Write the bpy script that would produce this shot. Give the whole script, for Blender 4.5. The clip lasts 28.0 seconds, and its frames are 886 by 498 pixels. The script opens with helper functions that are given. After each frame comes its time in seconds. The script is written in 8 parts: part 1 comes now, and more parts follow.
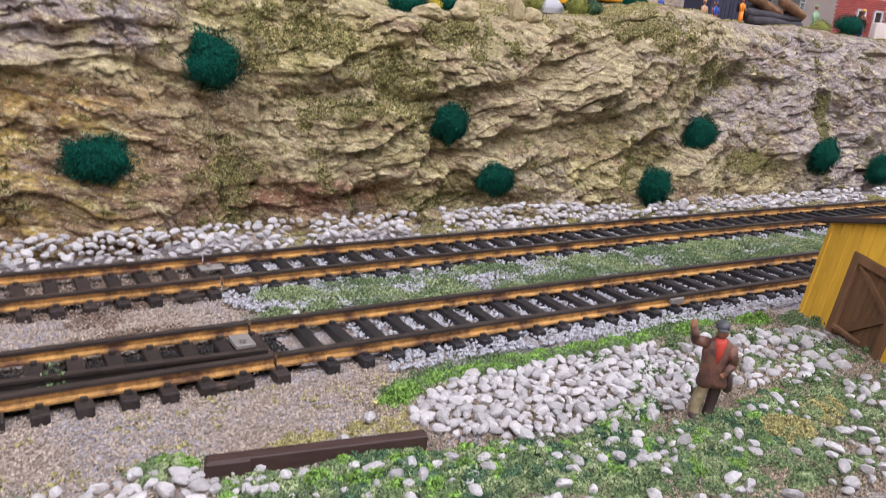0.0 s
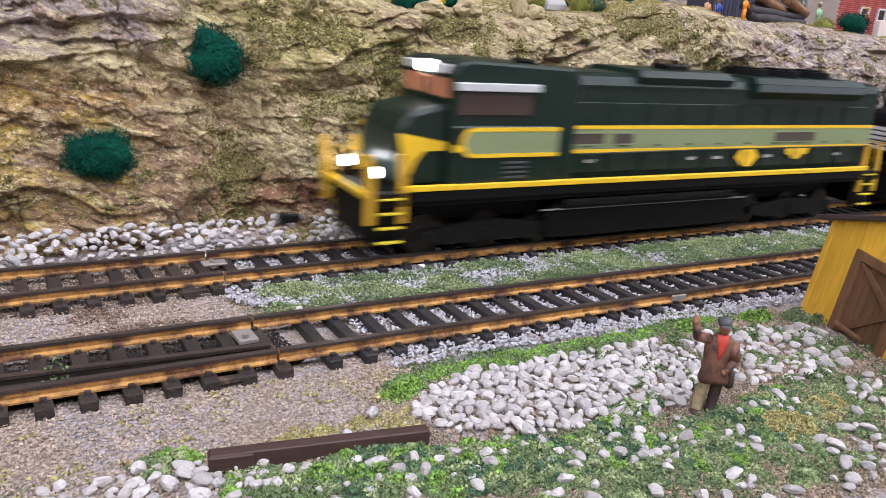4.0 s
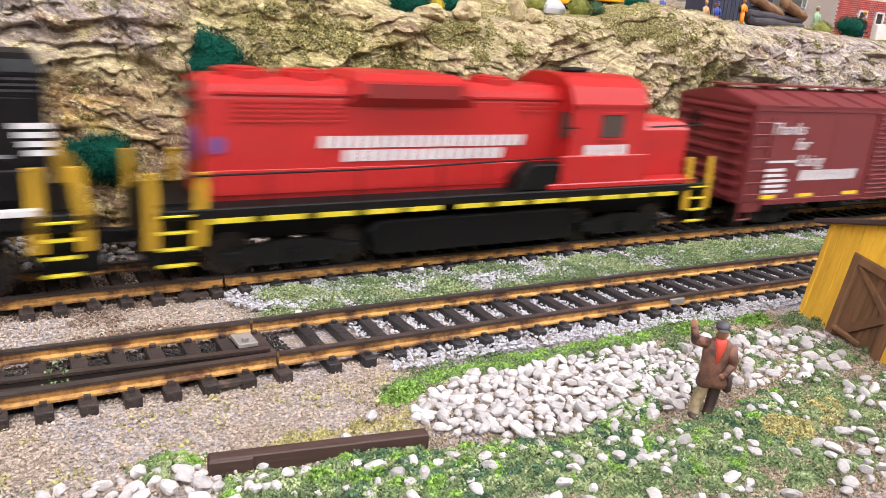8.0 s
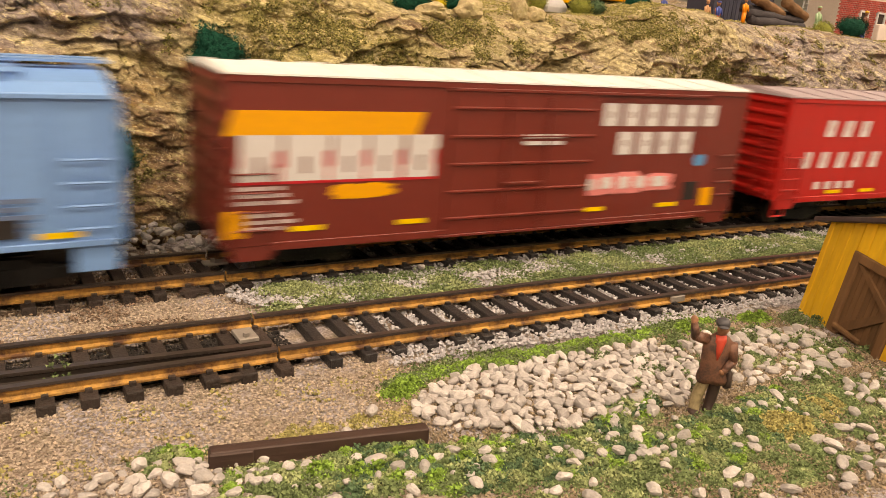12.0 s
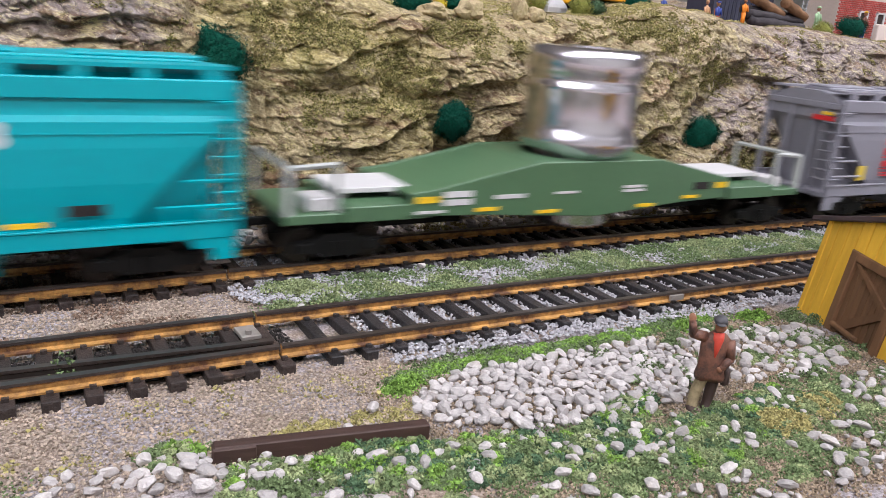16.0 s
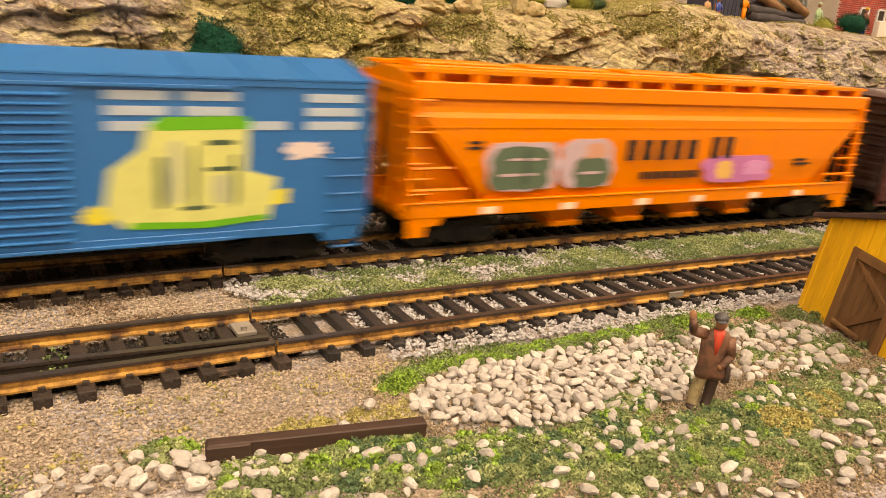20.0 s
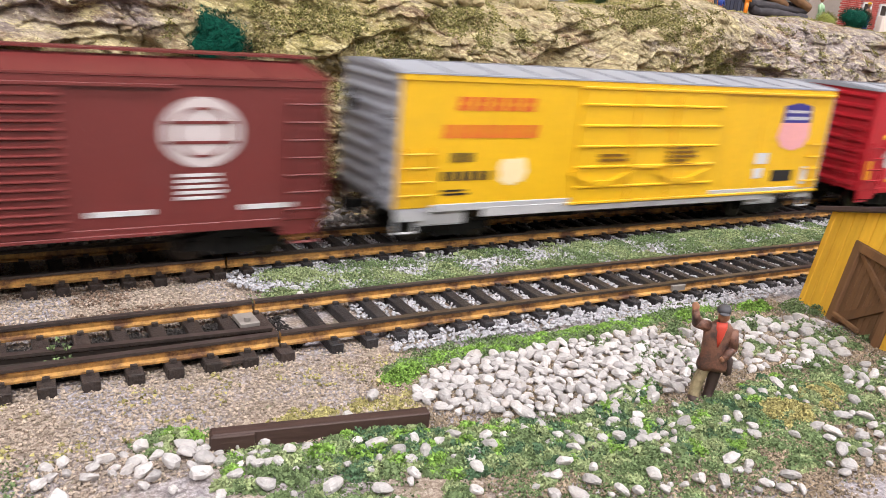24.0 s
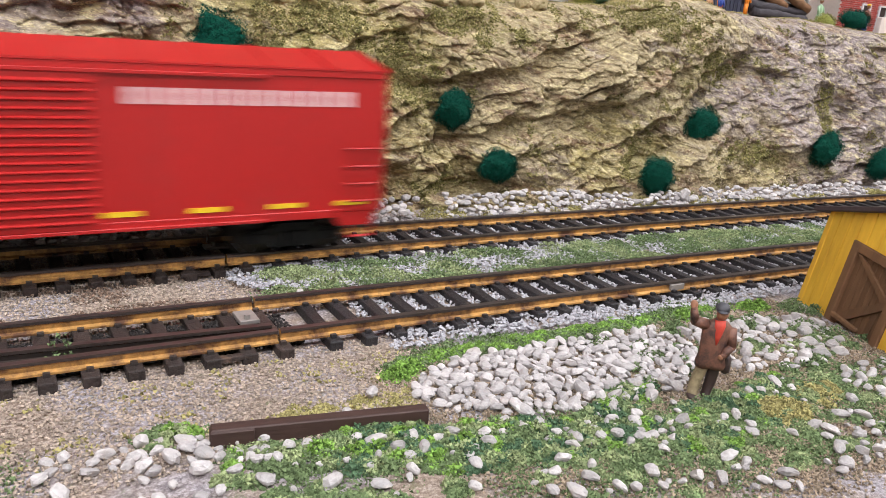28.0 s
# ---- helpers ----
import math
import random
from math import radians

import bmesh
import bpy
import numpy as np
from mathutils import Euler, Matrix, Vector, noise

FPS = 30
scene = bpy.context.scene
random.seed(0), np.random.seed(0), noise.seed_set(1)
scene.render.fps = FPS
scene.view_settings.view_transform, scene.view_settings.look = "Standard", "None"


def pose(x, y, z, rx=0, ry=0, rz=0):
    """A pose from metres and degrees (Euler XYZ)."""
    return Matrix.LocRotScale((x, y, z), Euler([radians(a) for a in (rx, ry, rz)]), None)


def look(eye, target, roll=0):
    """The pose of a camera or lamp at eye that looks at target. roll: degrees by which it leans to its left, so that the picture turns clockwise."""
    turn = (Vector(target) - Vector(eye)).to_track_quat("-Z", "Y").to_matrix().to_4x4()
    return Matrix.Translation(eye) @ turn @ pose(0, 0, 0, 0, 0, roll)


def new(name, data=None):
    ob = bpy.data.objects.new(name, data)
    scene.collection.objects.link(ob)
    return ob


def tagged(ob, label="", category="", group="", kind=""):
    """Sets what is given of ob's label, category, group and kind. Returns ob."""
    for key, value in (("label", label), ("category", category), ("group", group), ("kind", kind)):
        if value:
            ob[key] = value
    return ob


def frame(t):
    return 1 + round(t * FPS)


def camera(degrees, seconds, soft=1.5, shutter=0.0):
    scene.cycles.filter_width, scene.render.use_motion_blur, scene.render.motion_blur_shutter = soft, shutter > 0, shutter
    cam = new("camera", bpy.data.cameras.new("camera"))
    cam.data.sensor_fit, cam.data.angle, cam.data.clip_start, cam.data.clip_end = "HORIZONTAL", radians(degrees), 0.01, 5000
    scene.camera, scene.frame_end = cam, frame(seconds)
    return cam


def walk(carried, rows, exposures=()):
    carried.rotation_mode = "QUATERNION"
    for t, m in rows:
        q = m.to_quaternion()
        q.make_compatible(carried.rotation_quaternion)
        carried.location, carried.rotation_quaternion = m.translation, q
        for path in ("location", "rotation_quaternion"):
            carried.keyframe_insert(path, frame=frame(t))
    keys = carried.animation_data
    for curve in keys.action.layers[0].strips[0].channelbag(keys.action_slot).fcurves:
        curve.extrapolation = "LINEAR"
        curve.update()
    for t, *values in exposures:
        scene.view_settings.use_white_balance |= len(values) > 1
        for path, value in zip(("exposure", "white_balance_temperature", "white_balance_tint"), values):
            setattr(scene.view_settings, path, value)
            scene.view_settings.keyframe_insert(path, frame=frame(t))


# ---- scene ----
# Everything is in metres on a 1:87 model railway; z = 0 is the top of the sleepers.
cam = camera(59.66, 28.0, soft=0.7, shutter=0.9)


# seconds, stops, kelvin, tint: the automatic exposure and white balance of the phone
EXPOSURES = [(0, -0.40, 5750, 14), (5, -0.25, 5750, 14), (6, 0.05, 6250, 13), (8, 0.12, 6150, 11), (9, 0.1, 6120, 11), (9.5, 0.0, 8250, 11), (10, -0.02, 9200, 13), (11, -0.35, 9400, 15), (12, -0.42, 10350, 15), (14, -0.4, 5900, 12),
             (17, -0.38, 6120, 12), (18, -0.35, 6950, 10), (19, -0.3, 9200, 10), (20.3, -0.28, 11950, 14), (21, -0.4, 7550, 9), (22, -0.3, 6650, 9), (24, -0.1, 6250, 9), (25, -0.62, 6050, 10), (26, -0.42, 6120, 10), (28, -0.28, 6050, 9)]


def eye_row(t, x, y, z, yaw, tilt, roll):
    """Row for the hand-held camera: millimetres, heading from +y to +x, tilt down and roll in degrees."""
    e = Vector((x, y, z)) / 1000.0
    a, b = radians(yaw), radians(tilt)
    d = Vector((math.sin(a) * math.cos(b), math.cos(a) * math.cos(b), -math.sin(b)))
    return t, look(e, e + d, roll)


walk(cam, [
    eye_row(0, 0.09, -0.30, 68.80, 32.570, 16.688, 4.426),
    eye_row(0.5, -0.07, -0.06, 67.52, 32.582, 17.567, 4.907),
    eye_row(1, 0.01, -0.01, 67.92, 32.557, 17.501, 4.820),
    eye_row(1.5, -0.05, -0.02, 67.98, 32.611, 17.392, 4.811),
    eye_row(2, -0.08, -0.28, 68.32, 32.518, 17.055, 4.668),
    eye_row(2.5, -0.13, -0.44, 68.59, 32.480, 16.936, 4.566),
    eye_row(3, -0.16, -0.51, 68.65, 32.456, 16.884, 4.557),
    eye_row(3.5, -0.09, -0.45, 68.61, 32.424, 16.896, 4.528),
    eye_row(5.5, -0.87, -1.23, 68.54, 32.499, 16.822, 4.617),
    eye_row(6, -0.55, -0.96, 68.83, 32.442, 16.819, 4.584),
    eye_row(6.5, -0.29, -0.55, 68.64, 32.555, 16.928, 4.659),
    eye_row(7, -0.27, -0.73, 68.62, 32.526, 16.863, 4.641),
    eye_row(7.5, -0.38, -1.05, 68.78, 32.437, 16.731, 4.566),
    eye_row(8, -0.47, -0.80, 69.08, 32.523, 16.729, 4.601),
    eye_row(8.5, -0.56, -0.98, 68.84, 32.441, 16.589, 4.570),
    eye_row(9, -0.52, -1.02, 68.77, 32.521, 16.683, 4.654),
    eye_row(9.5, -0.52, -1.09, 68.45, 32.472, 16.692, 4.672),
    eye_row(10, -0.52, -0.91, 68.36, 32.547, 16.720, 4.792),
    eye_row(10.5, -0.60, -0.82, 68.35, 32.595, 16.786, 4.820),
    eye_row(11, -0.62, -0.98, 68.38, 32.551, 16.774, 4.808),
    eye_row(11.5, -0.56, -1.04, 68.40, 32.517, 16.763, 4.797),
    eye_row(12, -0.72, -1.33, 68.29, 32.453, 16.708, 4.776),
    eye_row(12.5, -0.80, -1.42, 68.38, 32.409, 16.758, 4.809),
    eye_row(14.5, -1.90, -2.87, 68.29, 32.471, 16.638, 4.833),
    eye_row(15, -1.94, -2.78, 68.42, 32.543, 16.642, 4.823),
    eye_row(15.5, -2.02, -2.87, 68.35, 32.490, 16.656, 4.837),
    eye_row(16, -1.52, -2.60, 68.43, 32.415, 16.724, 4.797),
    eye_row(16.5, -0.58, -1.27, 68.07, 32.394, 16.856, 4.885),
    eye_row(17, -0.80, -1.24, 67.94, 32.532, 16.856, 4.949),
    eye_row(17.5, -0.79, -1.42, 67.94, 32.485, 16.844, 4.949),
    eye_row(18, -0.63, -1.35, 68.04, 32.486, 16.836, 4.921),
    eye_row(18.5, -0.73, -1.42, 68.08, 32.517, 16.823, 4.948),
    eye_row(19, -0.60, -1.16, 67.87, 32.566, 16.862, 5.001),
    eye_row(19.5, -0.58, -1.34, 67.83, 32.537, 16.882, 5.022),
    eye_row(20, -0.46, -1.32, 67.76, 32.535, 16.968, 4.998),
    eye_row(20.5, -0.68, -1.40, 68.12, 32.554, 16.717, 4.919),
    eye_row(21, -0.92, -1.76, 67.82, 32.445, 16.800, 4.948),
    eye_row(21.5, -0.85, -1.48, 67.82, 32.476, 16.992, 4.987),
    eye_row(23.5, -1.06, -1.52, 67.13, 32.518, 17.293, 5.084),
    eye_row(24, -1.16, -1.39, 67.08, 32.568, 17.314, 5.170),
    eye_row(24.5, -1.32, -1.53, 67.03, 32.584, 17.065, 5.194),
    eye_row(25, -1.23, -1.59, 66.93, 32.544, 17.110, 5.199),
    eye_row(25.5, -1.58, -2.03, 66.86, 32.588, 17.127, 5.282),
    eye_row(26, -1.68, -1.91, 66.60, 32.636, 17.182, 5.413),
    eye_row(26.5, -1.67, -1.96, 66.68, 32.655, 17.227, 5.392),
    eye_row(27, -1.52, -1.94, 66.60, 32.607, 17.342, 5.368),
    eye_row(27.5, -1.60, -1.88, 66.61, 32.646, 17.184, 5.394),
    eye_row(28, -1.48, -1.97, 66.61, 32.599, 17.229, 5.337),
], exposures=EXPOSURES)

# ---- room light: a closed room with rows of ceiling fittings ----
world = bpy.data.worlds.new("world")
world.use_nodes = True
scene.world = world
world.node_tree.nodes["Background"].inputs[0].default_value = (0.9, 0.92, 1.0, 1)
world.node_tree.nodes["Background"].inputs[1].default_value = 0.02
LAMP_WATTS = 15.6
LAMP_SPOTS = [(-2.15, -1.2), (-0.7, -1.2), (0.75, -1.2), (2.2, -1.2), (-2.15, -0.25), (-0.7, -0.25), (0.75, -0.25), (2.2, -0.25)]
LAMP_Z = 1.55
for lx, ly in LAMP_SPOTS:
    la = bpy.data.lights.new("ceiling_lamp_light", "AREA")
    la.shape, la.size, la.size_y, la.energy, la.color = "RECTANGLE", 1.15, 0.26, LAMP_WATTS, (1.0, 0.975, 0.985)
    lo = new("ceiling_lamp_light", la)
    lo.matrix_world = pose(lx, ly, LAMP_Z - 0.075)

# ---- materials ----
def lin(r, g, b):
    """Colour given as 0-255 display values."""
    return tuple(((c / 255) / 12.92 if c / 255 <= 0.04045 else ((c / 255 + 0.055) / 1.055) ** 2.4) for c in (r, g, b))


def nodes_of(name):
    m = bpy.data.materials.new(name)
    m.use_nodes = True
    nt = m.node_tree
    return m, nt, nt.nodes["Principled BSDF"]


def add(nt, kind, **values):
    n = nt.nodes.new(kind)
    for k, v in values.items():
        n.inputs[k.replace("_", " ")].default_value = v
    return n


def noise_of(nt, co, scale, detail=4.0, rough=0.6, stretch=None):
    if stretch:
        mp = nt.nodes.new("ShaderNodeMapping")
        mp.inputs["Scale"].default_value = stretch
        nt.links.new(co, mp.inputs["Vector"])
        co = mp.outputs["Vector"]
    n = add(nt, "ShaderNodeTexNoise", Scale=scale, Detail=detail, Roughness=rough)
    nt.links.new(co, n.inputs["Vector"])
    return n.outputs["Fac"]


def ramp(nt, fac, stops):
    r = nt.nodes.new("ShaderNodeValToRGB")
    e = r.color_ramp.elements
    while len(e) < len(stops):
        e.new(0.5)
    for el, (p, c) in zip(e, stops):
        el.position, el.color = p, (*c, 1)
    nt.links.new(fac, r.inputs["Fac"])
    return r.outputs["Color"]


def mix(nt, fac, a, b, how="MIX"):
    m = nt.nodes.new("ShaderNodeMix")
    m.data_type, m.blend_type = "RGBA", how
    for sock, v in ((m.inputs[0], fac), (m.inputs[6], a), (m.inputs[7], b)):
        if isinstance(v, (int, float)):
            sock.default_value = v
        elif isinstance(v, tuple):
            sock.default_value = (*v, 1)
        else:
            nt.links.new(v, sock)
    return m.outputs[2]


def bump(nt, bsdf, height, strength, distance):
    b = add(nt, "ShaderNodeBump", Strength=strength, Distance=distance)
    nt.links.new(height, b.inputs["Height"])
    nt.links.new(b.outputs["Normal"], bsdf.inputs["Normal"])


def surface(name, base, rough=0.7, metal=0.0, var=0.25, grain=900.0, blotch=90.0, relief=0.3, depth=0.0003, random=0.0,
            stretch=None, dirt=None, dirt_at=(0.55, 0.75), island=False, spec=0.5):
    """A worn surface: fine grain, larger blotches, an optional dirt colour, and relief."""
    m, nt, b = nodes_of(name)
    co = nt.nodes.new("ShaderNodeTexCoord").outputs["Object"]
    fine, big = noise_of(nt, co, grain, 5, 0.65, stretch), noise_of(nt, co, blotch, 4, 0.6, stretch)
    lo, hi = tuple(c * (1 - var) for c in base), tuple(min(1, c * (1 + var)) for c in base)
    col = mix(nt, 0.5, ramp(nt, fine, [(0.3, lo), (0.7, hi)]), ramp(nt, big, [(0.3, lo), (0.7, hi)]))
    if random:
        src = nt.nodes.new("ShaderNodeNewGeometry").outputs["Random Per Island"] if island else nt.nodes.new("ShaderNodeObjectInfo").outputs["Random"]
        col = mix(nt, 1.0, col, ramp(nt, src, [(0, (1 - random,) * 3), (1, (1 + random * 0.4,) * 3)]), "MULTIPLY")
    if dirt:
        spot = noise_of(nt, co, blotch * 0.6, 6, 0.7)
        col = mix(nt, ramp(nt, spot, [(dirt_at[0], (0, 0, 0)), (dirt_at[1], (1, 1, 1))]), col, dirt)
    nt.links.new(col, b.inputs["Base Color"])
    b.inputs["Roughness"].default_value, b.inputs["Metallic"].default_value = rough, metal
    b.inputs["Specular IOR Level"].default_value = spec
    if relief:
        bump(nt, b, fine, relief, depth)
    return m


def glow(name, colour, strength):
    m, nt, b = nodes_of(name)
    b.inputs["Base Color"].default_value = (*colour, 1)
    b.inputs["Emission Color"].default_value = (*colour, 1)
    b.inputs["Emission Strength"].default_value = strength
    return m


M = {}
M["wall"] = surface("wall_paint", (0.62, 0.60, 0.56), 0.85, grain=60, blotch=2, var=0.05, relief=0.1)
M["lamp_white"] = surface("lamp_housing", (0.8, 0.8, 0.8), 0.5, grain=60, blotch=4, var=0.04, relief=0)
M["tube"] = glow("lamp_diffuser", (1.0, 0.96, 0.9), 6.0)
M["fascia"] = surface("fascia_board", (0.10, 0.07, 0.05), 0.6, grain=200, blotch=20, var=0.2)


def rock_material():
    m, nt, b = nodes_of("plaster_rock")
    co = nt.nodes.new("ShaderNodeTexCoord").outputs["Object"]
    # the strata dip along the face
    dip = nt.nodes.new("ShaderNodeMapping")
    dip.inputs["Rotation"].default_value = (0, radians(-14), 0)
    nt.links.new(co, dip.inputs["Vector"])
    sco = dip.outputs["Vector"]

    def math_of(how, a, c):
        n = nt.nodes.new("ShaderNodeMath")
        n.operation = how
        for sock, v in zip(n.inputs, (a, c)):
            if isinstance(v, (int, float)):
                sock.default_value = v
            else:
                nt.links.new(v, sock)
        return n.outputs[0]

    def zone(cx_, cz_, rx_, rz_, soft_=0.5, top=1.0):
        """A wash of paint round a place on the face, with a ragged rim."""
        mp = nt.nodes.new("ShaderNodeMapping")
        mp.inputs["Scale"].default_value = (1 / rx_, 0, 1 / rz_)
        mp.inputs["Location"].default_value = (-cx_ / rx_, 0, -cz_ / rz_)
        nt.links.new(co, mp.inputs["Vector"])
        ln = nt.nodes.new("ShaderNodeVectorMath")
        ln.operation = "LENGTH"
        nt.links.new(mp.outputs["Vector"], ln.inputs[0])
        d = math_of("SUBTRACT", ln.outputs["Value"], math_of("MULTIPLY", math_of("SUBTRACT", ragged, 0.5), 2.6))
        return ramp(nt, math_of("SUBTRACT", 1.5, d), [(0.5 - soft_ * 0.5, (0, 0, 0)), (0.5 + soft_ * 0.5, (top,) * 3)])

    ragged = noise_of(nt, sco, 62, 8, 0.68, (0.6, 0.9, 1.3))
    layer = noise_of(nt, sco, 330, 8, 0.74, (0.4, 0.7, 1.35))
    streak = noise_of(nt, sco, 105, 8, 0.7, (0.4, 0.8, 1.7))
    mid = noise_of(nt, co, 240, 7, 0.75)
    fine = noise_of(nt, co, 1500, 5, 0.75)
    grey = ramp(nt, layer, [(0.34, lin(114, 97, 66)), (0.47, lin(154, 136, 100)), (0.56, lin(173, 155, 117)), (0.66, lin(204, 188, 148))])
    ochre = ramp(nt, layer, [(0.34, lin(78, 54, 32)), (0.46, lin(122, 90, 52)), (0.56, lin(158, 120, 64)), (0.66, lin(206, 174, 96))])
    umber = ramp(nt, layer, [(0.34, lin(92, 66, 48)), (0.50, lin(128, 98, 72)), (0.66, lin(172, 142, 106))])
    mauve = ramp(nt, layer, [(0.34, lin(104, 88, 84)), (0.50, lin(142, 126, 122)), (0.66, lin(184, 170, 168))])
    olive = ramp(nt, layer, [(0.34, lin(98, 84, 48)), (0.50, lin(148, 132, 82)), (0.66, lin(202, 184, 122))])
    col = grey
    # washes: ochre at the near end, mauve above it and along the far end, olive in the hollows
    col = mix(nt, zone(0.015, 0.020, 0.044, 0.030), col, ochre)
    col = mix(nt, zone(0.040, 0.012, 0.036, 0.020), col, umber)
    col = mix(nt, zone(0.018, 0.066, 0.038, 0.016), col, mauve)
    col = mix(nt, zone(0.092, 0.058, 0.034, 0.014), col, olive)
    col = mix(nt, zone(0.105, 0.008, 0.034, 0.008), col, umber)
    col = mix(nt, zone(0.140, 0.012, 0.030, 0.010, 0.6, 0.8), col, olive)
    col = mix(nt, zone(0.226, 0.018, 0.030, 0.016), col, olive)
    col = mix(nt, zone(0.272, 0.044, 0.022, 0.012, 0.6, 0.8), col, olive)
    col = mix(nt, zone(0.128, 0.036, 0.020, 0.022, 0.6, 0.8), col, olive)
    col = mix(nt, zone(0.400, 0.040, 0.120, 0.070), col, mauve)
    col = mix(nt, zone(0.310, 0.010, 0.040, 0.010, 0.6, 0.8), col, olive)
    # streaks of umber and of bare pale plaster
    col = mix(nt, ramp(nt, streak, [(0.52, (0, 0, 0)), (0.60, (0.85, 0.85, 0.85))]), col, umber)
    col = mix(nt, ramp(nt, noise_of(nt, sco, 88, 8, 0.72, (0.4, 0.8, 1.6)), [(0.57, (0, 0, 0)), (0.66, (0.6, 0.6, 0.6))]), col, mauve)
    # dry-brushed cream and sulphur, moss stain, reddish earth, flecks
    dry = noise_of(nt, sco, 250, 8, 0.8, (0.35, 0.8, 1.5))
    col = mix(nt, ramp(nt, dry, [(0.53, (0, 0, 0)), (0.61, (0.8, 0.8, 0.8))]), col, lin(218, 202, 150))
    yellow = math_of("MULTIPLY", ramp(nt, noise_of(nt, sco, 150, 8, 0.78, (0.4, 0.8, 1.5)), [(0.50, (0, 0, 0)), (0.58, (1, 1, 1))]), zone(0.006, 0.022, 0.030, 0.026, 0.6, 0.55))
    col = mix(nt, yellow, col, lin(206, 176, 76))
    col = mix(nt, ramp(nt, noise_of(nt, co, 58, 8, 0.78), [(0.57, (0, 0, 0)), (0.64, (0.65, 0.65, 0.65))]), col, ramp(nt, fine, [(0.42, lin(86, 86, 42)), (0.58, lin(156, 148, 78))]))
    col = mix(nt, zone(0.098, 0.010, 0.026, 0.005, 0.8, 0.55), col, lin(126, 70, 48))
    col = mix(nt, ramp(nt, noise_of(nt, co, 560, 7, 0.8), [(0.58, (0, 0, 0)), (0.63, (0.65, 0.65, 0.65))]), col, lin(66, 52, 38))
    col = mix(nt, ramp(nt, noise_of(nt, co, 700, 6, 0.8), [(0.60, (0, 0, 0)), (0.64, (0.6, 0.6, 0.6))]), col, lin(232, 220, 190))
    # grain of the plaster and fine dry-brushed specks
    col = mix(nt, 1.0, col, ramp(nt, noise_of(nt, sco, 900, 5, 0.78, (0.6, 0.9, 1.2)), [(0.40, (0.62, 0.60, 0.57)), (0.50, (1, 1, 1))]), "MULTIPLY")
    col = mix(nt, ramp(nt, noise_of(nt, sco, 820, 5, 0.8, (0.6, 0.9, 1.2)), [(0.56, (0, 0, 0)), (0.62, (0.6, 0.6, 0.6))]), col, lin(232, 216, 176))
    nt.links.new(col, b.inputs["Base Color"])
    b.inputs["Roughness"].default_value = 0.52
    b.inputs["Specular IOR Level"].default_value = 0.5
    bump(nt, b, math_of("ADD", math_of("ADD", layer, layer), math_of("ADD", mid, fine)), 0.7, 0.0007)
    return m


def ground_material():
    m, nt, b = nodes_of("scenic_earth")
    co = nt.nodes.new("ShaderNodeTexCoord").outputs["Object"]
    fine, mid, big = noise_of(nt, co, 1500, 4, 0.7), noise_of(nt, co, 260, 5, 0.7), noise_of(nt, co, 45, 4, 0.6)
    earth = ramp(nt, fine, [(0.3, lin(96, 80, 68)), (0.5, lin(146, 128, 114)), (0.7, lin(190, 176, 164))])
    grey = ramp(nt, fine, [(0.3, lin(100, 92, 94)), (0.5, lin(150, 142, 146)), (0.7, lin(198, 190, 196))])
    col = mix(nt, ramp(nt, big, [(0.42, (0, 0, 0)), (0.6, (1, 1, 1))]), earth, grey)
    col = mix(nt, ramp(nt, mid, [(0.58, (0, 0, 0)), (0.7, (0.7, 0.7, 0.7))]), col, lin(96, 104, 62))
    nt.links.new(col, b.inputs["Base Color"])
    b.inputs["Roughness"].default_value = 0.9
    bump(nt, b, fine, 0.8, 0.0006)
    return m


M["rock"] = rock_material()
M["earth"] = ground_material()
M["sleeper_brown"] = surface("sleeper_brown", lin(54, 42, 38), 0.6, var=0.45, grain=1500, blotch=350, random=0.35, relief=0.9, depth=0.0005, dirt=lin(124, 98, 80), dirt_at=(0.55, 0.75))
M["sleeper_black"] = surface("sleeper_black", lin(42, 38, 40), 0.5, var=0.45, grain=1500, blotch=350, random=0.35, relief=0.8, depth=0.0005, dirt=lin(116, 98, 84), dirt_at=(0.58, 0.78))
M["rail_side"] = surface("rusty_rail_side", lin(182, 136, 74), 0.5, var=0.45, grain=1200, blotch=220, relief=0.4, dirt=lin(84, 54, 38), dirt_at=(0.43, 0.60), metal=0.0)
M["rail_top"] = surface("worn_rail_top", lin(76, 66, 62), 0.34, metal=0.4, var=0.35, grain=900, blotch=120, relief=0.05)
M["pebble"] = surface("white_pebble", lin(184, 177, 175), 0.75, var=0.22, grain=1100, blotch=420, random=0.30, relief=0.5, depth=0.0005, dirt=lin(160, 146, 136), dirt_at=(0.54, 0.74))
M["pebble_stuff"] = surface("white_pebble_rest", lin(184, 177, 175), 0.75, var=0.22, grain=1100, blotch=420, random=0.30, island=True, relief=0.6, depth=0.0005, dirt=lin(160, 146, 136), dirt_at=(0.54, 0.74))
M["ballast"] = surface("grey_ballast", lin(176, 173, 177), 0.85, var=0.15, grain=1500, blotch=200, random=0.28, island=True, relief=0, spec=0.2)
M["sandy"] = surface("tan_ballast", lin(174, 157, 142), 0.85, var=0.3, grain=1500, blotch=120, random=0.5, island=True, relief=0, spec=0.2)
M["turf"] = surface("green_turf", lin(148, 158, 114), 0.9, var=0.35, grain=900, blotch=110, random=0.6, island=True, relief=0, spec=0.1)
M["turf_dark"] = surface("dark_green_turf", lin(114, 130, 90), 0.9, var=0.35, grain=900, blotch=110, random=0.6, island=True, relief=0, spec=0.1)
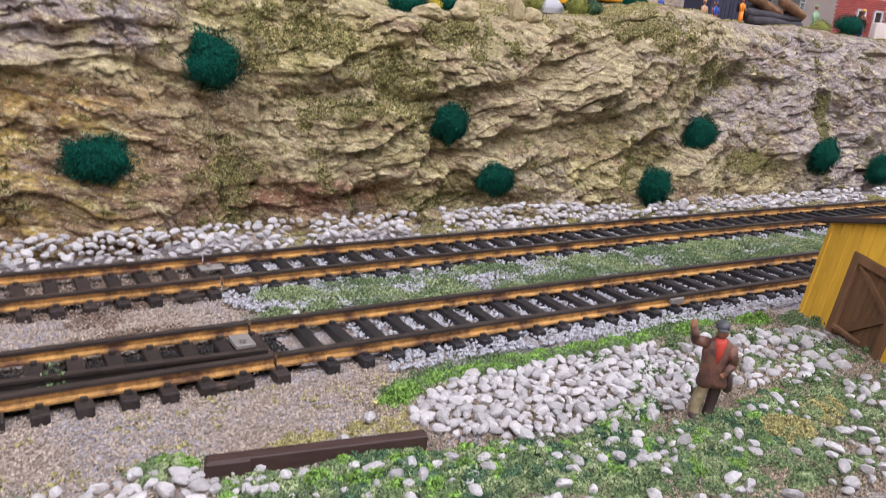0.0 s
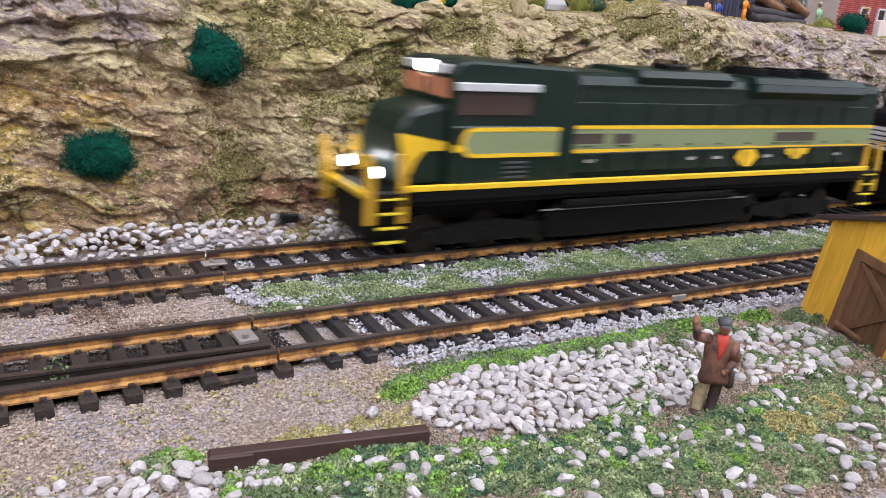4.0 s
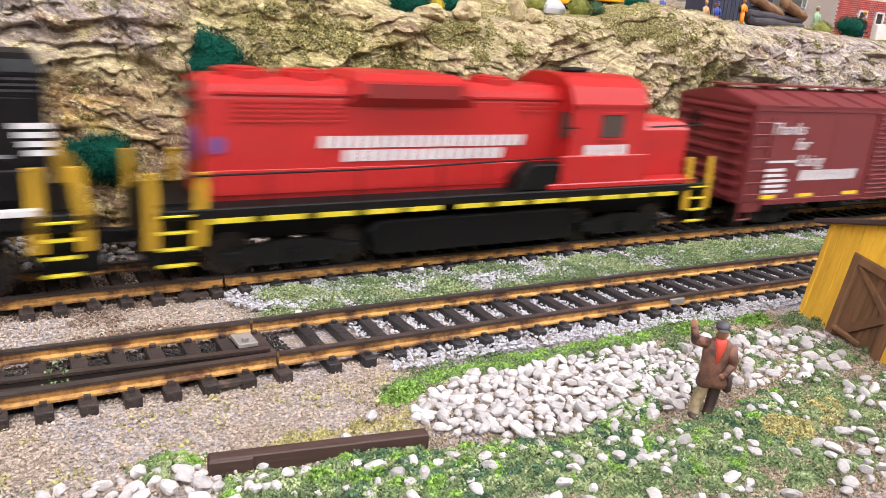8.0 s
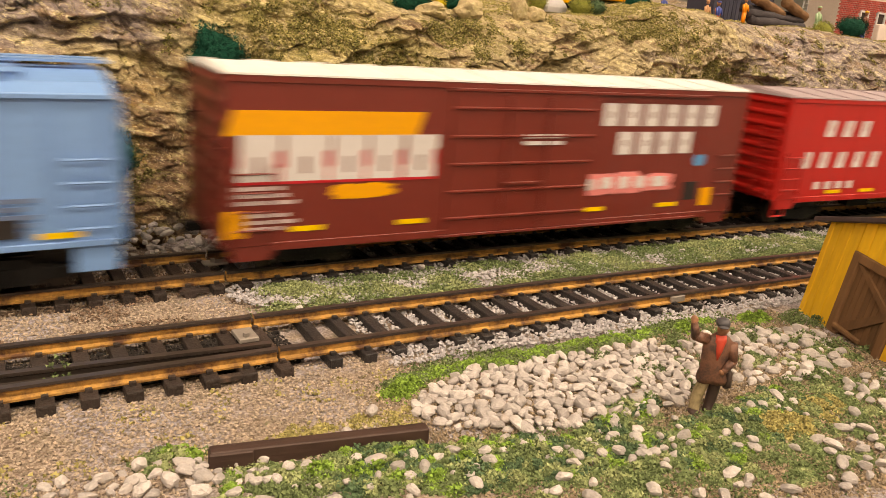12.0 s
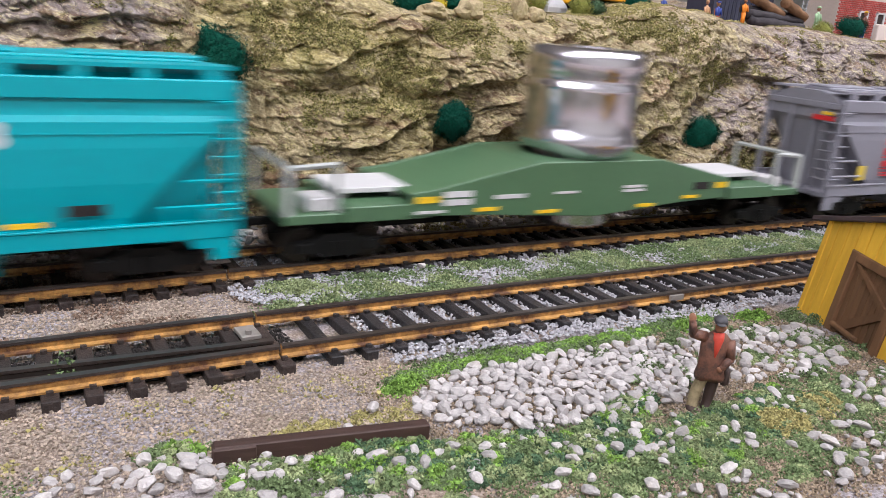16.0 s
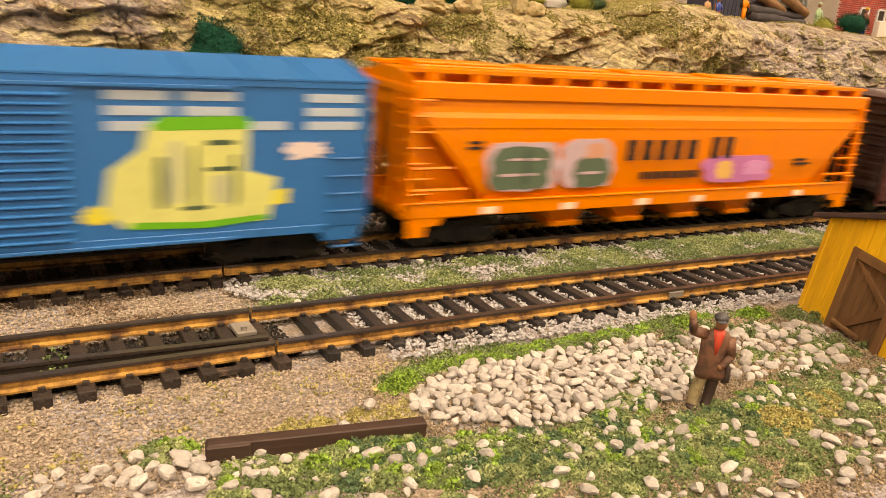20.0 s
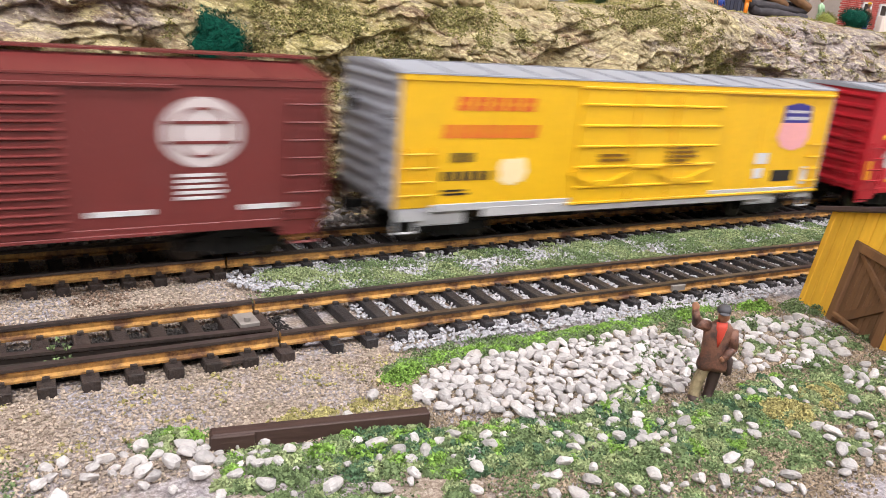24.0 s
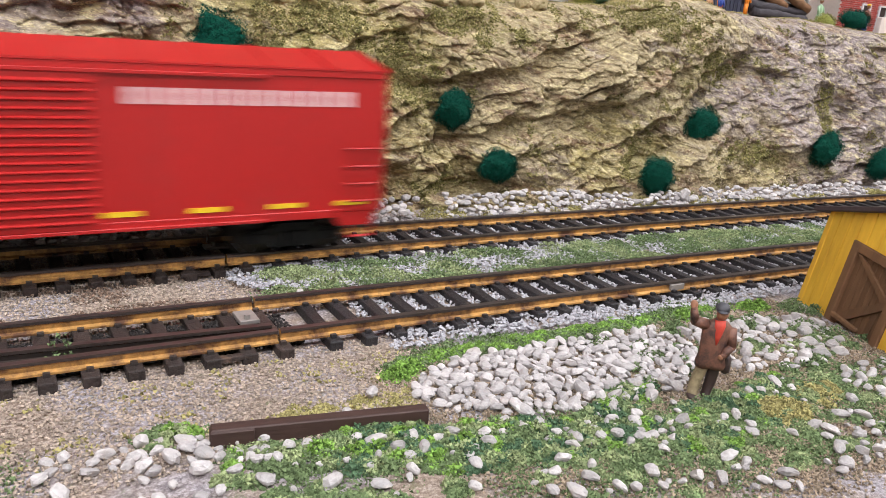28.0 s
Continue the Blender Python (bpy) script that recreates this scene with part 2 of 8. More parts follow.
M["turf_pine"] = surface("deep_green_turf", lin(86, 110, 82), 0.9, var=0.35, grain=900, blotch=110, random=0.6, island=True, relief=0, spec=0.1)
M["soil"] = surface("brown_earth", lin(160, 142, 122), 0.9, var=0.35, grain=900, blotch=110, random=0.6, island=True, relief=0, spec=0.1)
M["turf_bright"] = surface("bright_green_turf", lin(126, 158, 76), 0.9, var=0.35, grain=900, blotch=110, random=0.6, island=True, relief=0, spec=0.1)
M["moss"] = surface("olive_moss", lin(166, 156, 104), 0.9, var=0.35, grain=900, blotch=110, random=0.6, island=True, relief=0, spec=0.1)
M["moss_dark"] = surface("dark_olive_moss", lin(122, 118, 70), 0.9, var=0.35, grain=900, blotch=110, random=0.6, island=True, relief=0, spec=0.1)
M["bush"] = surface("teal_fibre", lin(16, 78, 62), 0.85, var=0.3, grain=900, blotch=150, random=0.55, island=True, relief=0, spec=0.15)
# near-black grit: the shade between the switch sleepers put into its colour
M["gap_shade"] = surface("black_grit", lin(44, 38, 36), 0.7, var=0.4, grain=1500, blotch=150, random=0.6, island=True, relief=0, spec=0.3, dirt=lin(150, 140, 136), dirt_at=(0.66, 0.74))

# ---- helpers for building ----
def to_mesh(name, bm, mats, smooth=False):
    me = bpy.data.meshes.new(name)
    bm.to_mesh(me)
    bm.free()
    for mt in (mats if isinstance(mats, (list, tuple)) else [mats]):
        me.materials.append(mt)
    if smooth:
        me.polygons.foreach_set("use_smooth", [True] * len(me.polygons))
    return me


def part(name, bm, mat, parent=None, label="", smooth=False, at=None):
    """Links a bmesh (or a mesh) as one object under a thing or a part."""
    me = bm if isinstance(bm, bpy.types.Mesh) else to_mesh(name, bm, mat, smooth)
    ob = new(name, me)
    if parent is not None:
        ob.parent = parent
    if at is not None:
        ob.matrix_basis = at
    if label:
        ob["label"] = label
    return ob


def box(bm, x0, y0, z0, x1, y1, z1, bevel=0.0, mat=0):
    vs = [bm.verts.new((x, y, z)) for x in (x0, x1) for y in (y0, y1) for z in (z0, z1)]
    fs = [bm.faces.new([vs[i] for i in q]) for q in ((0, 1, 3, 2), (4, 6, 7, 5), (0, 4, 5, 1), (2, 3, 7, 6), (0, 2, 6, 4), (1, 5, 7, 3))]
    for f in fs:
        f.material_index = mat
    if bevel:
        bmesh.ops.bevel(bm, geom=list({e for f in fs for e in f.edges}), offset=bevel, segments=1, affect="EDGES", profile=0.7)
    return bm


def boxed(*a, **k):
    return box(bmesh.new(), *a, **k)


def cyl(bm, p, q, r, n=10, r2=None, mat=0):
    """A closed cylinder or cone from p to q."""
    p, q = Vector(p), Vector(q)
    u = (q - p).normalized()
    a = u.orthogonal().normalized()
    c = u.cross(a)
    rings = []
    for o, rr in ((p, r), (q, r if r2 is None else r2)):
        rings.append([bm.verts.new(o + (a * math.cos(k * math.tau / n) + c * math.sin(k * math.tau / n)) * rr) for k in range(n)])
    fs = [bm.faces.new((rings[0][k], rings[0][(k + 1) % n], rings[1][(k + 1) % n], rings[1][k])) for k in range(n)]
    fs += [bm.faces.new(rings[0][::-1]), bm.faces.new(rings[1])]
    for f in fs:
        f.material_index = mat
    return bm


def extrude_profile(bm, pts, x0, x1, mat=0, caps=True):
    """A (y, z) outline drawn out along x."""
    a, b = [bm.verts.new((x0, y, z)) for y, z in pts], [bm.verts.new((x1, y, z)) for y, z in pts]
    n = len(pts)
    fs = [bm.faces.new((a[i], b[i], b[(i + 1) % n], a[(i + 1) % n])) for i in range(n)]
    if caps:
        fs += [bm.faces.new(a), bm.faces.new(b[::-1])]
    for f in fs:
        f.material_index = mat
    return fs


def mesh_from(name, verts, faces, mat, smooth=False):
    me = bpy.data.meshes.new(name)
    V = np.asarray(verts, dtype=np.float32).reshape(-1, 3)
    if isinstance(faces, np.ndarray):
        # quick path for many alike faces
        n, k = faces.shape
        me.vertices.add(len(V))
        me.vertices.foreach_set("co", V.ravel())
        me.loops.add(n * k)
        me.loops.foreach_set("vertex_index", faces.astype(np.int32).ravel())
        me.polygons.add(n)
        me.polygons.foreach_set("loop_start", np.arange(0, n * k, k, dtype=np.int32))
        me.update(calc_edges=True)
    else:
        me.from_pydata(V.tolist(), [], faces)
    for mt in (mat if isinstance(mat, (list, tuple)) else [mat]):
        me.materials.append(mt)
    me.polygons.foreach_set("use_smooth", [smooth] * len(me.polygons))
    return me


def value_noise(x, y, seed=0):
    """Smooth 2D value noise on arrays, 0..1."""
    xi, yi = np.floor(x).astype(np.int64), np.floor(y).astype(np.int64)
    fx, fy = x - xi, y - yi
    fx, fy = fx * fx * (3 - 2 * fx), fy * fy * (3 - 2 * fy)

    def h(a, b):
        n = (a * 374761393 + b * 668265263 + seed * 982451653) & 0xFFFFFFFF
        n = ((n ^ (n >> 13)) * 1274126177) & 0xFFFFFFFF
        return ((n ^ (n >> 16)) & 0xFFFF) / 65535.0
    return (h(xi, yi) * (1 - fx) + h(xi + 1, yi) * fx) * (1 - fy) + (h(xi, yi + 1) * (1 - fx) + h(xi + 1, yi + 1) * fx) * fy


def fractal(x, y, seed=0, octaves=4, gain=0.5):
    s, a, tot = 0.0, 1.0, 0.0
    for o in range(octaves):
        s = s + a * value_noise(x * 2 ** o + o * 17.3, y * 2 ** o + o * 9.1, seed + o)
        tot += a
        a *= gain
    return s / tot


# ---- the plan: two tracks on one gentle curve ----
GAUGE, RAIL_H = 0.0165, 0.0025
FAR = (0.19214, 0.0, -0.0887)
NEAR = (0.14494, -0.0222, -0.0714)


def track_y(tr, x):
    """Centre line: a gentle curve through the scene, straight on beyond it."""
    xc = min(max(x, -0.1), 0.5)
    return tr[0] + tr[1] * xc + tr[2] * xc * xc + (tr[1] + 2 * tr[2] * xc) * (x - xc)


def track_angle(tr, x):
    xc = min(max(x, -0.1), 0.5)
    return math.atan(tr[1] + 2 * tr[2] * xc)


X_END0, X_END1 = -4.3, 4.6


def ground_z(x, y):
    """Height of the scenery base."""
    x, y = np.asarray(x, float), np.asarray(y, float)
    near = NEAR[0] + NEAR[1] * x + NEAR[2] * x * x
    z = np.full(np.broadcast(x, y).shape, -0.0022)
    z = z + 0.0012 * np.clip((near - 0.020 - y) / 0.02, 0, 1)
    return z + (fractal(x * 60, y * 60, 3, 3) - 0.5) * 0.0018 * np.clip((near - 0.017 - y) / 0.01, 0, 1)


def grid_axis(lo, a, b, hi, fine, coarse):
    return np.concatenate([np.linspace(lo, a, coarse, endpoint=False), np.arange(a, b, fine), np.linspace(b, hi, coarse)])


def grid_mesh(name, X, Y, Z, mat, smooth=True):
    n, m = X.shape
    i = np.arange(n * m).reshape(n, m)
    f = np.stack([i[:-1, :-1], i[1:, :-1], i[1:, 1:], i[:-1, 1:]], -1).reshape(-1, 4)
    return mesh_from(name, np.stack([X, Y, Z], -1), f, mat, smooth)


gx = grid_axis(X_END0, -0.1, 0.55, X_END1, 0.0025, 14)
gy = np.concatenate([np.linspace(-0.40, 0.03, 8, endpoint=False), np.arange(0.03, 0.2499, 0.0025), np.linspace(0.25, 1.0, 6)])
GX, GY = np.meshgrid(gx, gy, indexing="ij")
ground = new("ground", grid_mesh("ground", GX, GY, ground_z(GX, GY), M["earth"]))
tagged(ground, "scenic earth base of the model railway, tan and grey grit", "ground", kind="structure")
bench = part("layout_base", boxed(X_END0, -0.40, -0.12, X_END1, 1.0, -0.012, 0.004), M["fascia"])
tagged(bench, "dark painted wooden layout baseboard", "baseboard", kind="structure")


# ---- the rock face ----
def shelves(x, q, freq, along, seed, tear=0.10):
    """Broken strata: each bed juts out at its foot, leans back towards its top and is overhung by the next."""
    u = q * freq
    i = np.floor(u)
    f = u - i

    def jut(k):
        h = value_noise(x * along + k * 37.7, k * 5.3, seed)
        return np.clip((h - 0.34) / 0.5, 0.0, 1.0)
    step = np.clip((f - (1 - tear)) / tear, 0, 1)
    return jut(i) * (1 - f) + jut(i + 1) * step * step * (3 - 2 * step)


def mass(x, z, cx_, cz_, rx_, rz_, turn, rim, low=1.0):
    """A boss of rock with a flat face and a steep rim; low sharpens the side that faces down."""
    c, s_ = math.cos(radians(turn)), math.sin(radians(turn))
    u, v = ((x - cx_) * c + (z - cz_) * s_) / rx_, ((z - cz_) * c - (x - cx_) * s_) / rz_
    d = (np.abs(u) ** 3 + np.abs(v) ** 3) ** (1 / 3)
    k = np.clip((1 - d) / np.where(v < 0, rim * low, rim), 0, 1)
    return k * k * (3 - 2 * k)


def rock_y(x, z):
    """Depth of the rock face over the ground: bosses, hollows and a gully, cut by dipping strata."""
    wx, wz = (fractal(x * 70, z * 70, 5, 4, 0.6) - 0.5) * 0.010, (fractal(x * 70, z * 70, 6, 4, 0.6) - 0.5) * 0.008
    s, t = x + wx, z + wz
    y = np.interp(x, [-0.2, 0.03, 0.11, 0.15, 0.20, 0.26, 0.33, 0.40, 0.5], [0.229, 0.2305, 0.2305, 0.2275, 0.2225, 0.2190, 0.2215, 0.2230, 0.221]) + 0.15 * z
    y = y + 0.007 * (fractal(x * 16, z * 22, 21, 3) - 0.5)
    # near buttress, slabs past the gully, brow ledges, the long overhang and the hollow under it, far bosses
    y = y - 0.0060 * mass(s, t, 0.018, 0.022, 0.041, 0.034, 4, 0.25) - 0.0030 * mass(s, t, 0.036, 0.064, 0.024, 0.013, -10, 0.5)
    y = y - 0.0050 * mass(s, t, 0.108, 0.026, 0.031, 0.0155, 6, 0.35, 0.5) - 0.0040 * mass(s, t, 0.104, 0.053, 0.022, 0.010, 20, 0.6)
    y = y - 0.0055 * mass(s, t, 0.158, 0.054, 0.036, 0.0085, 14, 0.6, 0.45) - 0.0040 * mass(s, t, 0.192, 0.042, 0.034, 0.0085, 16, 0.6, 0.5)
    y = y - 0.0045 * mass(s, t, 0.236, 0.056, 0.040, 0.012, 24, 0.5, 0.35) - 0.0030 * mass(s, t, 0.186, 0.016, 0.020, 0.014, 10, 0.7)
    y = y + 0.0065 * mass(s, t, 0.254, 0.026, 0.040, 0.0125, 27, 0.6) + 0.0055 * mass(s, t, 0.288, 0.051, 0.017, 0.0095, 20, 0.6)
    y = y - 0.0050 * mass(s, t, 0.332, 0.034, 0.026, 0.026, 20, 0.7) + 0.0045 * mass(s, t, 0.372, 0.026, 0.012, 0.022, -8, 0.8) - 0.0050 * mass(s, t, 0.408, 0.045, 0.026, 0.028, 10, 0.7)
    y = y + 0.0040 * mass(s, t, 0.166, 0.026, 0.011, 0.011, 0, 0.9) + 0.0035 * mass(s, t, 0.150, 0.004, 0.050, 0.006, 3, 0.8)
    # gully with an open fissure on its far side
    gx0 = 0.0700 + 0.10 * (0.03 - z) + 0.003 * (fractal(z * 60, x * 0, 71, 2) - 0.5)
    y = y + 0.0050 * np.exp(-((x - gx0) / 0.0085) ** 4)
    fx = 0.0790 + 0.06 * (z - 0.03) + 0.0060 * (fractal(z * 110, x * 0, 72, 4, 0.6) - 0.5) + 0.12 * wx
    y = y + 0.0042 * np.exp(-((x - fx) / 0.0009) ** 2) * np.clip(1.6 * fractal(z * 90, x * 0, 73, 2) - 0.3, 0, 1) * np.clip((0.060 - z) / 0.012, 0, 1) + 0.0030 * np.exp(-((x - 0.247 - 0.3 * (z - 0.05) - wx * 0.3) / 0.0008) ** 2) * np.clip(1 - np.abs(z - 0.052) / 0.016, 0, 1)
    # strata, nearly level at the near end and rising along the face further on
    rise = np.where(x < 0.10, 0.03 * x, 0.003 + 0.24 * (x - 0.10))
    bend = 0.030 * (fractal(x * 26, z * 30, 65, 3, 0.55) - 0.5)
    q = z - rise + bend
    rough = 0.35 + 1.3 * fractal(x * 30, z * 36, 61, 2)
    y = y - 0.0036 * rough * shelves(x + 0.9 * wx, q + 0.6 * wz, 84, 52, 101, 0.14)
    y = y - 0.0019 * rough * shelves(x + 0.8 * wz, q - 0.9 * bend + 0.9 * wx + 0.0040 * (fractal(x * 160, z * 160, 63, 3, 0.6) - 0.5), 190, 120, 102, 0.14)
    y = y - 0.0009 * rough * shelves(x, q + 0.0040 * (fractal(x * 240, z * 240, 64, 3, 0.65) - 0.5), 470, 260, 103, 0.22)
    y = y + 0.0080 * (fractal(x * 48, z * 60, 53, 4, 0.55) - 0.5)
    y = y + 0.0022 * (fractal(x * 210, z * 250, 51, 4, 0.62) - 0.5) + 0.0006 * (fractal(x * 900, z * 900, 52, 2, 0.6) - 0.5)
    # fractures across the beds
    ca = fractal(x * 95 + 40 * z, z * 60, 301, 4, 0.6)
    return y + 0.0012 * rough * np.clip(1 - np.abs(ca - 0.5) / 0.022, 0, 1)


def cliff_top(x):
    """Height of the brow along the face."""
    x = np.asarray(x, float)
    z = np.interp(x, [0.08, 0.110, 0.128, 0.147, 0.196, 0.2265, 0.243, 0.257, 0.275, 0.290, 0.343, 0.404, 0.5], [0.090, 0.077, 0.0695, 0.0706, 0.0722, 0.0745, 0.0780, 0.0798, 0.0785, 0.0758, 0.0765, 0.0745, 0.074])
    return z + 0.003 * (fractal(x * 60, x * 0, 81, 3) - 0.5)


cx = np.concatenate([np.linspace(X_END0, -0.08, 90, endpoint=False), np.arange(-0.08, -0.02, 0.001), np.arange(-0.02, 0.30, 0.00036), np.arange(0.30, 0.54, 0.0006), np.linspace(0.54, X_END1, 90)])
NU = 300
cu = np.linspace(0, 1, NU)
CX, CU = np.meshgrid(cx, cu, indexing="ij")
TOP = cliff_top(CX)
CZ = -0.006 + (TOP + 0.006) * CU
beyond = np.where(cx < -0.1, 0.018 * (cx + 0.1), np.where(cx > 0.5, -0.089 * (cx - 0.5), 0.0))
CY = rock_y(CX, CZ) + beyond[:, None]
CY = np.maximum(CY, (np.array([track_y(FAR, v) for v in cx]) + 0.0205)[:, None])
CY = CY + 0.010 * np.clip((CU - 0.9) / 0.1, 0, 1) ** 2
rock_me = grid_mesh("rock_face", CX, CY, CZ, M["rock"], True)
tagged(new("rock_face", rock_me), "carved plaster cliff painted ochre, umber and grey with olive moss", "cliff", kind="structure")
# plateau behind the brow
py = np.concatenate([np.linspace(0, 0.05, 40), np.linspace(0.08, 0.75, 8)])
PX, PY = np.meshgrid(cx[::2], py, indexing="ij")
edge = CY[::2, -1][:, None]
PZ = CZ[::2, -1][:, None] + 0.010 * np.clip((PY - 0.02) / 0.05, 0, 1) + (fractal(PX * 110, PY * 110, 91, 4, 0.6) - 0.5) * 0.004 * np.clip(PY / 0.006, 0, 1)
tagged(new("plateau", grid_mesh("plateau", PX, edge + PY, PZ, M["rock"])), "rough plaster plateau above the cliff", "hill", kind="structure")

# ---- tracks ----
RAIL_OUTLINE = [(-0.0013, 0), (0.0013, 0), (0.0013, 0.0004), (0.0004, 0.0007), (0.0004, 0.0017), (0.00075, 0.0019), (0.00075, 0.0025), (-0.00075, 0.0025), (-0.00075, 0.0019), (-0.0004, 0.0017), (-0.0004, 0.0007), (-0.0013, 0.0004)]


def rail_mesh(tr, shift, xs, name="rail", slant=0.0, x_pivot=0.0):
    """One rail along the curve; shift is its distance from the centre line."""
    V, F, K = [], [], len(RAIL_OUTLINE)
    for x in xs:
        a = track_angle(tr, x)
        d = shift + slant * (x - x_pivot)
        for oy, oz in RAIL_OUTLINE:
            V.append((x - math.sin(a) * (d + oy), track_y(tr, x) + math.cos(a) * (d + oy), oz))
    for i in range(len(xs) - 1):
        for k in range(K):
            F.append((i * K + k, (i + 1) * K + k, (i + 1) * K + (k + 1) % K, i * K + (k + 1) % K))
    F += [tuple(range(K))[::-1], tuple((len(xs) - 1) * K + k for k in range(K))]
    me = mesh_from(name, V, F, [M["rail_side"], M["rail_top"]])
    for p in me.polygons:
        if p.center.z > 0.0018:
            p.material_index = 1
    return me


def rail_xs(x0, x1):
    return sorted({x0, x1, *[v for v in (np.arange(-0.1, 0.5, 0.02)) if x0 < v < x1], *[v for v in (-3.0, -1.5, 1.0, 2.5) if x0 < v < x1]})


def build_track(name, tr, label, joint):
    root = tagged(new(name), label, "railway track", group="railway tracks")
    for s in (-1, 1):
        for x0, x1 in ((X_END0, joint - 0.0003), (joint + 0.0003, X_END1)):
            part("rail", rail_mesh(tr, s * (GAUGE / 2 + 0.00075), rail_xs(x0, x1)), None, root)
    return root


far_track = build_track("far_track", FAR, "rusty rails on dark sleepers beside the cliff", 0.052)
near_track = build_track("near_track", NEAR, "rusty rails on dark sleepers with a switch", 0.049)


# ---- sleepers, one object each through the scene ----
def sleeper_mesh(mat, half=0.0135, w=0.0015):
    bm = bmesh.new()
    box(bm, -w, -half, -0.0022, w, half, 0, 0.00018)
    for s in (-1, 1):
        for o in (-1, 1):
            box(bm, -0.0006, s * 0.009 + o * 0.0018 - 0.0005, 0, 0.0006, s * 0.009 + o * 0.0018 + 0.0005, 0.0007)
    return to_mesh("sleeper", bm, [mat])


TIE_BROWN, TIE_BLACK = sleeper_mesh(M["sleeper_brown"]), sleeper_mesh(M["sleeper_black"], 0.0130, 0.0014)
rnd = random.Random(4)
for root, tr, change, phase in ((far_track, FAR, 0.058, 0.0006), (near_track, NEAR, 0.053, 0.0003)):
    rest = bmesh.new()
    i = -600
    while True:
        x = phase + i * 0.0070 if phase + i * 0.0070 < change else change + (i - int((change - phase) / 0.0070)) * 0.0074
        i += 1
        if x > X_END1:
            break
        if x < X_END0:
            continue
        m = Matrix.Translation((x, track_y(tr, x), 0)) @ pose(0, 0, 0, 0, 0, math.degrees(track_angle(tr, x)) + rnd.uniform(-1.2, 1.2))
        if -0.06 < x < 0.62:
            part("sleeper", TIE_BROWN if x < change else TIE_BLACK, None, root, at=m)
        else:
            vs = box(rest, -0.0012, -0.0135, -0.0022, 0.0012, 0.0135, 0)
            rest.verts.ensure_lookup_table()
            bmesh.ops.transform(rest, matrix=m, verts=rest.verts[-8:])
    tagged(part("sleepers_beyond", rest, M["sleeper_black"], root), kind="stuff")

DARK_STEEL = surface("dark_rail_steel", lin(70, 62, 58), 0.4, metal=0.5, var=0.3, grain=900, blotch=150, relief=0.1)
GREY_PLATE = surface("grey_metal_plate", lin(142, 134, 128), 0.5, metal=0.2, var=0.2, grain=900, blotch=150, relief=0.1)
sw = rail_mesh(NEAR, -0.0032, [-0.06, -0.02, 0.01, 0.03, 0.0485], "switch_rail", slant=-0.055)
sw.materials[0] = DARK_STEEL
part("switch_rail", sw, None, near_track, "dark movable switch rail")
xs_ = 0.0485
part("switch_plate", boxed(0.0440, track_y(NEAR, xs_) + 0.0006, 0.0000, 0.0482, track_y(NEAR, xs_) + 0.0066, 0.0009, 0.0001), GREY_PLATE, near_track, "grey metal switch plate")
part("switch_bolt", cyl(bmesh.new(), (0.0458, track_y(NEAR, xs_) + 0.0020, 0.0006), (0.0458, track_y(NEAR, xs_) + 0.0020, 0.0018), 0.0007, 10), GREY_PLATE, near_track)
part("joint_plate", boxed(0.050, track_y(FAR, 0.052) + 0.0030, 0, 0.0565, track_y(FAR, 0.052) + 0.0066, 0.0007, 0.0002), GREY_PLATE, far_track, "grey metal joint plate")
part("joint_bolt", cyl(bmesh.new(), (0.0525, track_y(FAR, 0.052) + 0.0045, 0.0006), (0.0525, track_y(FAR, 0.052) + 0.0045, 0.0016), 0.0006, 10), GREY_PLATE, far_track)
part("rail_joiner", boxed(0.1555, track_y(NEAR, 0.158) - 0.0104, 0.0003, 0.1605, track_y(NEAR, 0.158) - 0.0096, 0.0019, 0.0001), GREY_PLATE, near_track, "bright metal rail joiner")
# moulded spacer strips along the sleeper ends
for tr, root, x0, x1 in ((FAR, far_track, 0.040, 0.047), (NEAR, near_track, 0.036, 0.043)):
    part("spacer_strip", boxed(x0, track_y(tr, x0) - 0.0135, -0.0010, x1, track_y(tr, x0) - 0.0118, -0.0001, 0.0001), M["sleeper_brown"], root)
# shade under the switch drawn as a black sheet, and black sticks on the roadbed
part("switch_roadbed", boxed(-0.06, NEAR[0] - 0.0078, -0.0040, 0.0445, NEAR[0] + 0.0066, -0.0019), surface("roadbed_shade_black", lin(34, 30, 28), 0.8, var=0.3, relief=0.4), near_track, "flat black sheet that stands for the shade in the hollows between the switch sleepers")

# ---- rolling stock, in millimetres of the model: x along the car (front is -x), z over the rail top ----
K = 0.001


def bxs(*rows, bevel=0.0):
    """Boxes given in millimetres, joined in one bmesh."""
    bm = bmesh.new()
    for r in rows:
        box(bm, *[v * K for v in r], bevel=bevel * K)
    return bm


def rods(pairs, r, n=6):
    bm = bmesh.new()
    for p, q in pairs:
        cyl(bm, [v * K for v in p], [v * K for v in q], r * K, n)
    return bm


def bar_path(pts, r, n=6):
    return rods(list(zip(pts[:-1], pts[1:])), r, n)


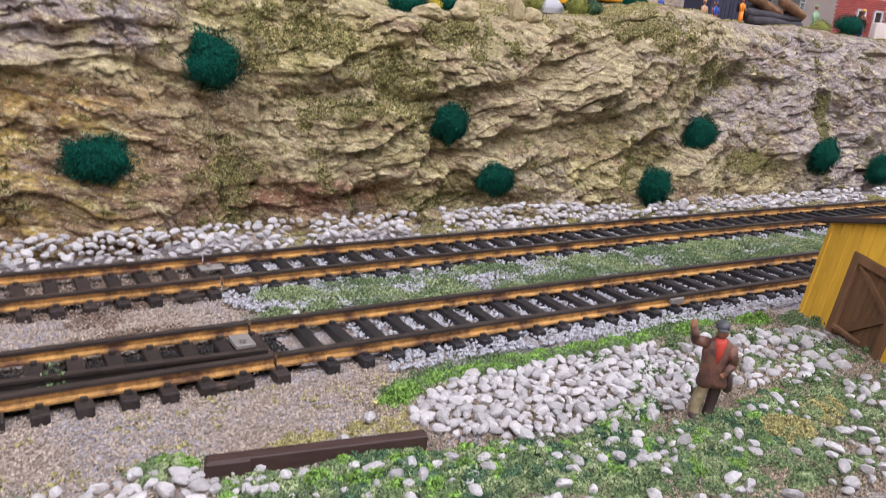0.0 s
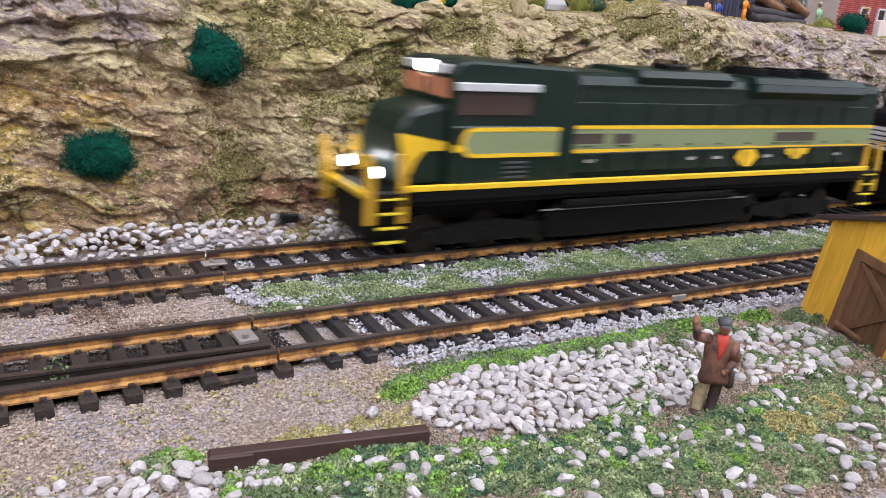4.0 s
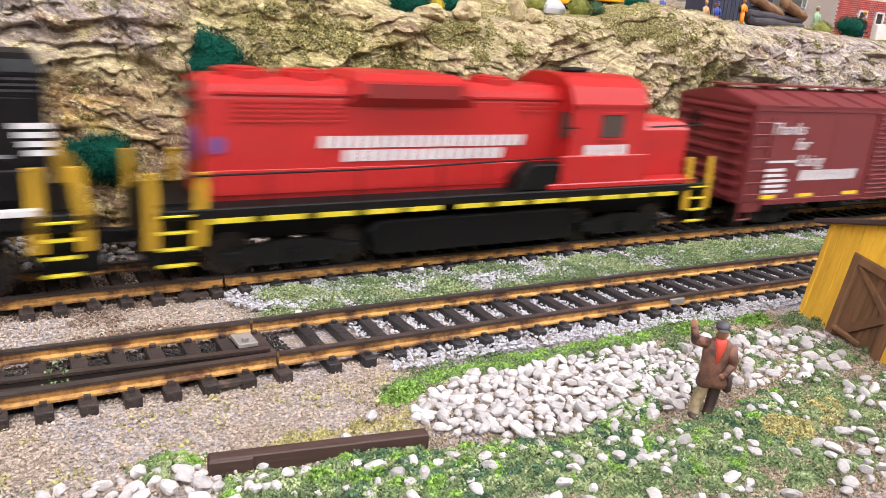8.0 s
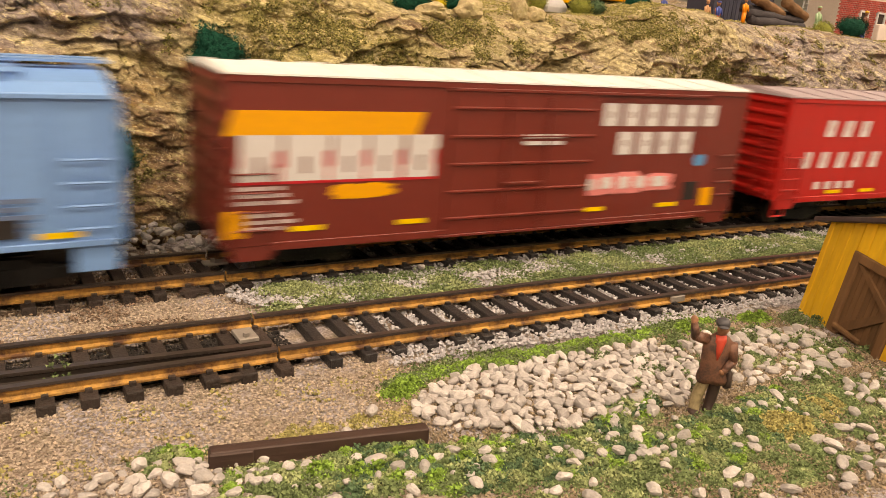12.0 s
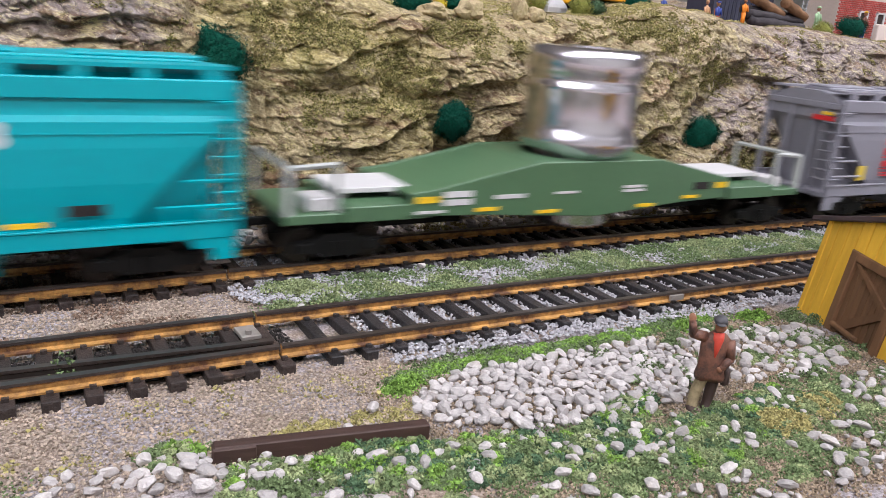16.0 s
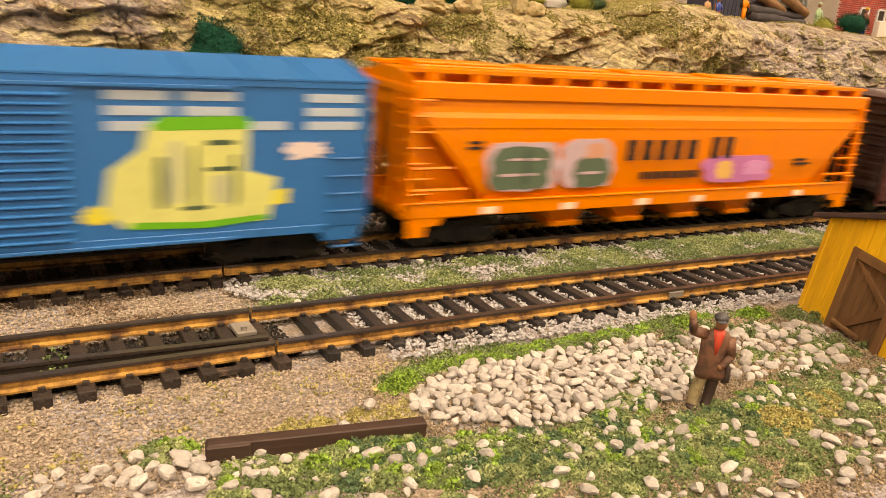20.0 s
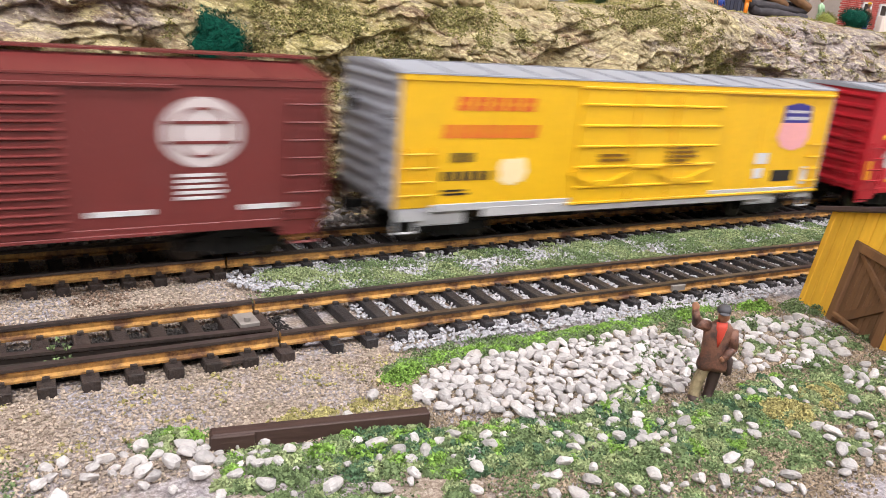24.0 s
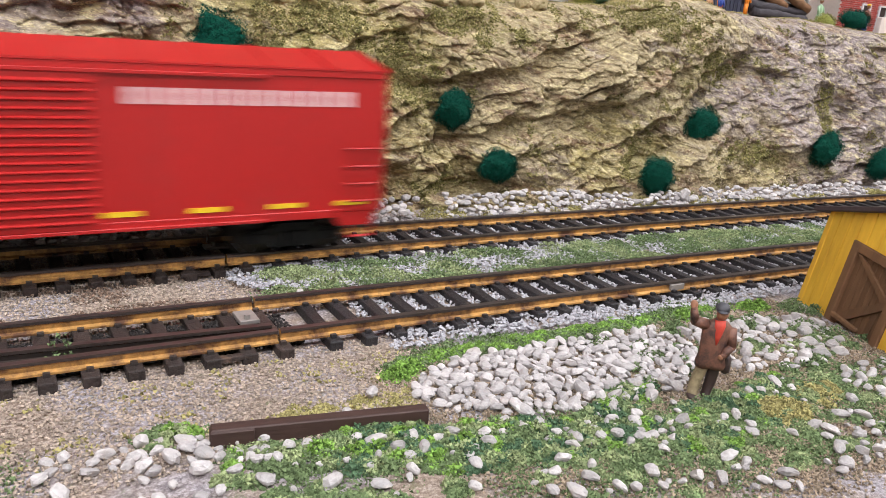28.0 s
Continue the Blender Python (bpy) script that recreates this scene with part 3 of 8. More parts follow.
def prism(outline, y0, y1, bevel=0.0):
    """A closed (x, z) outline in millimetres, drawn out from y0 to y1."""
    bm = bmesh.new()
    a = [bm.verts.new((x * K, y0 * K, z * K)) for x, z in outline]
    b = [bm.verts.new((x * K, y1 * K, z * K)) for x, z in outline]
    n = len(outline)
    for i in range(n):
        bm.faces.new((a[i], b[i], b[(i + 1) % n], a[(i + 1) % n]))
    bm.faces.new(a), bm.faces.new(b)
    bmesh.ops.recalc_face_normals(bm, faces=bm.faces)
    if bevel:
        bmesh.ops.bevel(bm, geom=list(bm.edges), offset=bevel * K, segments=1, affect="EDGES")
    return bm


def loft(rings):
    """Rings (z, half width, x front, x rear) in millimetres joined to a closed body."""
    bm = bmesh.new()
    rr = [[bm.verts.new((x * K, y * K, z * K)) for x, y in ((x0, -w), (x1, -w), (x1, w), (x0, w))] for z, w, x0, x1 in rings]
    for a, b in zip(rr[:-1], rr[1:]):
        for i in range(4):
            bm.faces.new((a[i], a[(i + 1) % 4], b[(i + 1) % 4], b[i]))
    bm.faces.new(rr[0][::-1]), bm.faces.new(rr[-1])
    bmesh.ops.recalc_face_normals(bm, faces=bm.faces)
    return bm


PAINTS = {}


def paint(name, rgb, rough=0.42, dirt=True, spec=0.5):
    if name not in PAINTS:
        PAINTS[name] = surface("paint_" + name, lin(*rgb), rough, var=0.10, grain=700, blotch=45, relief=0.12, depth=0.0001,
                               dirt=tuple(c * 0.7 + 0.02 for c in lin(*rgb)) if dirt else None, dirt_at=(0.55, 0.9), spec=spec)
    return PAINTS[name]


BLACK = paint("underframe_black", (9, 8, 8), 0.6, False, 0.2)
STEEL = surface("worn_wheel_steel", lin(64, 58, 54), 0.4, metal=0.7, var=0.2, relief=0.1)
WHITE_INK, YELLOW_INK, BLACK_INK = paint("white_ink", (204, 201, 202), 0.5, False), paint("yellow_ink", (232, 190, 30), 0.5, False), paint("black_ink", (34, 30, 30), 0.5, False)


def blocks(name, rects, mat, root, y=-17.95, label="", slant=0.0):
    """Flat painted plates on the near side: rectangles x0, z0, x1, z1."""
    if name != "lettering" and len(rects) > 1:
        return [blocks(name, [r], mat, root, y, label, slant) for r in rects]
    bm = bmesh.new()
    for x0, z0, x1, z1 in rects:
        s = slant * (z1 - z0)
        vs = [bm.verts.new((x * K, yy * K, z * K)) for yy in (y, y + 0.2) for x, z in ((x0, z0), (x1, z0), (x1 + s, z1), (x0 + s, z1))]
        for q in ((0, 1, 2, 3), (7, 6, 5, 4), (0, 4, 5, 1), (1, 5, 6, 2), (2, 6, 7, 3), (3, 7, 4, 0)):
            bm.faces.new([vs[i] for i in q])
    return part(name, bm, mat, root, label)


def letters(rect, n, gap=0.22, seed=1):
    """A word as n plain bars, one for each character."""
    x0, z0, x1, z1 = rect
    w = (x1 - x0) / n
    rnd = random.Random(seed)
    out = []
    gap = max(gap, 0.28)
    for i in range(n):
        a, b = x0 + i * w + w * gap / 2, x0 + (i + 1) * w - w * gap / 2
        if z1 - z0 < 3.3 or b - a < 2.0:
            out.append((a, z0, b, z1))
            continue
        # large characters: hollow plates
        t = min((b - a) * 0.42, (z1 - z0) * 0.36)
        out += [(a, z0, a + t, z1), (b - t, z0, b, z1), (a + t, z0, b - t, z0 + t), (a + t, z1 - t, b - t, z1)]
    return out


def lines(rect, n, fill=0.55):
    """Small print: n thin bars above one another, of uneven length."""
    x0, z0, x1, z1 = rect
    h = (z1 - z0) / n
    rnd = random.Random(int(x0 * 7 + z0))
    return [(x0, z0 + i * h, x0 + (x1 - x0) * rnd.uniform(0.65, 1.0), z0 + (i + fill) * h) for i in range(n)]


def ring(name, cx, cz, r0, r1, mat, root, a0=0.0, a1=360.0, y=-17.95, squash=1.0, label=""):
    bm = bmesh.new()
    n = 28
    row = []
    for i in range(n + 1):
        a = radians(a0 + (a1 - a0) * i / n)
        row.append([bm.verts.new(((cx + r * math.cos(a) * squash) * K, yy * K, (cz + r * math.sin(a)) * K)) for yy in (y, y + 0.2) for r in (r0, r1)])
    for a, b in zip(row[:-1], row[1:]):
        for i, j in ((0, 1), (1, 3), (3, 2), (2, 0)):
            bm.faces.new((a[i], a[j], b[j], b[i]))
    bmesh.ops.recalc_face_normals(bm, faces=bm.faces)
    return part(name, bm, mat, root, label)


def blob(rect, seed, wob=0.22, n=22, y0=-17.95, y1=-17.75):
    """An uneven painted patch."""
    x0, z0, x1, z1 = rect
    rnd = random.Random(seed)
    pts = []
    for i in range(n):
        a = i * math.tau / n
        c, s = math.cos(a), math.sin(a)
        k = 1 / max(abs(c), abs(s)) ** 0.75 * (1 - wob * rnd.random())
        pts.append(((x0 + x1) / 2 + (x1 - x0) / 2 * c * k, (z0 + z1) / 2 + (z1 - z0) / 2 * s * k))
    return prism(pts, y0, y1)


def patches(root, rows, label):
    """Sprayed patches, laid one over the other: rectangle, paint, raggedness."""
    for i, (rect, mt, wob) in enumerate(rows):
        part("graffiti", blob(rect, 61 + 7 * i, wob, 22, -17.96 - 0.03 * i, -17.7), mt, root, label)


WHEELSETS = []


def wheel_mesh(r):
    bm = bmesh.new()
    for s in (-1, 1):
        cyl(bm, (0, s * 6.9 * K, 0), (0, s * 7.4 * K, 0), (r + 0.5) * K, 20)
        cyl(bm, (0, s * 7.4 * K, 0), (0, s * 9.4 * K, 0), r * K, 20)
        cyl(bm, (0, s * 9.4 * K, 0), (0, s * 9.6 * K, 0), r * 0.72 * K, 16)
        cyl(bm, (r * 0.45 * K, s * 9.5 * K, 0), (r * 0.45 * K, s * 9.75 * K, 0), r * 0.16 * K, 6)
    cyl(bm, (0, -11.5 * K, 0), (0, 11.5 * K, 0), 1.0 * K, 8)
    return to_mesh("wheelset", bm, [STEEL])


WHEEL_R, LOCO_R = 4.8, 5.6
WHEEL_ME, LOCO_ME = wheel_mesh(WHEEL_R), wheel_mesh(LOCO_R)


def frame_mesh(span, axles, r):
    """Cast truck side frame with journal boxes and springs."""
    bm = bmesh.new()
    for s in (-1, 1):
        y0, y1 = (s * 11.2, s * 12.9)
        half = span / 2
        pts = [(-half - 2.6, r - 1.2), (-half + 2.6, r - 1.2), (-half + 4.4, r - 2.6), (half - 4.4, r - 2.6), (half - 2.6, r - 1.2), (half + 2.6, r - 1.2),
               (half + 2.6, r + 1.6), (half - 3, r + 2.2), (4.0, r + 3.6), (-4.0, r + 3.6), (-half + 3, r + 2.2), (-half - 2.6, r + 1.6)]
        p = prism(pts, min(y0, y1), max(y0, y1))
        tmp = bpy.data.meshes.new("tmp")
        p.to_mesh(tmp)
        p.free()
        bm.from_mesh(tmp)
        bpy.data.meshes.remove(tmp)
        for i in range(axles):
            x = -half + span * i / (axles - 1)
            box(bm, (x - 1.6) * K, (s * 12.6 - 0.9) * K, (r - 1.4) * K, (x + 1.6) * K, (s * 12.6 + 0.9) * K, (r + 1.4) * K, 0.3 * K)
        for x in (-1.6, 0, 1.6):
            cyl(bm, (x * K, s * 13.0 * K, (r - 2.2) * K), (x * K, s * 13.0 * K, (r + 1.6) * K), 0.7 * K, 8)
    box(bm, -2 * K, -12 * K, (r - 1) * K, 2 * K, 12 * K, (r + 2.2) * K)
    return to_mesh("side_frames", bm, [paint("truck_grey", (15, 14, 14), 0.55, False, 0.3)])


FRAME_ME, LOCO_FRAME_ME, LOCO2_FRAME_ME = frame_mesh(20.0, 2, WHEEL_R), frame_mesh(42.0, 3, LOCO_R), frame_mesh(31.0, 2, LOCO_R)


def trucks(root, centres, frame_me, wheel_me, offsets):
    for c in centres:
        t = part("truck", frame_me, None, root, "", at=pose(c * K, 0, 0))
        for o in offsets:
            w = part("wheelset", wheel_me, None, t, "", at=pose(o * K, 0, (WHEEL_R if wheel_me is WHEEL_ME else LOCO_R) * K))
            WHEELSETS.append((w, root, o, WHEEL_R if wheel_me is WHEEL_ME else LOCO_R))


def couplers(root, half, z=9.6):
    for s in (-1, 1):
        part("coupler", bxs((min(s * half, s * (half + 5.5)), -1.0, z - 1.0, max(s * half, s * (half + 5.5)), 1.0, z + 1.0),
                            (min(s * (half + 4.2), s * (half + 7.5)), -1.9, z - 1.6, max(s * (half + 4.2), s * (half + 7.5)), 1.2, z + 1.6), bevel=0.2), BLACK, root)


def ladder(root, x, z0, z1, n, mat, y=-18.0, w=9.0, name="ladder"):
    """Rungs between two stiles, standing off the side."""
    pairs = [((x - w / 2, y - 0.6, z0), (x - w / 2, y - 0.6, z1)), ((x + w / 2, y - 0.6, z0), (x + w / 2, y - 0.6, z1))]
    for i in range(n):
        z = z0 + (z1 - z0) * (i + 0.5) / n
        pairs.append(((x - w / 2, y - 0.6, z), (x + w / 2, y - 0.6, z)))
    for px in (x - w / 2, x + w / 2):
        for z in (z0 + 1, z1 - 1):
            pairs.append(((px, y - 0.6, z), (px, y + 0.4, z)))
    return part(name, rods(pairs, 0.28, 5), mat, root)


def grab_irons(root, x, zs, mat, w=8.0, y=-17.8):
    for z in zs:
        part("grab_iron", rods([((x - w / 2, y - 0.9, z), (x + w / 2, y - 0.9, z)), ((x - w / 2, y - 0.9, z), (x - w / 2, y + 0.2, z)), ((x + w / 2, y - 0.9, z), (x + w / 2, y + 0.2, z))], 0.32, 5), mat, root)


def stirrups(root, half, mat, z=8.0, z1=11.5):
    for sx in (-1, 1):
        for sy in (-1, 1):
            x = sx * (half - 5)
            part("sill_step", rods([((x - 3, sy * 17, z1), (x - 3, sy * 17, z - 3)), ((x - 3, sy * 17, z - 3), (x + 3, sy * 17, z - 3)), ((x + 3, sy * 17, z - 3), (x + 3, sy * 17, z1))], 0.4, 5), mat, root)


def dashes(root, xs, z=13.4, w=8.5, h=1.3, mat=None):
    for x in xs:
        blocks("reflector_stripe", [(x - w / 2, z - h / 2, x + w / 2, z + h / 2)], mat or YELLOW_INK, root, -17.98, "small yellow reflector stripe")


def pair(name, rows, bevel, mat, root):
    """The same piece on either side, one part each."""
    for r in rows:
        part(name, bxs(r, bevel=bevel), mat, root)


def boxcar(label, body, length=177.0, eave=47.0, sill=10.5, ridge=50.5, roof=None, door=("ribbed", -17, 20), end=None, walkway=False, tabs=True, ladders="both", seams=8, sill_mat=None, width=17.8):
    """A boxcar with corrugated ends, a pitched roof, a side door, ladders, trucks and couplers."""
    roof, end, sill_mat = roof or body, end or body, sill_mat or body
    root = tagged(new("boxcar"), label, "boxcar", group="cars of the train")
    h = length / 2
    part("body", bxs((-h + 0.8, -width, sill, h - 0.8, width, eave), bevel=0.25), body, root)
    # riveted seams between the side sheets
    for i in range(seams + 1):
        x = -h + 1.5 + (2 * h - 3) * i / seams
        if not door[1] - 2 < x < door[2] + 2:
            for s in (-1, 1):
                part("side_seam", bxs((x - 0.35, s * (width + 0.05) - 0.07, sill + 0.4, x + 0.35, s * (width + 0.05) + 0.07, eave - 1.6)), body, root)
    pair("top_chord", ((-h + 0.4, -width - 0.35, eave - 1.4, h - 0.4, -width, eave + 0.25), (-h + 0.4, width, eave - 1.4, h - 0.4, width + 0.35, eave + 0.25)), 0.12, body, root)
    pair("side_sill", ((-h + 12, -width - 0.3, sill - 1.2, h - 12, -width + 0.8, sill + 0.9), (-h + 12, width - 0.8, sill - 1.2, h - 12, width + 0.3, sill + 0.9)), 0.12, sill_mat, root)
    # pitched roof with raised seams
    bm = bmesh.new()
    extrude_profile(bm, [(-(width + 0.5) * K, (eave + 0.25) * K), (-(width + 0.5) * K, (eave + 0.7) * K), (0, ridge * K), ((width + 0.5) * K, (eave + 0.7) * K), ((width + 0.5) * K, (eave + 0.25) * K)], (-h - 0.3) * K, (h + 0.3) * K)
    bmesh.ops.recalc_face_normals(bm, faces=bm.faces)
    part("roof", bm, roof, root)
    n = int(length / 14)
    for i in range(n + 1):
        x = -h + 1 + (2 * h - 2) * i / n
        bm = bmesh.new()
        extrude_profile(bm, [(-(width + 0.5) * K, (eave + 0.6) * K), (-(width + 0.5) * K, (eave + 1.1) * K), (0, (ridge + 0.4) * K), ((width + 0.5) * K, (eave + 1.1) * K), ((width + 0.5) * K, (eave + 0.6) * K), (0, (ridge - 0.1) * K)], (x - 0.4) * K, (x + 0.4) * K)
        bmesh.ops.recalc_face_normals(bm, faces=bm.faces)
        part("roof_rib", bm, roof, root)
    if walkway:
        part("running_board", bxs(*[(-h - 1.5, y, ridge + 1.0, h + 1.5, y + 1.6, ridge + 1.5) for y in (-2.8, -0.8, 1.2)], *[(x, -2.8, ridge - 0.5, x + 0.8, 2.8, ridge + 1.0) for x in np.linspace(-h + 2, h - 3, 9)]), roof, root)
    # corrugated ends
    for s in (-1, 1):
        bm = bxs((min(s * (h - 1.0), s * (h - 0.2)), -width, sill, max(s * (h - 1.0), s * (h - 0.2)), width, eave + 0.6))
        nr, rows = 9, []
        for i in range(nr):
            z = sill + 2.4 + (eave - sill - 4.4) * i / (nr - 1)
            pts = [(s * (h - 0.4), z - 1.25), (s * (h + 0.55), z - 0.5), (s * (h + 0.75), z), (s * (h + 0.55), z + 0.5), (s * (h - 0.4), z + 1.25)]
            rows.append(pts)
        ep = part("end_panel", bm, end, root)
        for pts in rows:
            part("end_rib", prism(pts, -width + 1.6, width - 1.6), end, ep)
        part("end_ladder", rods([((s * (h + 1.2), y, sill), (s * (h + 1.2), y, sill + 26)) for y in (-15.5, -8.5)] + [((s * (h + 1.2), -15.5, z), (s * (h + 1.2), -8.5, z)) for z in np.linspace(sill + 2, sill + 25, 7)]
                                + [((s * (h + 1.2), y, z), (s * (h - 0.2), y, z)) for y in (-15.5, -8.5) for z in (sill + 2, sill + 24)], 0.28, 5), end, root)
    part("brake_wheel", rods([((-h - 2.6, 6 + 3 * math.cos(a), 38 + 3 * math.sin(a)), (-h - 2.6, 6 + 3 * math.cos(a + 0.63), 38 + 3 * math.sin(a + 0.63))) for a in np.arange(0, 6.2, 0.628)] + [((-h - 2.6, 6, 38), (-h + 0.4, 6, 38)), ((-h - 2.6, 3.2, 38), (-h - 2.6, 8.8, 38)), ((-h - 2.6, 6, 35.2), (-h - 2.6, 6, 40.8))], 0.3, 5), BLACK, root)
    # door
    kind, d0, d1 = door
    z0, z1 = sill - 0.4, eave - 2.0
    for s in (-1, 1):
        yo = s * (width + 0.05)
        dm, ribs = bmesh.new(), []
        box(dm, d0 * K, (yo - 0.5) * K, z0 * K, d1 * K, (yo + 0.5) * K, z1 * K, 0.12 * K)
        if kind == "ribbed":
            nr = 17
            for i in range(nr):
                z = z0 + 1.8 + (z1 - z0 - 3.6) * i / (nr - 1)
                pts = [(yo + s * 0.35, z - 0.55), (yo + s * 1.15, z - 0.1), (yo + s * 1.15, z + 0.1), (yo + s * 0.35, z + 0.55)]
                ribs.append((pts, d0 + 1.6, d1 - 1.6))
        else:
            for z in np.linspace(z0 + 4.5, z1 - 4.5, 5):
                ribs.append(([(yo + s * 0.4, z - 0.5), (yo + s * 1.0, z - 0.2), (yo + s * 1.0, z + 0.2), (yo + s * 0.4, z + 0.5)], d0 + 1.0, d1 - 1.0))
        bmesh.ops.recalc_face_normals(dm, faces=dm.faces)
        do = part("sliding_door", dm, body, root)
        for pts, ra, rb in ribs:
            rm = bmesh.new()
            extrude_profile(rm, [(p * K, q * K) for p, q in pts], ra * K, rb * K)
            bmesh.ops.recalc_face_normals(rm, faces=rm.faces)
            part("door_rib", rm, body, do)
        if kind == "plug":
            for x in (d0 + (d1 - d0) * 0.36, d0 + (d1 - d0) * 0.64):
                part("lock_rod", rods([((x, yo + s * 1.3, z0 + 1), (x, yo + s * 1.3, z1 - 1))], 0.3, 5), body, do)
            part("door_lever", bxs(((d0 + d1) / 2 - 6, yo - 1.2, 21.5, (d0 + d1) / 2 + 6, yo + 1.2, 22.3), bevel=0.1), body, do)
        else:
            part("door_latch", bxs((d0 + 1, yo - 1.3, 18, d0 + 3, yo + 1.3, 20), bevel=0.15), body, do)
        ext = (d1 - d0) * 0.95
        pair("door_track", ((d0 - 1, yo - 0.9, z1, d1 + ext, yo + 0.9, z1 + 0.8), (d0 - 1, yo - 0.9, z0 - 0.8, d1 + ext, yo + 0.9, z0)), 0.1, body, root)
    if tabs:
        for s in (-1, 1):
            part("bolster_tab", prism([(s * (h - 1), sill), (s * (h - 14), sill), (s * (h - 11), sill - 3.6), (s * (h - 3), sill - 3.6)], -width + 0.2, -width + 1.2), sill_mat, root)
            part("bolster_tab", prism([(s * (h - 1), sill), (s * (h - 14), sill), (s * (h - 11), sill - 3.6), (s * (h - 3), sill - 3.6)], width - 1.2, width - 0.2), sill_mat, root)
    if ladders == "both":
        grab_irons(root, h - 6, (15, 19.5, 24, 28.5), body)
        ladder(root, -h + 7, sill + 2, 29, 4, body)
    elif ladders == "tall":
        ladder(root, h - 5.5, sill + 1, eave - 3, 7, body)
        ladder(root, -h + 5.5, sill + 1, eave - 3, 7, body)
    stirrups(root, h, sill_mat)
    part("centre_sill", bxs((-h + 4, -4, 6.5, h - 4, 4, sill + 0.5), (-h * 0.35, -9, 4.6, -h * 0.2, -3, sill), (h * 0.1, 2, 5, h * 0.22, 9, sill), (-h + 14, -15, sill - 1.6, h - 14, 15, sill + 0.2)), BLACK, root)
    trucks(root, (-h + 22, h - 22), FRAME_ME, WHEEL_ME, (-10, 10))
    couplers(root, h - 1)
    return root


def flow_hopper(label, body, length=192.0, dark=None):
    """A covered hopper with rounded sides, open sloped ends and a long roof walk."""
    root = tagged(new("covered_hopper"), label, "hopper car", group="cars of the train")
    h = length / 2
    part("body", loft([(12.5, 15.2, -h + 27, h - 27), (17, 16.6, -h + 23.5, h - 23.5), (25, 17.4, -h + 16, h - 16), (33, 17.7, -h + 8, h - 8), (38.6, 17.6, -h + 2.4, h - 2.4), (40.0, 17.0, -h + 1, h - 1), (43.2, 16.6, -h + 1, h - 1), (45.5, 16.4, -h + 0.8, h - 0.8), (48.6, 12.5, -h + 0.8, h - 0.8), (50.2, 6.0, -h + 0.8, h - 0.8)]), body, root)
    pair("weld_line", ((-h + 3, -17.85, 36.0, h - 3, -17.4, 36.25), (-h + 3, 17.4, 36.0, h - 3, 17.85, 36.25)), 0, body, root)
    pair("top_chord", ((-h, -17.6, 43.4, h, -16.2, 48.0), (-h, 16.2, 43.4, h, 17.6, 48.0)), 0.3, body, root)
    for s in (-1, 1):
        part("roof_walk", bxs((-h + 1, min(s * 9.5, s * 16.6), 50.2, h - 1, max(s * 9.5, s * 16.6), 51.0)), body, root)
        n = 14
        for i in range(n):
            x = -h + 6 + (2 * h - 12) * i / (n - 1)
            part("walk_bracket", bxs((x - 1.7, min(s * 14.6, s * 16.5), 46.0, x + 1.7, max(s * 14.6, s * 16.5), 50.6)), body, root)
    part("hatch_trough", bxs((-h + 6, -6, 49.6, h - 6, 6, 51.4), bevel=0.4), body, root)
    for x in np.linspace(-h + 20, h - 20, 5):
        part("hatch_cover", bxs((x - 14, -5.2, 51.2, x + 14, 5.2, 52.2), bevel=0.35), body, root)
    pair("side_sill", ((-h - 0.5, -17.6, 11.0, h + 0.5, -16.2, 15.0), (-h - 0.5, 16.2, 11.0, h + 0.5, 17.6, 15.0)), 0.15, body, root)
    pair("sill_flange", ((-h - 0.5, -17.9, 15.0, h + 0.5, -16.0, 15.5), (-h - 0.5, 16.0, 15.0, h + 0.5, 17.9, 15.5)), 0.1, body, root)
    for s in (-1, 1):
        xe = s * h
        part("end_frame", bxs((min(xe, xe - s * 2.2), -17.6, 11, max(xe, xe - s * 2.2), -16.0, 46), (min(xe, xe - s * 2.2), 16.0, 11, max(xe, xe - s * 2.2), 17.6, 46), (min(xe, xe - s * 1.6), -17.4, 44, max(xe, xe - s * 1.6), 17.4, 46.2),
                              (min(xe, xe - s * 1.6), -6.5, 12, max(xe, xe - s * 1.6), -5.2, 45), (min(xe, xe - s * 1.6), 5.2, 12, max(xe, xe - s * 1.6), 6.5, 45), bevel=0.15), body, root)
        part("end_web", prism([(xe - s * 28, 12.3), (xe - s * 2.6, 38.4), (xe - s * 8, 12.3)], -11.5, 11.5), body, root)
        part("end_platform", bxs((min(xe, xe - s * 19), -17, 10.6, max(xe, xe - s * 19), 17, 12.2)), body, root)
        part("end_rail", rods([((xe - s * 0.8, -17.9, z), (xe - s * (34 - 0.85 * z), -17.9, z)) for z in (19.0, 25.0)], 0.5, 5), body, root)
        part("end_ladder", rods([((xe + s * 0.6, y, 12), (xe + s * 0.6, y, 46)) for y in (-16.8, -10.5)] + [((xe + s * 0.6, -16.8, z), (xe + s * 0.6, -10.5, z)) for z in np.arange(14, 46, 3.6)]
                                + [((xe + s * 0.3, -18.2, z), (xe - s * 5.5, -18.2, z)) for z in np.arange(18, 46, 4.2)], 0.32, 5), body, root)
        part("bolster_foot", prism([(xe - s * 0.5, 11.2), (xe - s * 12, 11.2), (xe - s * 10, 8.6), (xe - s * 6.5, 8.6), (xe - s * 6, 5.6), (xe - s * 0.8, 5.6)], -17.4, -16.4), body, root)
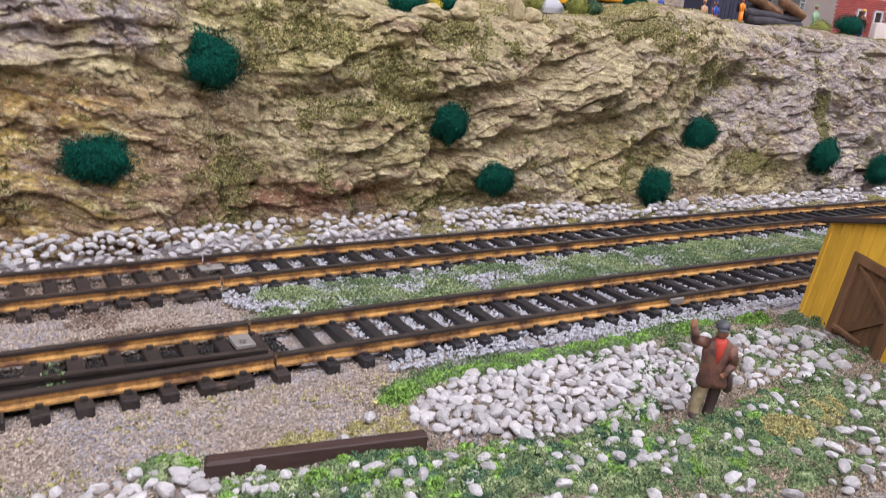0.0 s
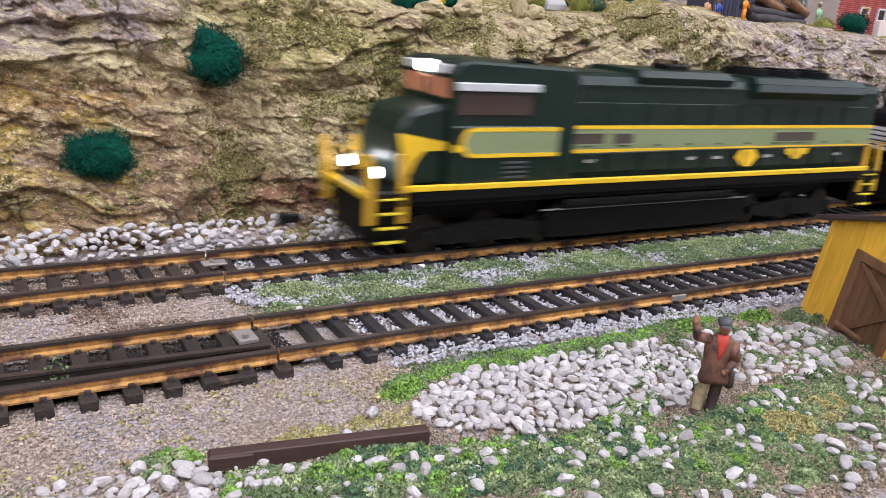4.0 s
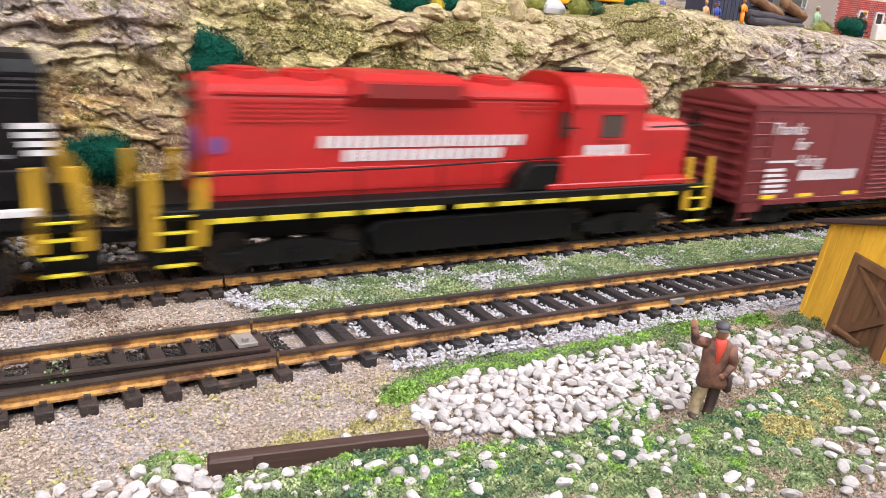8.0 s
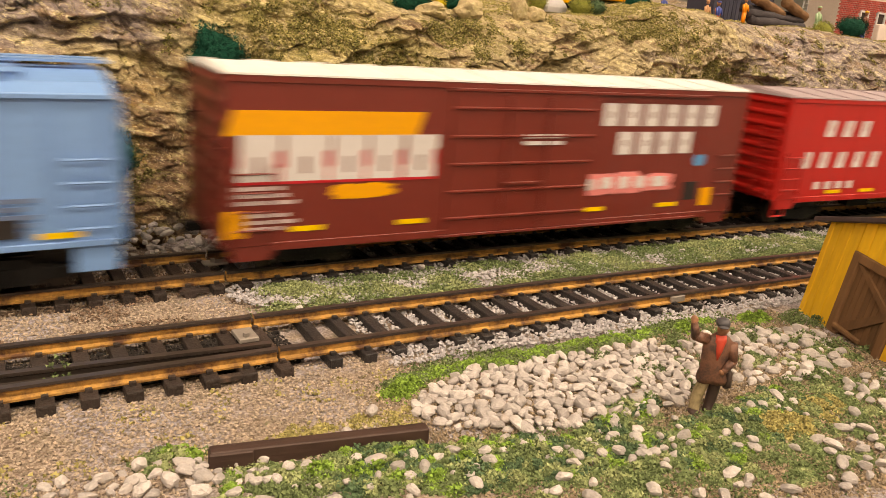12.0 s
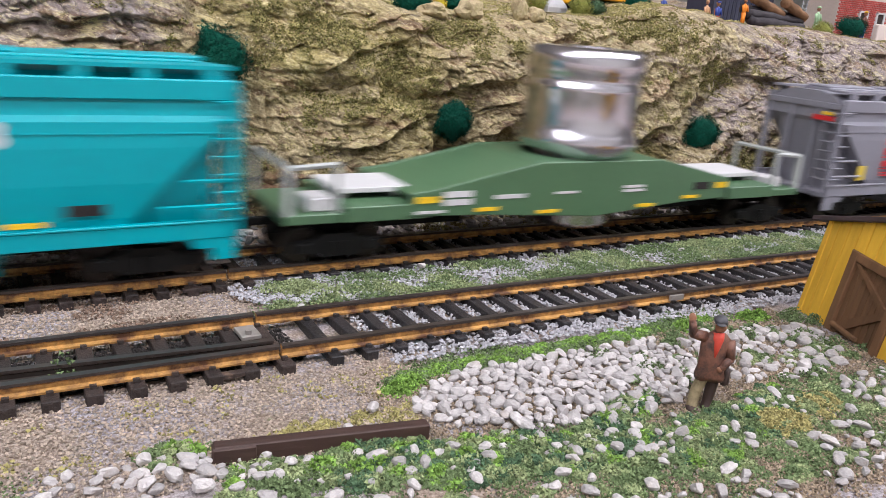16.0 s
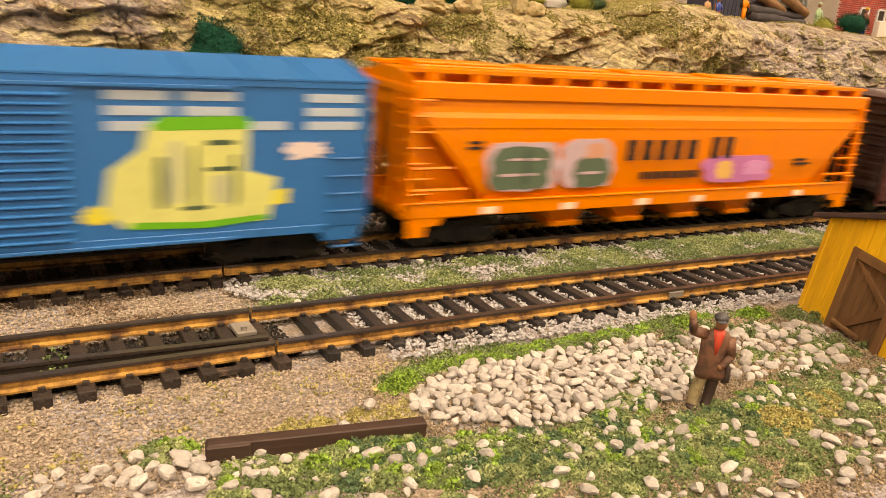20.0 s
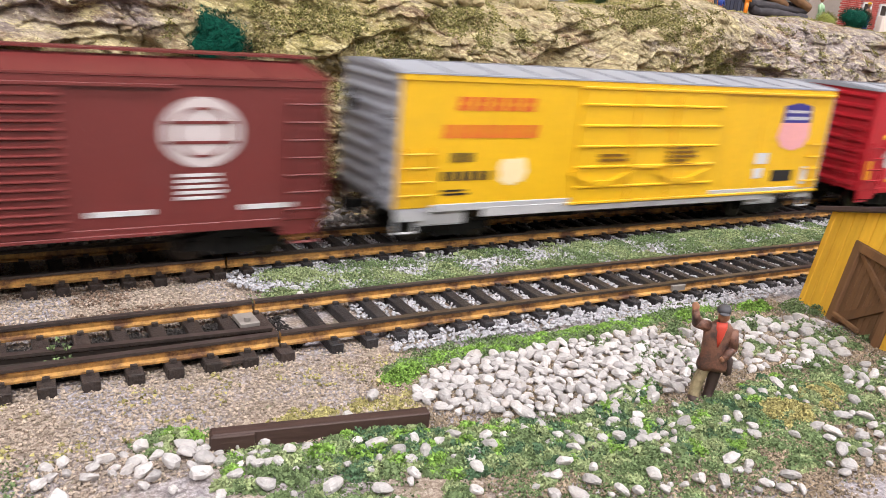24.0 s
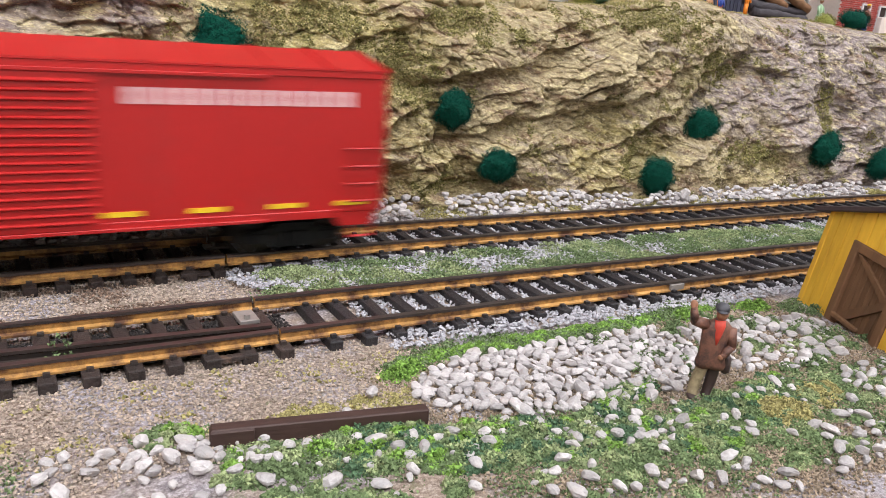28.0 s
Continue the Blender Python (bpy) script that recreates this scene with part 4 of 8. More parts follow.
        part("bolster_foot", prism([(xe - s * 0.5, 11.2), (xe - s * 12, 11.2), (xe - s * 10, 8.6), (xe - s * 6.5, 8.6), (xe - s * 6, 5.6), (xe - s * 0.8, 5.6)], 16.4, 17.4), body, root)
    for x in (-39, -13, 13, 39):
        part("discharge_bay", prism([(x - 11, 13), (x + 11, 13), (x + 4.5, 6.4), (x - 4.5, 6.4)], -13, 13), body, root)
        part("bay_gate", bxs((x - 5.2, -14.5, 5.0, x + 5.2, 14.5, 6.6), bevel=0.2), body, root)
    part("centre_sill", bxs((-h + 4, -4, 6.5, h - 4, 4, 12)), BLACK, root)
    trucks(root, (-h + 20, h - 20), FRAME_ME, WHEEL_ME, (-10, 10))
    couplers(root, h - 1)
    return root


def ribbed_hopper(label, body, length=176.0):
    """A covered hopper with flat ribbed sides, round hatches and sloped bays."""
    root = tagged(new("covered_hopper"), label, "hopper car", group="cars of the train")
    h = length / 2
    part("body", loft([(11.5, 16.2, -h + 1, h - 1), (12.4, 17.3, -h + 1, h - 1), (43.8, 17.3, -h + 1, h - 1)]), body, root)
    for i in range(17):
        x = -h + 2 + (2 * h - 4) * i / 16
        for s in (-1, 1):
            part("side_rib", bxs((x - 0.6, min(s * 17.2, s * 17.75), 12.6, x + 0.6, max(s * 17.2, s * 17.75), 43.2), bevel=0.1), body, root)
    pair("side_sill", ((-h, -17.9, 11.6, h, -16.6, 13.0), (-h, 16.6, 11.6, h, 17.9, 13.0)), 0.15, body, root)
    pair("top_chord", ((-h - 0.3, -18.1, 43.4, h + 0.3, -16.4, 44.6), (-h - 0.3, 16.4, 43.4, h + 0.3, 18.1, 44.6)), 0.2, body, root)
    bm = bmesh.new()
    extrude_profile(bm, [(-17.8 * K, 44.3 * K), (-14 * K, 46.6 * K), (-5 * K, 48.4 * K), (5 * K, 48.4 * K), (14 * K, 46.6 * K), (17.8 * K, 44.3 * K)], -h * K, h * K)
    bmesh.ops.recalc_face_normals(bm, faces=bm.faces)
    part("roof", bm, body, root)
    for x in (-66, -46, -20, 20, 46, 66):
        for y in (-9.5, 9.5):
            part("round_hatch", cyl(cyl(bmesh.new(), (x * K, y * K, 46.5 * K), (x * K, y * K, 48.6 * K), 5.2 * K, 18), (x * K, y * K, 48.4 * K), (x * K, y * K, 49.2 * K), 5.8 * K, 18, 5.0 * K), body, root)
    for y in (-3.4, 3.4):
        part("running_board", bxs((-h - 1, y - 2.2, 49.8, h + 1, y + 2.2, 50.4), *[(x, y - 2, 48.2, x + 1, y + 2, 49.8) for x in np.linspace(-h + 3, h - 4, 12)]), body, root)
    for s in (-1, 1):
        xe = s * h
        part("end_panel", bxs((min(xe - s * 1.2, xe), -17.3, 12, max(xe - s * 1.2, xe), 17.3, 44.2), *[(min(xe, xe + s * 0.7), y - 0.6, 12, max(xe, xe + s * 0.7), y + 0.6, 44) for y in (-16.6, -6, 6, 16.6)]), body, root)
        part("end_ladder", rods([((xe + s * 1.3, -17, z), (xe + s * 1.3, -7, z)) for z in np.arange(14, 44, 4.0)] + [((xe + s * 1.3, y, 13), (xe + s * 1.3, y, 44)) for y in (-17, -7)], 0.35, 5), body, root)
        pair("bolster_foot", ((min(xe, xe - s * 9), -17.2, 5.6, max(xe, xe - s * 9), -16.0, 11.8), (min(xe, xe - s * 9), 16.0, 5.6, max(xe, xe - s * 9), 17.2, 11.8)), 0.2, body, root)
    grab_irons(root, -h + 6, (16, 21, 26, 31), body)
    grab_irons(root, h - 6, (16, 21, 26, 31), body)
    for x in (-30, 20):
        part("discharge_bay", prism([(x - 22, 12.2), (x + 22, 12.2), (x + 9, 5.4), (x - 9, 5.4)], -16.4, 16.4), body, root)
        part("bay_gate", bxs((x - 9.5, -17, 4.4, x + 9.5, 17, 6.0), bevel=0.2), body, root)
    part("centre_sill", bxs((-h + 4, -4, 6.5, h - 4, 4, 12)), BLACK, root)
    trucks(root, (-h + 22, h - 22), FRAME_ME, WHEEL_ME, (-10, 10))
    couplers(root, h - 1)
    return root


# ---- locomotives ----
GLASS = surface("dark_cab_glass", (0.06, 0.042, 0.036), 0.18, var=0.1, relief=0, spec=0.3)
LAMP_ON = glow("lit_headlight", (1.0, 0.97, 0.9), 45.0)
CAB_LIT = glow("lit_cab_glass", (0.5, 0.2, 0.1), 0.10)
OCHRE = paint("handrail_ochre", (190, 148, 30), 0.5)
STEP_YELLOW = paint("step_yellow", (206, 186, 40), 0.5)


def end_rails(root, xs, mat, z0=11.0, z1=30.0, y=-16.2):
    """Broad upright handrail posts beside the steps."""
    for x, lean in xs:
        for s in (-1, 1):
            part("handrail_post", prism([(x - 1.3, z0), (x + 1.3, z0), (x + 1.4 + lean * 0.3, z1 - 9), (x + 1.1 + lean, z1), (x - 1.3 + lean, z1), (x - 1.1 + lean * 0.3, z1 - 9)], min(s * -y, s * (-y - 0.9)), max(s * -y, s * (-y - 0.9)), 0.15), mat, root)


def step_ladder(root, x, mat, zs=(6.0, 10.0, 14.0, 18.0)):
    for s in (-1, 1):
        part("step_well", bxs((x - 4.2, min(s * 12, s * 12.8), 4.8, x + 4.2, max(s * 12, s * 12.8), 20)), BLACK, root)
        for z in zs:
            part("step_edge", bxs((x - 3.4, min(s * 15.4, s * 17.2), z - 0.2, x + 3.4, max(s * 15.4, s * 17.2), z + 0.2)), mat, root)


def handrail(root, pts, posts, mat, y=-16.4, z0=20.0):
    for s in (-1, 1):
        part("handrail", bar_path([(x, s * -y, z) for x, z in pts], 0.28, 5), mat, root)
        for x, z in posts:
            part("stanchion", rods([((x, s * -y, z0), (x, s * -y, z))], 0.25, 5), mat, root)


def road_diesel(label, hull, stripe, rail_paint, visor, lit=False, f=0.0, rear=0.0):
    """A six-axle wide-nosed road locomotive; f sets its nose and cab back, rear its tail steps."""
    root = tagged(new("diesel_locomotive"), label, "locomotive", group="locomotives of the train")
    part("deck", bxs((-121 + f, -16.2, 15.5, 116 + rear, 16.2, 19.6), bevel=0.3), BLACK, root)
    pair("walkway_edge", ((-111 + f, -17.4, 17.0, 104 + rear, -16.2, 19.8), (-111 + f, 16.2, 17.0, 104 + rear, 17.4, 19.8)), 0.3, BLACK, root)
    part("underframe", bxs((-100, -8, 9, 100, 8, 15.6), bevel=0.3), BLACK, root)
    pair("sill_stripe", ((-112 + f, -17.75, 20.0, 105 + rear, -16.0, 21.5), (-112 + f, 16.0, 20.0, 105 + rear, 17.75, 21.5)), 0.1, stripe, root)
    for s in (-1, 1):
        o = -1.5 + f if s < 0 else rear
        part("pilot", prism([(o + s * 116, 19), (o + s * 118.5, 17), (o + s * 119, 5), (o + s * 114, 4.2), (o + s * 112, 19)], -12.0, 12.0, 0.3), BLACK, root)
        step_ladder(root, -116 + f if s < 0 else 109.5 + rear, STEP_YELLOW)
    part("nose", prism([(x + f, z) for x, z in ((-96, 20), (-111.5, 20), (-113.5, 28), (-112.8, 36.0), (-110, 40.4), (-96, 43.2))], -12.4, 12.4, 1.2), hull, root)
    cab = part("cab", prism([(x + f, z) for x, z in ((-98.5, 20), (-98.5, 43.5), (-99.5, 51.0), (-98, 53.6), (-94, 54.6), (-58, 53.6), (-55.5, 51), (-55.5, 20))], -15.4, 15.4, 0.7), hull, root)
    pair("side_window", ((-97 + f, -15.75, 40.2, -73 + f, -15.2, 46.6), (-97 + f, 15.2, 40.2, -73 + f, 15.75, 46.6)), 0.15, GLASS, cab)
    pair("sun_visor", ((-98 + f, -16.9, 46.8, -71 + f, -15.2, 49.0), (-98 + f, 15.2, 46.8, -71 + f, 16.9, 49.0)), 0.2, visor, cab)
    for y in (-7.4, 7.4):
        part("windscreen", prism([(-99.0 + f, 44.4), (-99.7 + f, 49.6), (-98.9 + f, 49.6), (-98.3 + f, 44.4)], y - 5.8, y + 5.8), CAB_LIT if lit else GLASS, cab)
    part("headlight", cyl(bmesh.new(), ((-98 + f) * K, -1.8 * K, 52.2 * K), ((-100.4 + f) * K, -1.8 * K, 52.0 * K), 1.5 * K, 14), LAMP_ON if lit else WHITE_INK, cab, "lit round headlight" if lit else "round headlight")
    part("headlight", cyl(bmesh.new(), ((-98 + f) * K, 1.8 * K, 52.2 * K), ((-100.4 + f) * K, 1.8 * K, 52.0 * K), 1.5 * K, 14), LAMP_ON if lit else WHITE_INK, cab, "lit round headlight" if lit else "round headlight")
    pair("number_board", ((-100.0 + f, -12, 50.8, -98 + f, -4.5, 53.2), (-100.0 + f, 4.5, 50.8, -98 + f, 12, 53.2)), 0.2, WHITE_INK, cab)
    for y in (-9, 9):
        part("ditch_light", cyl(bmesh.new(), ((-117 + f) * K, y * K, 23.8 * K), ((-119.4 + f) * K, y * K, 23.6 * K), 1.5 * K, 12), LAMP_ON if lit else GLASS, root)
        part("ditch_light_bracket", bxs((-119 + f, y - 1.8, 19.4, -116.5 + f, y + 1.8, 22.6)), BLACK, root)
    # long hood with the flared radiator end
    part("hood", loft([(20, 12.8, -56 + f, 109 + rear), (49, 13.0, -56 + f, 109 + rear), (51.6, 11.4, -56 + f, 108.6 + rear), (52.6, 8.0, -56 + f, 108 + rear)]), hull, root)
    part("radiator_flare", loft([(46.2, 12.9, 38, 100), (48.6, 15.6, 39, 99.5), (51.4, 15.8, 39, 99.5), (53.4, 13.4, 40, 99)]), hull, root)
    pair("radiator_screen", ((40, -16.1, 48.9, 99, -15.4, 51.2), (40, 15.4, 48.9, 99, 16.1, 51.2)), 0, paint("grille_grey", (76, 84, 84), 0.5), root)
    part("brake_hatch", loft([(50, 12.8, -12, 30), (52.0, 13.6, -12, 30), (54.0, 11.6, -11, 29)]), hull, root)
    for x in (50, 68, 86):
        part("roof_fan", cyl(cyl(bmesh.new(), (x * K, 0, 53.0 * K), (x * K, 0, 55.6 * K), 7.6 * K, 24), (x * K, 0, 55.4 * K), (x * K, 0, 56.2 * K), 5.4 * K, 20), BLACK, root)
    part("exhaust", bxs((8, -4, 53.5, 18, 4, 55.6), bevel=0.4), BLACK, root)
    part("air_horn", rods([((-44, y, 54.2), (-50, y, 54.6)) for y in (-1.6, 0, 1.6)], 0.7, 8), BLACK, root)
    pair("roof_edge_rail", ((-55 + f, -13.3, 48.6, 108, -12.6, 49.2), (-55 + f, 12.6, 48.6, 108, 13.3, 49.2)), 0, hull, root)
    # doors along the hood
    for i in range(11):
        x = -50 + i * 14.3
        if x < -55 + f:
            continue
        for s in (-1, 1):
            part("hood_door", bxs((x, min(s * 12.8, s * 13.35), 22.5, x + 12.6, max(s * 12.8, s * 13.35), 44), bevel=0.15), hull, root)
            part("door_latch", bxs((x + 5, min(s * 13.2, s * 13.7), 30.6, x + 7, max(s * 13.2, s * 13.7), 31.2)), hull, root)
    pair("cab_steps_box", ((-98 + f, -16.6, 20, -56 + 0.6 * f, -14.5, 37.4), (-98 + f, 14.5, 20, -56 + 0.6 * f, 16.6, 37.4)), 0.5, hull, root)
    pair("side_louvre", [(-88 + 1.35 * f, y, z, -80 + 1.35 * f, y + 0.45, z + 0.6) for y in (-16.95, 16.5) for z in (22.6, 24.0, 25.4, 26.8)], 0, paint("louvre_grey", (70, 72, 72), 0.5), root)
    part("fuel_tank", prism([(-40, 13), (-44, 10), (-42, 3.2), (-38, 2.4), (40, 2.4), (44, 4), (46, 10), (42, 13)], -14.5, 14.5, 0.6), BLACK, root)
    part("air_tank", cyl(cyl(bmesh.new(), (-38 * K, -14.6 * K, 13.4 * K), (36 * K, -14.6 * K, 13.4 * K), 1.7 * K, 10), (-38 * K, 14.6 * K, 13.4 * K), (36 * K, 14.6 * K, 13.4 * K), 1.7 * K, 10), BLACK, root)
    part("tank_pipe", bxs((-46, -15.2, 11.6, 44, -14.6, 12.0)), paint("pipe_grey", (150, 150, 150), 0.5), root)
    end_rails(root, [(-121.8 + f, -1.2), (-112.2 + f, -1.0), (105.0 + rear, 0.0), (114.6 + rear, -1.8)], rail_paint)
    handrail(root, [(-54 + f, 29), (20, 29.5), (104 + rear, 29.5)], [(x, 29.4) for x in (-30, -8, 14, 38, 64, 90)], hull, z0=21.5)
    for x in (115 + rear, -120 + f):
        part("end_chain_rail", bar_path([(x, -12, 19), (x, -12, 28), (x, 12, 28), (x, 12, 19)], 0.35, 5), rail_paint, root)
    trucks(root, (-76 + 0.7 * f, 74), LOCO_FRAME_ME, LOCO_ME, (-21, 0, 21))
    couplers(root, 115.5, 9.8)
    return root


def switcher_diesel(label, hull, rail_paint):
    """A four-axle road switcher running long hood first."""
    root = tagged(new("diesel_locomotive"), label, "locomotive", group="locomotives of the train")
    part("deck", bxs((-90, -16.6, 16.8, 90, 16.6, 19.2), bevel=0.3), BLACK, root)
    part("underframe", bxs((-86, -9, 9, 86, 9, 16.9), bevel=0.3), BLACK, root)
    for s in (-1, 1):
        part("pilot", prism([(s * 90, 19), (s * 92, 17), (s * 92, 5), (s * 88, 4.4), (s * 86.5, 19)], -15.5, 15.5, 0.3), BLACK, root)
        step_ladder(root, s * 85.8, STEP_YELLOW)
    part("long_hood", loft([(19, 9.4, -77.6, 30), (44, 9.5, -78, 30), (47.4, 8.4, -77.2, 30), (49.0, 5.6, -75, 30)]), hull, root)
    part("brake_blister", loft([(42.5, 9.5, -42, -3), (46.2, 12.4, -40, -6), (49.4, 12.0, -40, -6), (51.0, 8.5, -38, -8)]), hull, root)
    pair("blister_grille", ((-37, -12.75, 45.2, -9, -12.0, 48.8), (-37, 12.0, 45.2, -9, 12.75, 48.8)), 0, paint("grille_red", (120, 22, 22), 0.55), root)
    for x in (-66, -50, 8):
        part("roof_fan", cyl(cyl(bmesh.new(), (x * K, 0, 48.6 * K), (x * K, 0, 50.4 * K), 6.8 * K, 22), (x * K, 0, 50.2 * K), (x * K, 0, 50.9 * K), 4.6 * K, 18), hull, root)
    pair("roof_rail", ((-76, -9.9, 45.2, 28, -9.3, 45.8), (-76, 9.3, 45.2, 28, 9.9, 45.8)), 0, hull, root)
    pair("radiator_louvre", [(-71, s * 9.45 - 0.35, z, -42, s * 9.45 + 0.35, z + 0.55) for s in (-1, 1) for z in np.arange(38.5, 44.5, 1.2)], 0, hull, root)
    pair("door_louvre", [(12, s * 9.45 - 0.3, z, 27, s * 9.45 + 0.3, z + 0.5) for s in (-1, 1) for z in np.arange(41.5, 45.5, 1.2)], 0, hull, root)
    for i in range(9):
        x = -76 + i * 11.4
        for s in (-1, 1):
            part("hood_door", bxs((x, min(s * 9.4, s * 9.85), 20.5, x + 10.4, max(s * 9.4, s * 9.85), 26.8), bevel=0.12), hull, root)
    cab = part("cab", loft([(19, 15.2, 28.5, 58), (44.5, 15.2, 28.5, 58), (49.8, 13.2, 28, 58.5), (52.2, 8.5, 28, 58.5), (52.9, 3.0, 28, 58.5)]), hull, root)
    pair("side_window", ((40, -15.5, 34.8, 49, -15.0, 41.8), (40, 15.0, 34.8, 49, 15.5, 41.8)), 0.15, GLASS, cab)
    pair("window_frame", ((39.2, -15.7, 34.0, 49.8, -15.1, 34.8), (39.2, -15.7, 41.8, 49.8, -15.1, 42.6)), 0, hull, cab)
    pair("end_window", ((28.0, -14.2, 34.5, 28.7, -10.2, 42), (57.8, -12, 40.5, 58.4, -4, 46), (57.8, 4, 40.5, 58.4, 12, 46)), 0, GLASS, cab)
    pair("rain_gutter", ((28, -15.6, 44.2, 58.6, -15.0, 44.9), (28, 15.0, 44.2, 58.6, 15.6, 44.9)), 0, hull, cab)
    part("short_hood", loft([(19, 9.4, 57, 84), (36.0, 9.4, 57, 84), (38.6, 7.8, 57, 83), (39.4, 5.0, 57, 81)]), hull, root)
    pair("cab_skirt", ((22, -16.2, 19.2, 84, -9, 21.0), (22, 9, 19.2, 84, 16.2, 21.0), (26, -15.9, 19, 60, -15, 29.5)), 0.3, hull, root)
    part("equipment_box", prism([(10, 19.2), (24, 19.2), (28, 27), (16, 27), (12, 24)], -15.6, -9.5, 0.4), BLACK, root)
    pair("number_light", ((-78.6, -9.0, 40.2, -76.0, -4, 42.8), (-78.6, 4, 40.2, -76.0, 9.0, 42.8)), 0, BLACK_INK, root)
    part("headlight", cyl(cyl(bmesh.new(), (-77.5 * K, 0, 42 * K), (-79.2 * K, 0, 42 * K), 1.6 * K, 12), (-77.5 * K, 0, 45.5 * K), (-79.2 * K, 0, 45.5 * K), 1.6 * K, 12), GLASS, root)
    part("fuel_tank", prism([(-33, 13), (-36, 10), (-33, 3.2), (33, 3.2), (36, 10), (33, 13)], -14.5, 14.5, 0.6), BLACK, root)
    part("air_horn", rods([((34, y, 53.6), (44, y, 53.8)) for y in (-1.4, 1.4)], 0.7, 8), BLACK, root)
    end_rails(root, [(-91.0, 0.0), (-80.4, 1.0), (81.4, -1.0), (91.0, -0.5)], rail_paint, 10, 28)
    handrail(root, [(-82, 27.2), (-30, 27.6), (24, 29.2)], [(x, 27.5) for x in (-64, -40, -16, 6)], BLACK, z0=19.2)
    handrail(root, [(24, 38), (30, 38)], [], BLACK)
    for p_, q_ in (((-90, -14, 28), (-90, 14, 28)), ((90, -14, 28), (90, 14, 28)), ((60, -16, 38.2), (84, -16, 38.8))):
        part("end_rail_wire", rods([(p_, q_)], 0.3, 5), BLACK, root)
    for x in (-73, -59.5, -46, -33, -20.5, -5, 8.2, 21, 33.5, 46, 58, 70):
        blocks("walkway_stripe", [(x - 5, 15.6, x + 5, 16.9)], STEP_YELLOW, root, -16.85, "yellow walkway edge stripe")
    trucks(root, (-56, 56), LOCO2_FRAME_ME, LOCO_ME, (-15.5, 15.5))
    couplers(root, 89.5, 9.8)
    return root


MOVERS = []


def joins(root, front, rear):
    MOVERS.append((root, (front + rear) / 2))


# dark green leading locomotive
green = road_diesel("dark green diesel locomotive with yellow stripes and lit headlights", paint("loco_green", (20, 36, 29), 0.38, True, 0.3), paint("stripe_yellow", (228, 186, 24), 0.45), OCHRE, paint("visor_grey", (188, 190, 190), 0.5), lit=True, f=19.0, rear=4.0)
SAGE = paint("sage_band", (128, 138, 100), 0.45)
blocks("sage_band", [(-45, 29.8, 112.6, 36.0)], SAGE, green, -13.6, "sage green hood band")
blocks("band_edge", [(-45, 36.0, 112.6, 37.1), (-45, 28.7, 112.6, 29.8)], paint("stripe_yellow", (228, 186, 24)), green, -13.7, "yellow edging of the band")
blocks("sage_band", [(-73, 29.8, -44, 36.0)], SAGE, green, -16.9, "sage green band on the cab side")
blocks("band_edge", [(-73, 36.0, -44, 37.1), (-73, 28.7, -44, 29.8)], paint("stripe_yellow", (228, 186, 24)), green, -17.0)
ring("band_edge", -73, 32.9, 3.1, 4.2, paint("stripe_yellow", (228, 186, 24)), green, 90, 270, y=-17.0)
ring("sage_band", -73, 32.9, 0.0, 3.1, SAGE, green, 90, 270, y=-16.9)
part("emblem", prism([(37, 26), (41, 30), (45, 30), (48.5, 26.2), (45, 22.6), (41, 22.6)], -13.75, -13.3), YELLOW_INK, green, "yellow hexagonal emblem")
part("emblem", prism([(63, 28.6), (76, 28.6), (75, 26.4), (72, 26.2), (71, 24.8), (67, 24.8), (66, 26.2), (64, 26.4)], -13.75, -13.3), YELLOW_INK, green, "yellow winged emblem")
WING = paint("stripe_yellow", (228, 186, 24))
for s_ in (-1, 1):
    ya, yb = sorted((s_ * 12.3, s_ * 12.8))
    part("nose_stripe", prism([(-94.0, 35.0), (-89, 34.2), (-79.4, 32.4), (-79.4, 30.2), (-86, 30.0), (-88.5, 27.6), (-90.5, 23.6), (-92.8, 24.0), (-92.8, 30.0)], ya, yb), WING, green, "yellow wing on the nose")
    ya, yb = sorted((s_ * 16.5, s_ * 16.9))
    part("nose_stripe", prism([(-79.2, 32.6), (-76, 31.6), (-74.5, 31.2), (-76, 30.8), (-79.2, 30.2)], ya, yb), WING, green, "yellow wing tip on the cab side")
# dark intakes let into the band
for x0, x1 in ((-36, -24), (-20, -12), (56, 78)):
    blocks("intake_grille", [(x0, 31.4, x1, 34.6)], paint("intake_brown", (74, 66, 58)), green, -13.75, "dark intake grille in the band")
    blocks("intake_rim", [(x0, 34.6, x1, 35.0), (x0, 31.0, x1, 31.4)], SAGE, green, -13.9)
for x in (-44, -30, 14, 26, 52, 92):
    blocks("builder_plate", [(x, 25.6, x + 3.4, 26.6)], paint("plate_grey", (190, 188, 186)), green, -13.6, "small pale plate")
part("front_sill_stripe", bxs((-103.2, -15, 17.6, -102.2, 15, 19.2)), paint("stripe_yellow", (228, 186, 24)), green)
joins(green, 0.607, 0.8514)

# black locomotive
HULL_BLACK = paint("loco_black", (10, 9, 11), 0.36, False, 0.22)
black_loco = road_diesel("black diesel locomotive with white stripes and lettering", HULL_BLACK, WHITE_INK, OCHRE, paint("visor_black", (40, 40, 44), 0.45, False, 0.3))
for i in range(5):
    z = 24.3 + i * 2.05
    part("nose_stripe", prism([(-113.9 + abs(z - 29) * 0.12, z), (-113.9 + abs(z - 29) * 0.12, z + 1.35), (-103.4 + i * 0.8, z + 1.35), (-104.0 + i * 0.8, z)], -12.6, 12.6), WHITE_INK, black_loco, "white nose stripe")
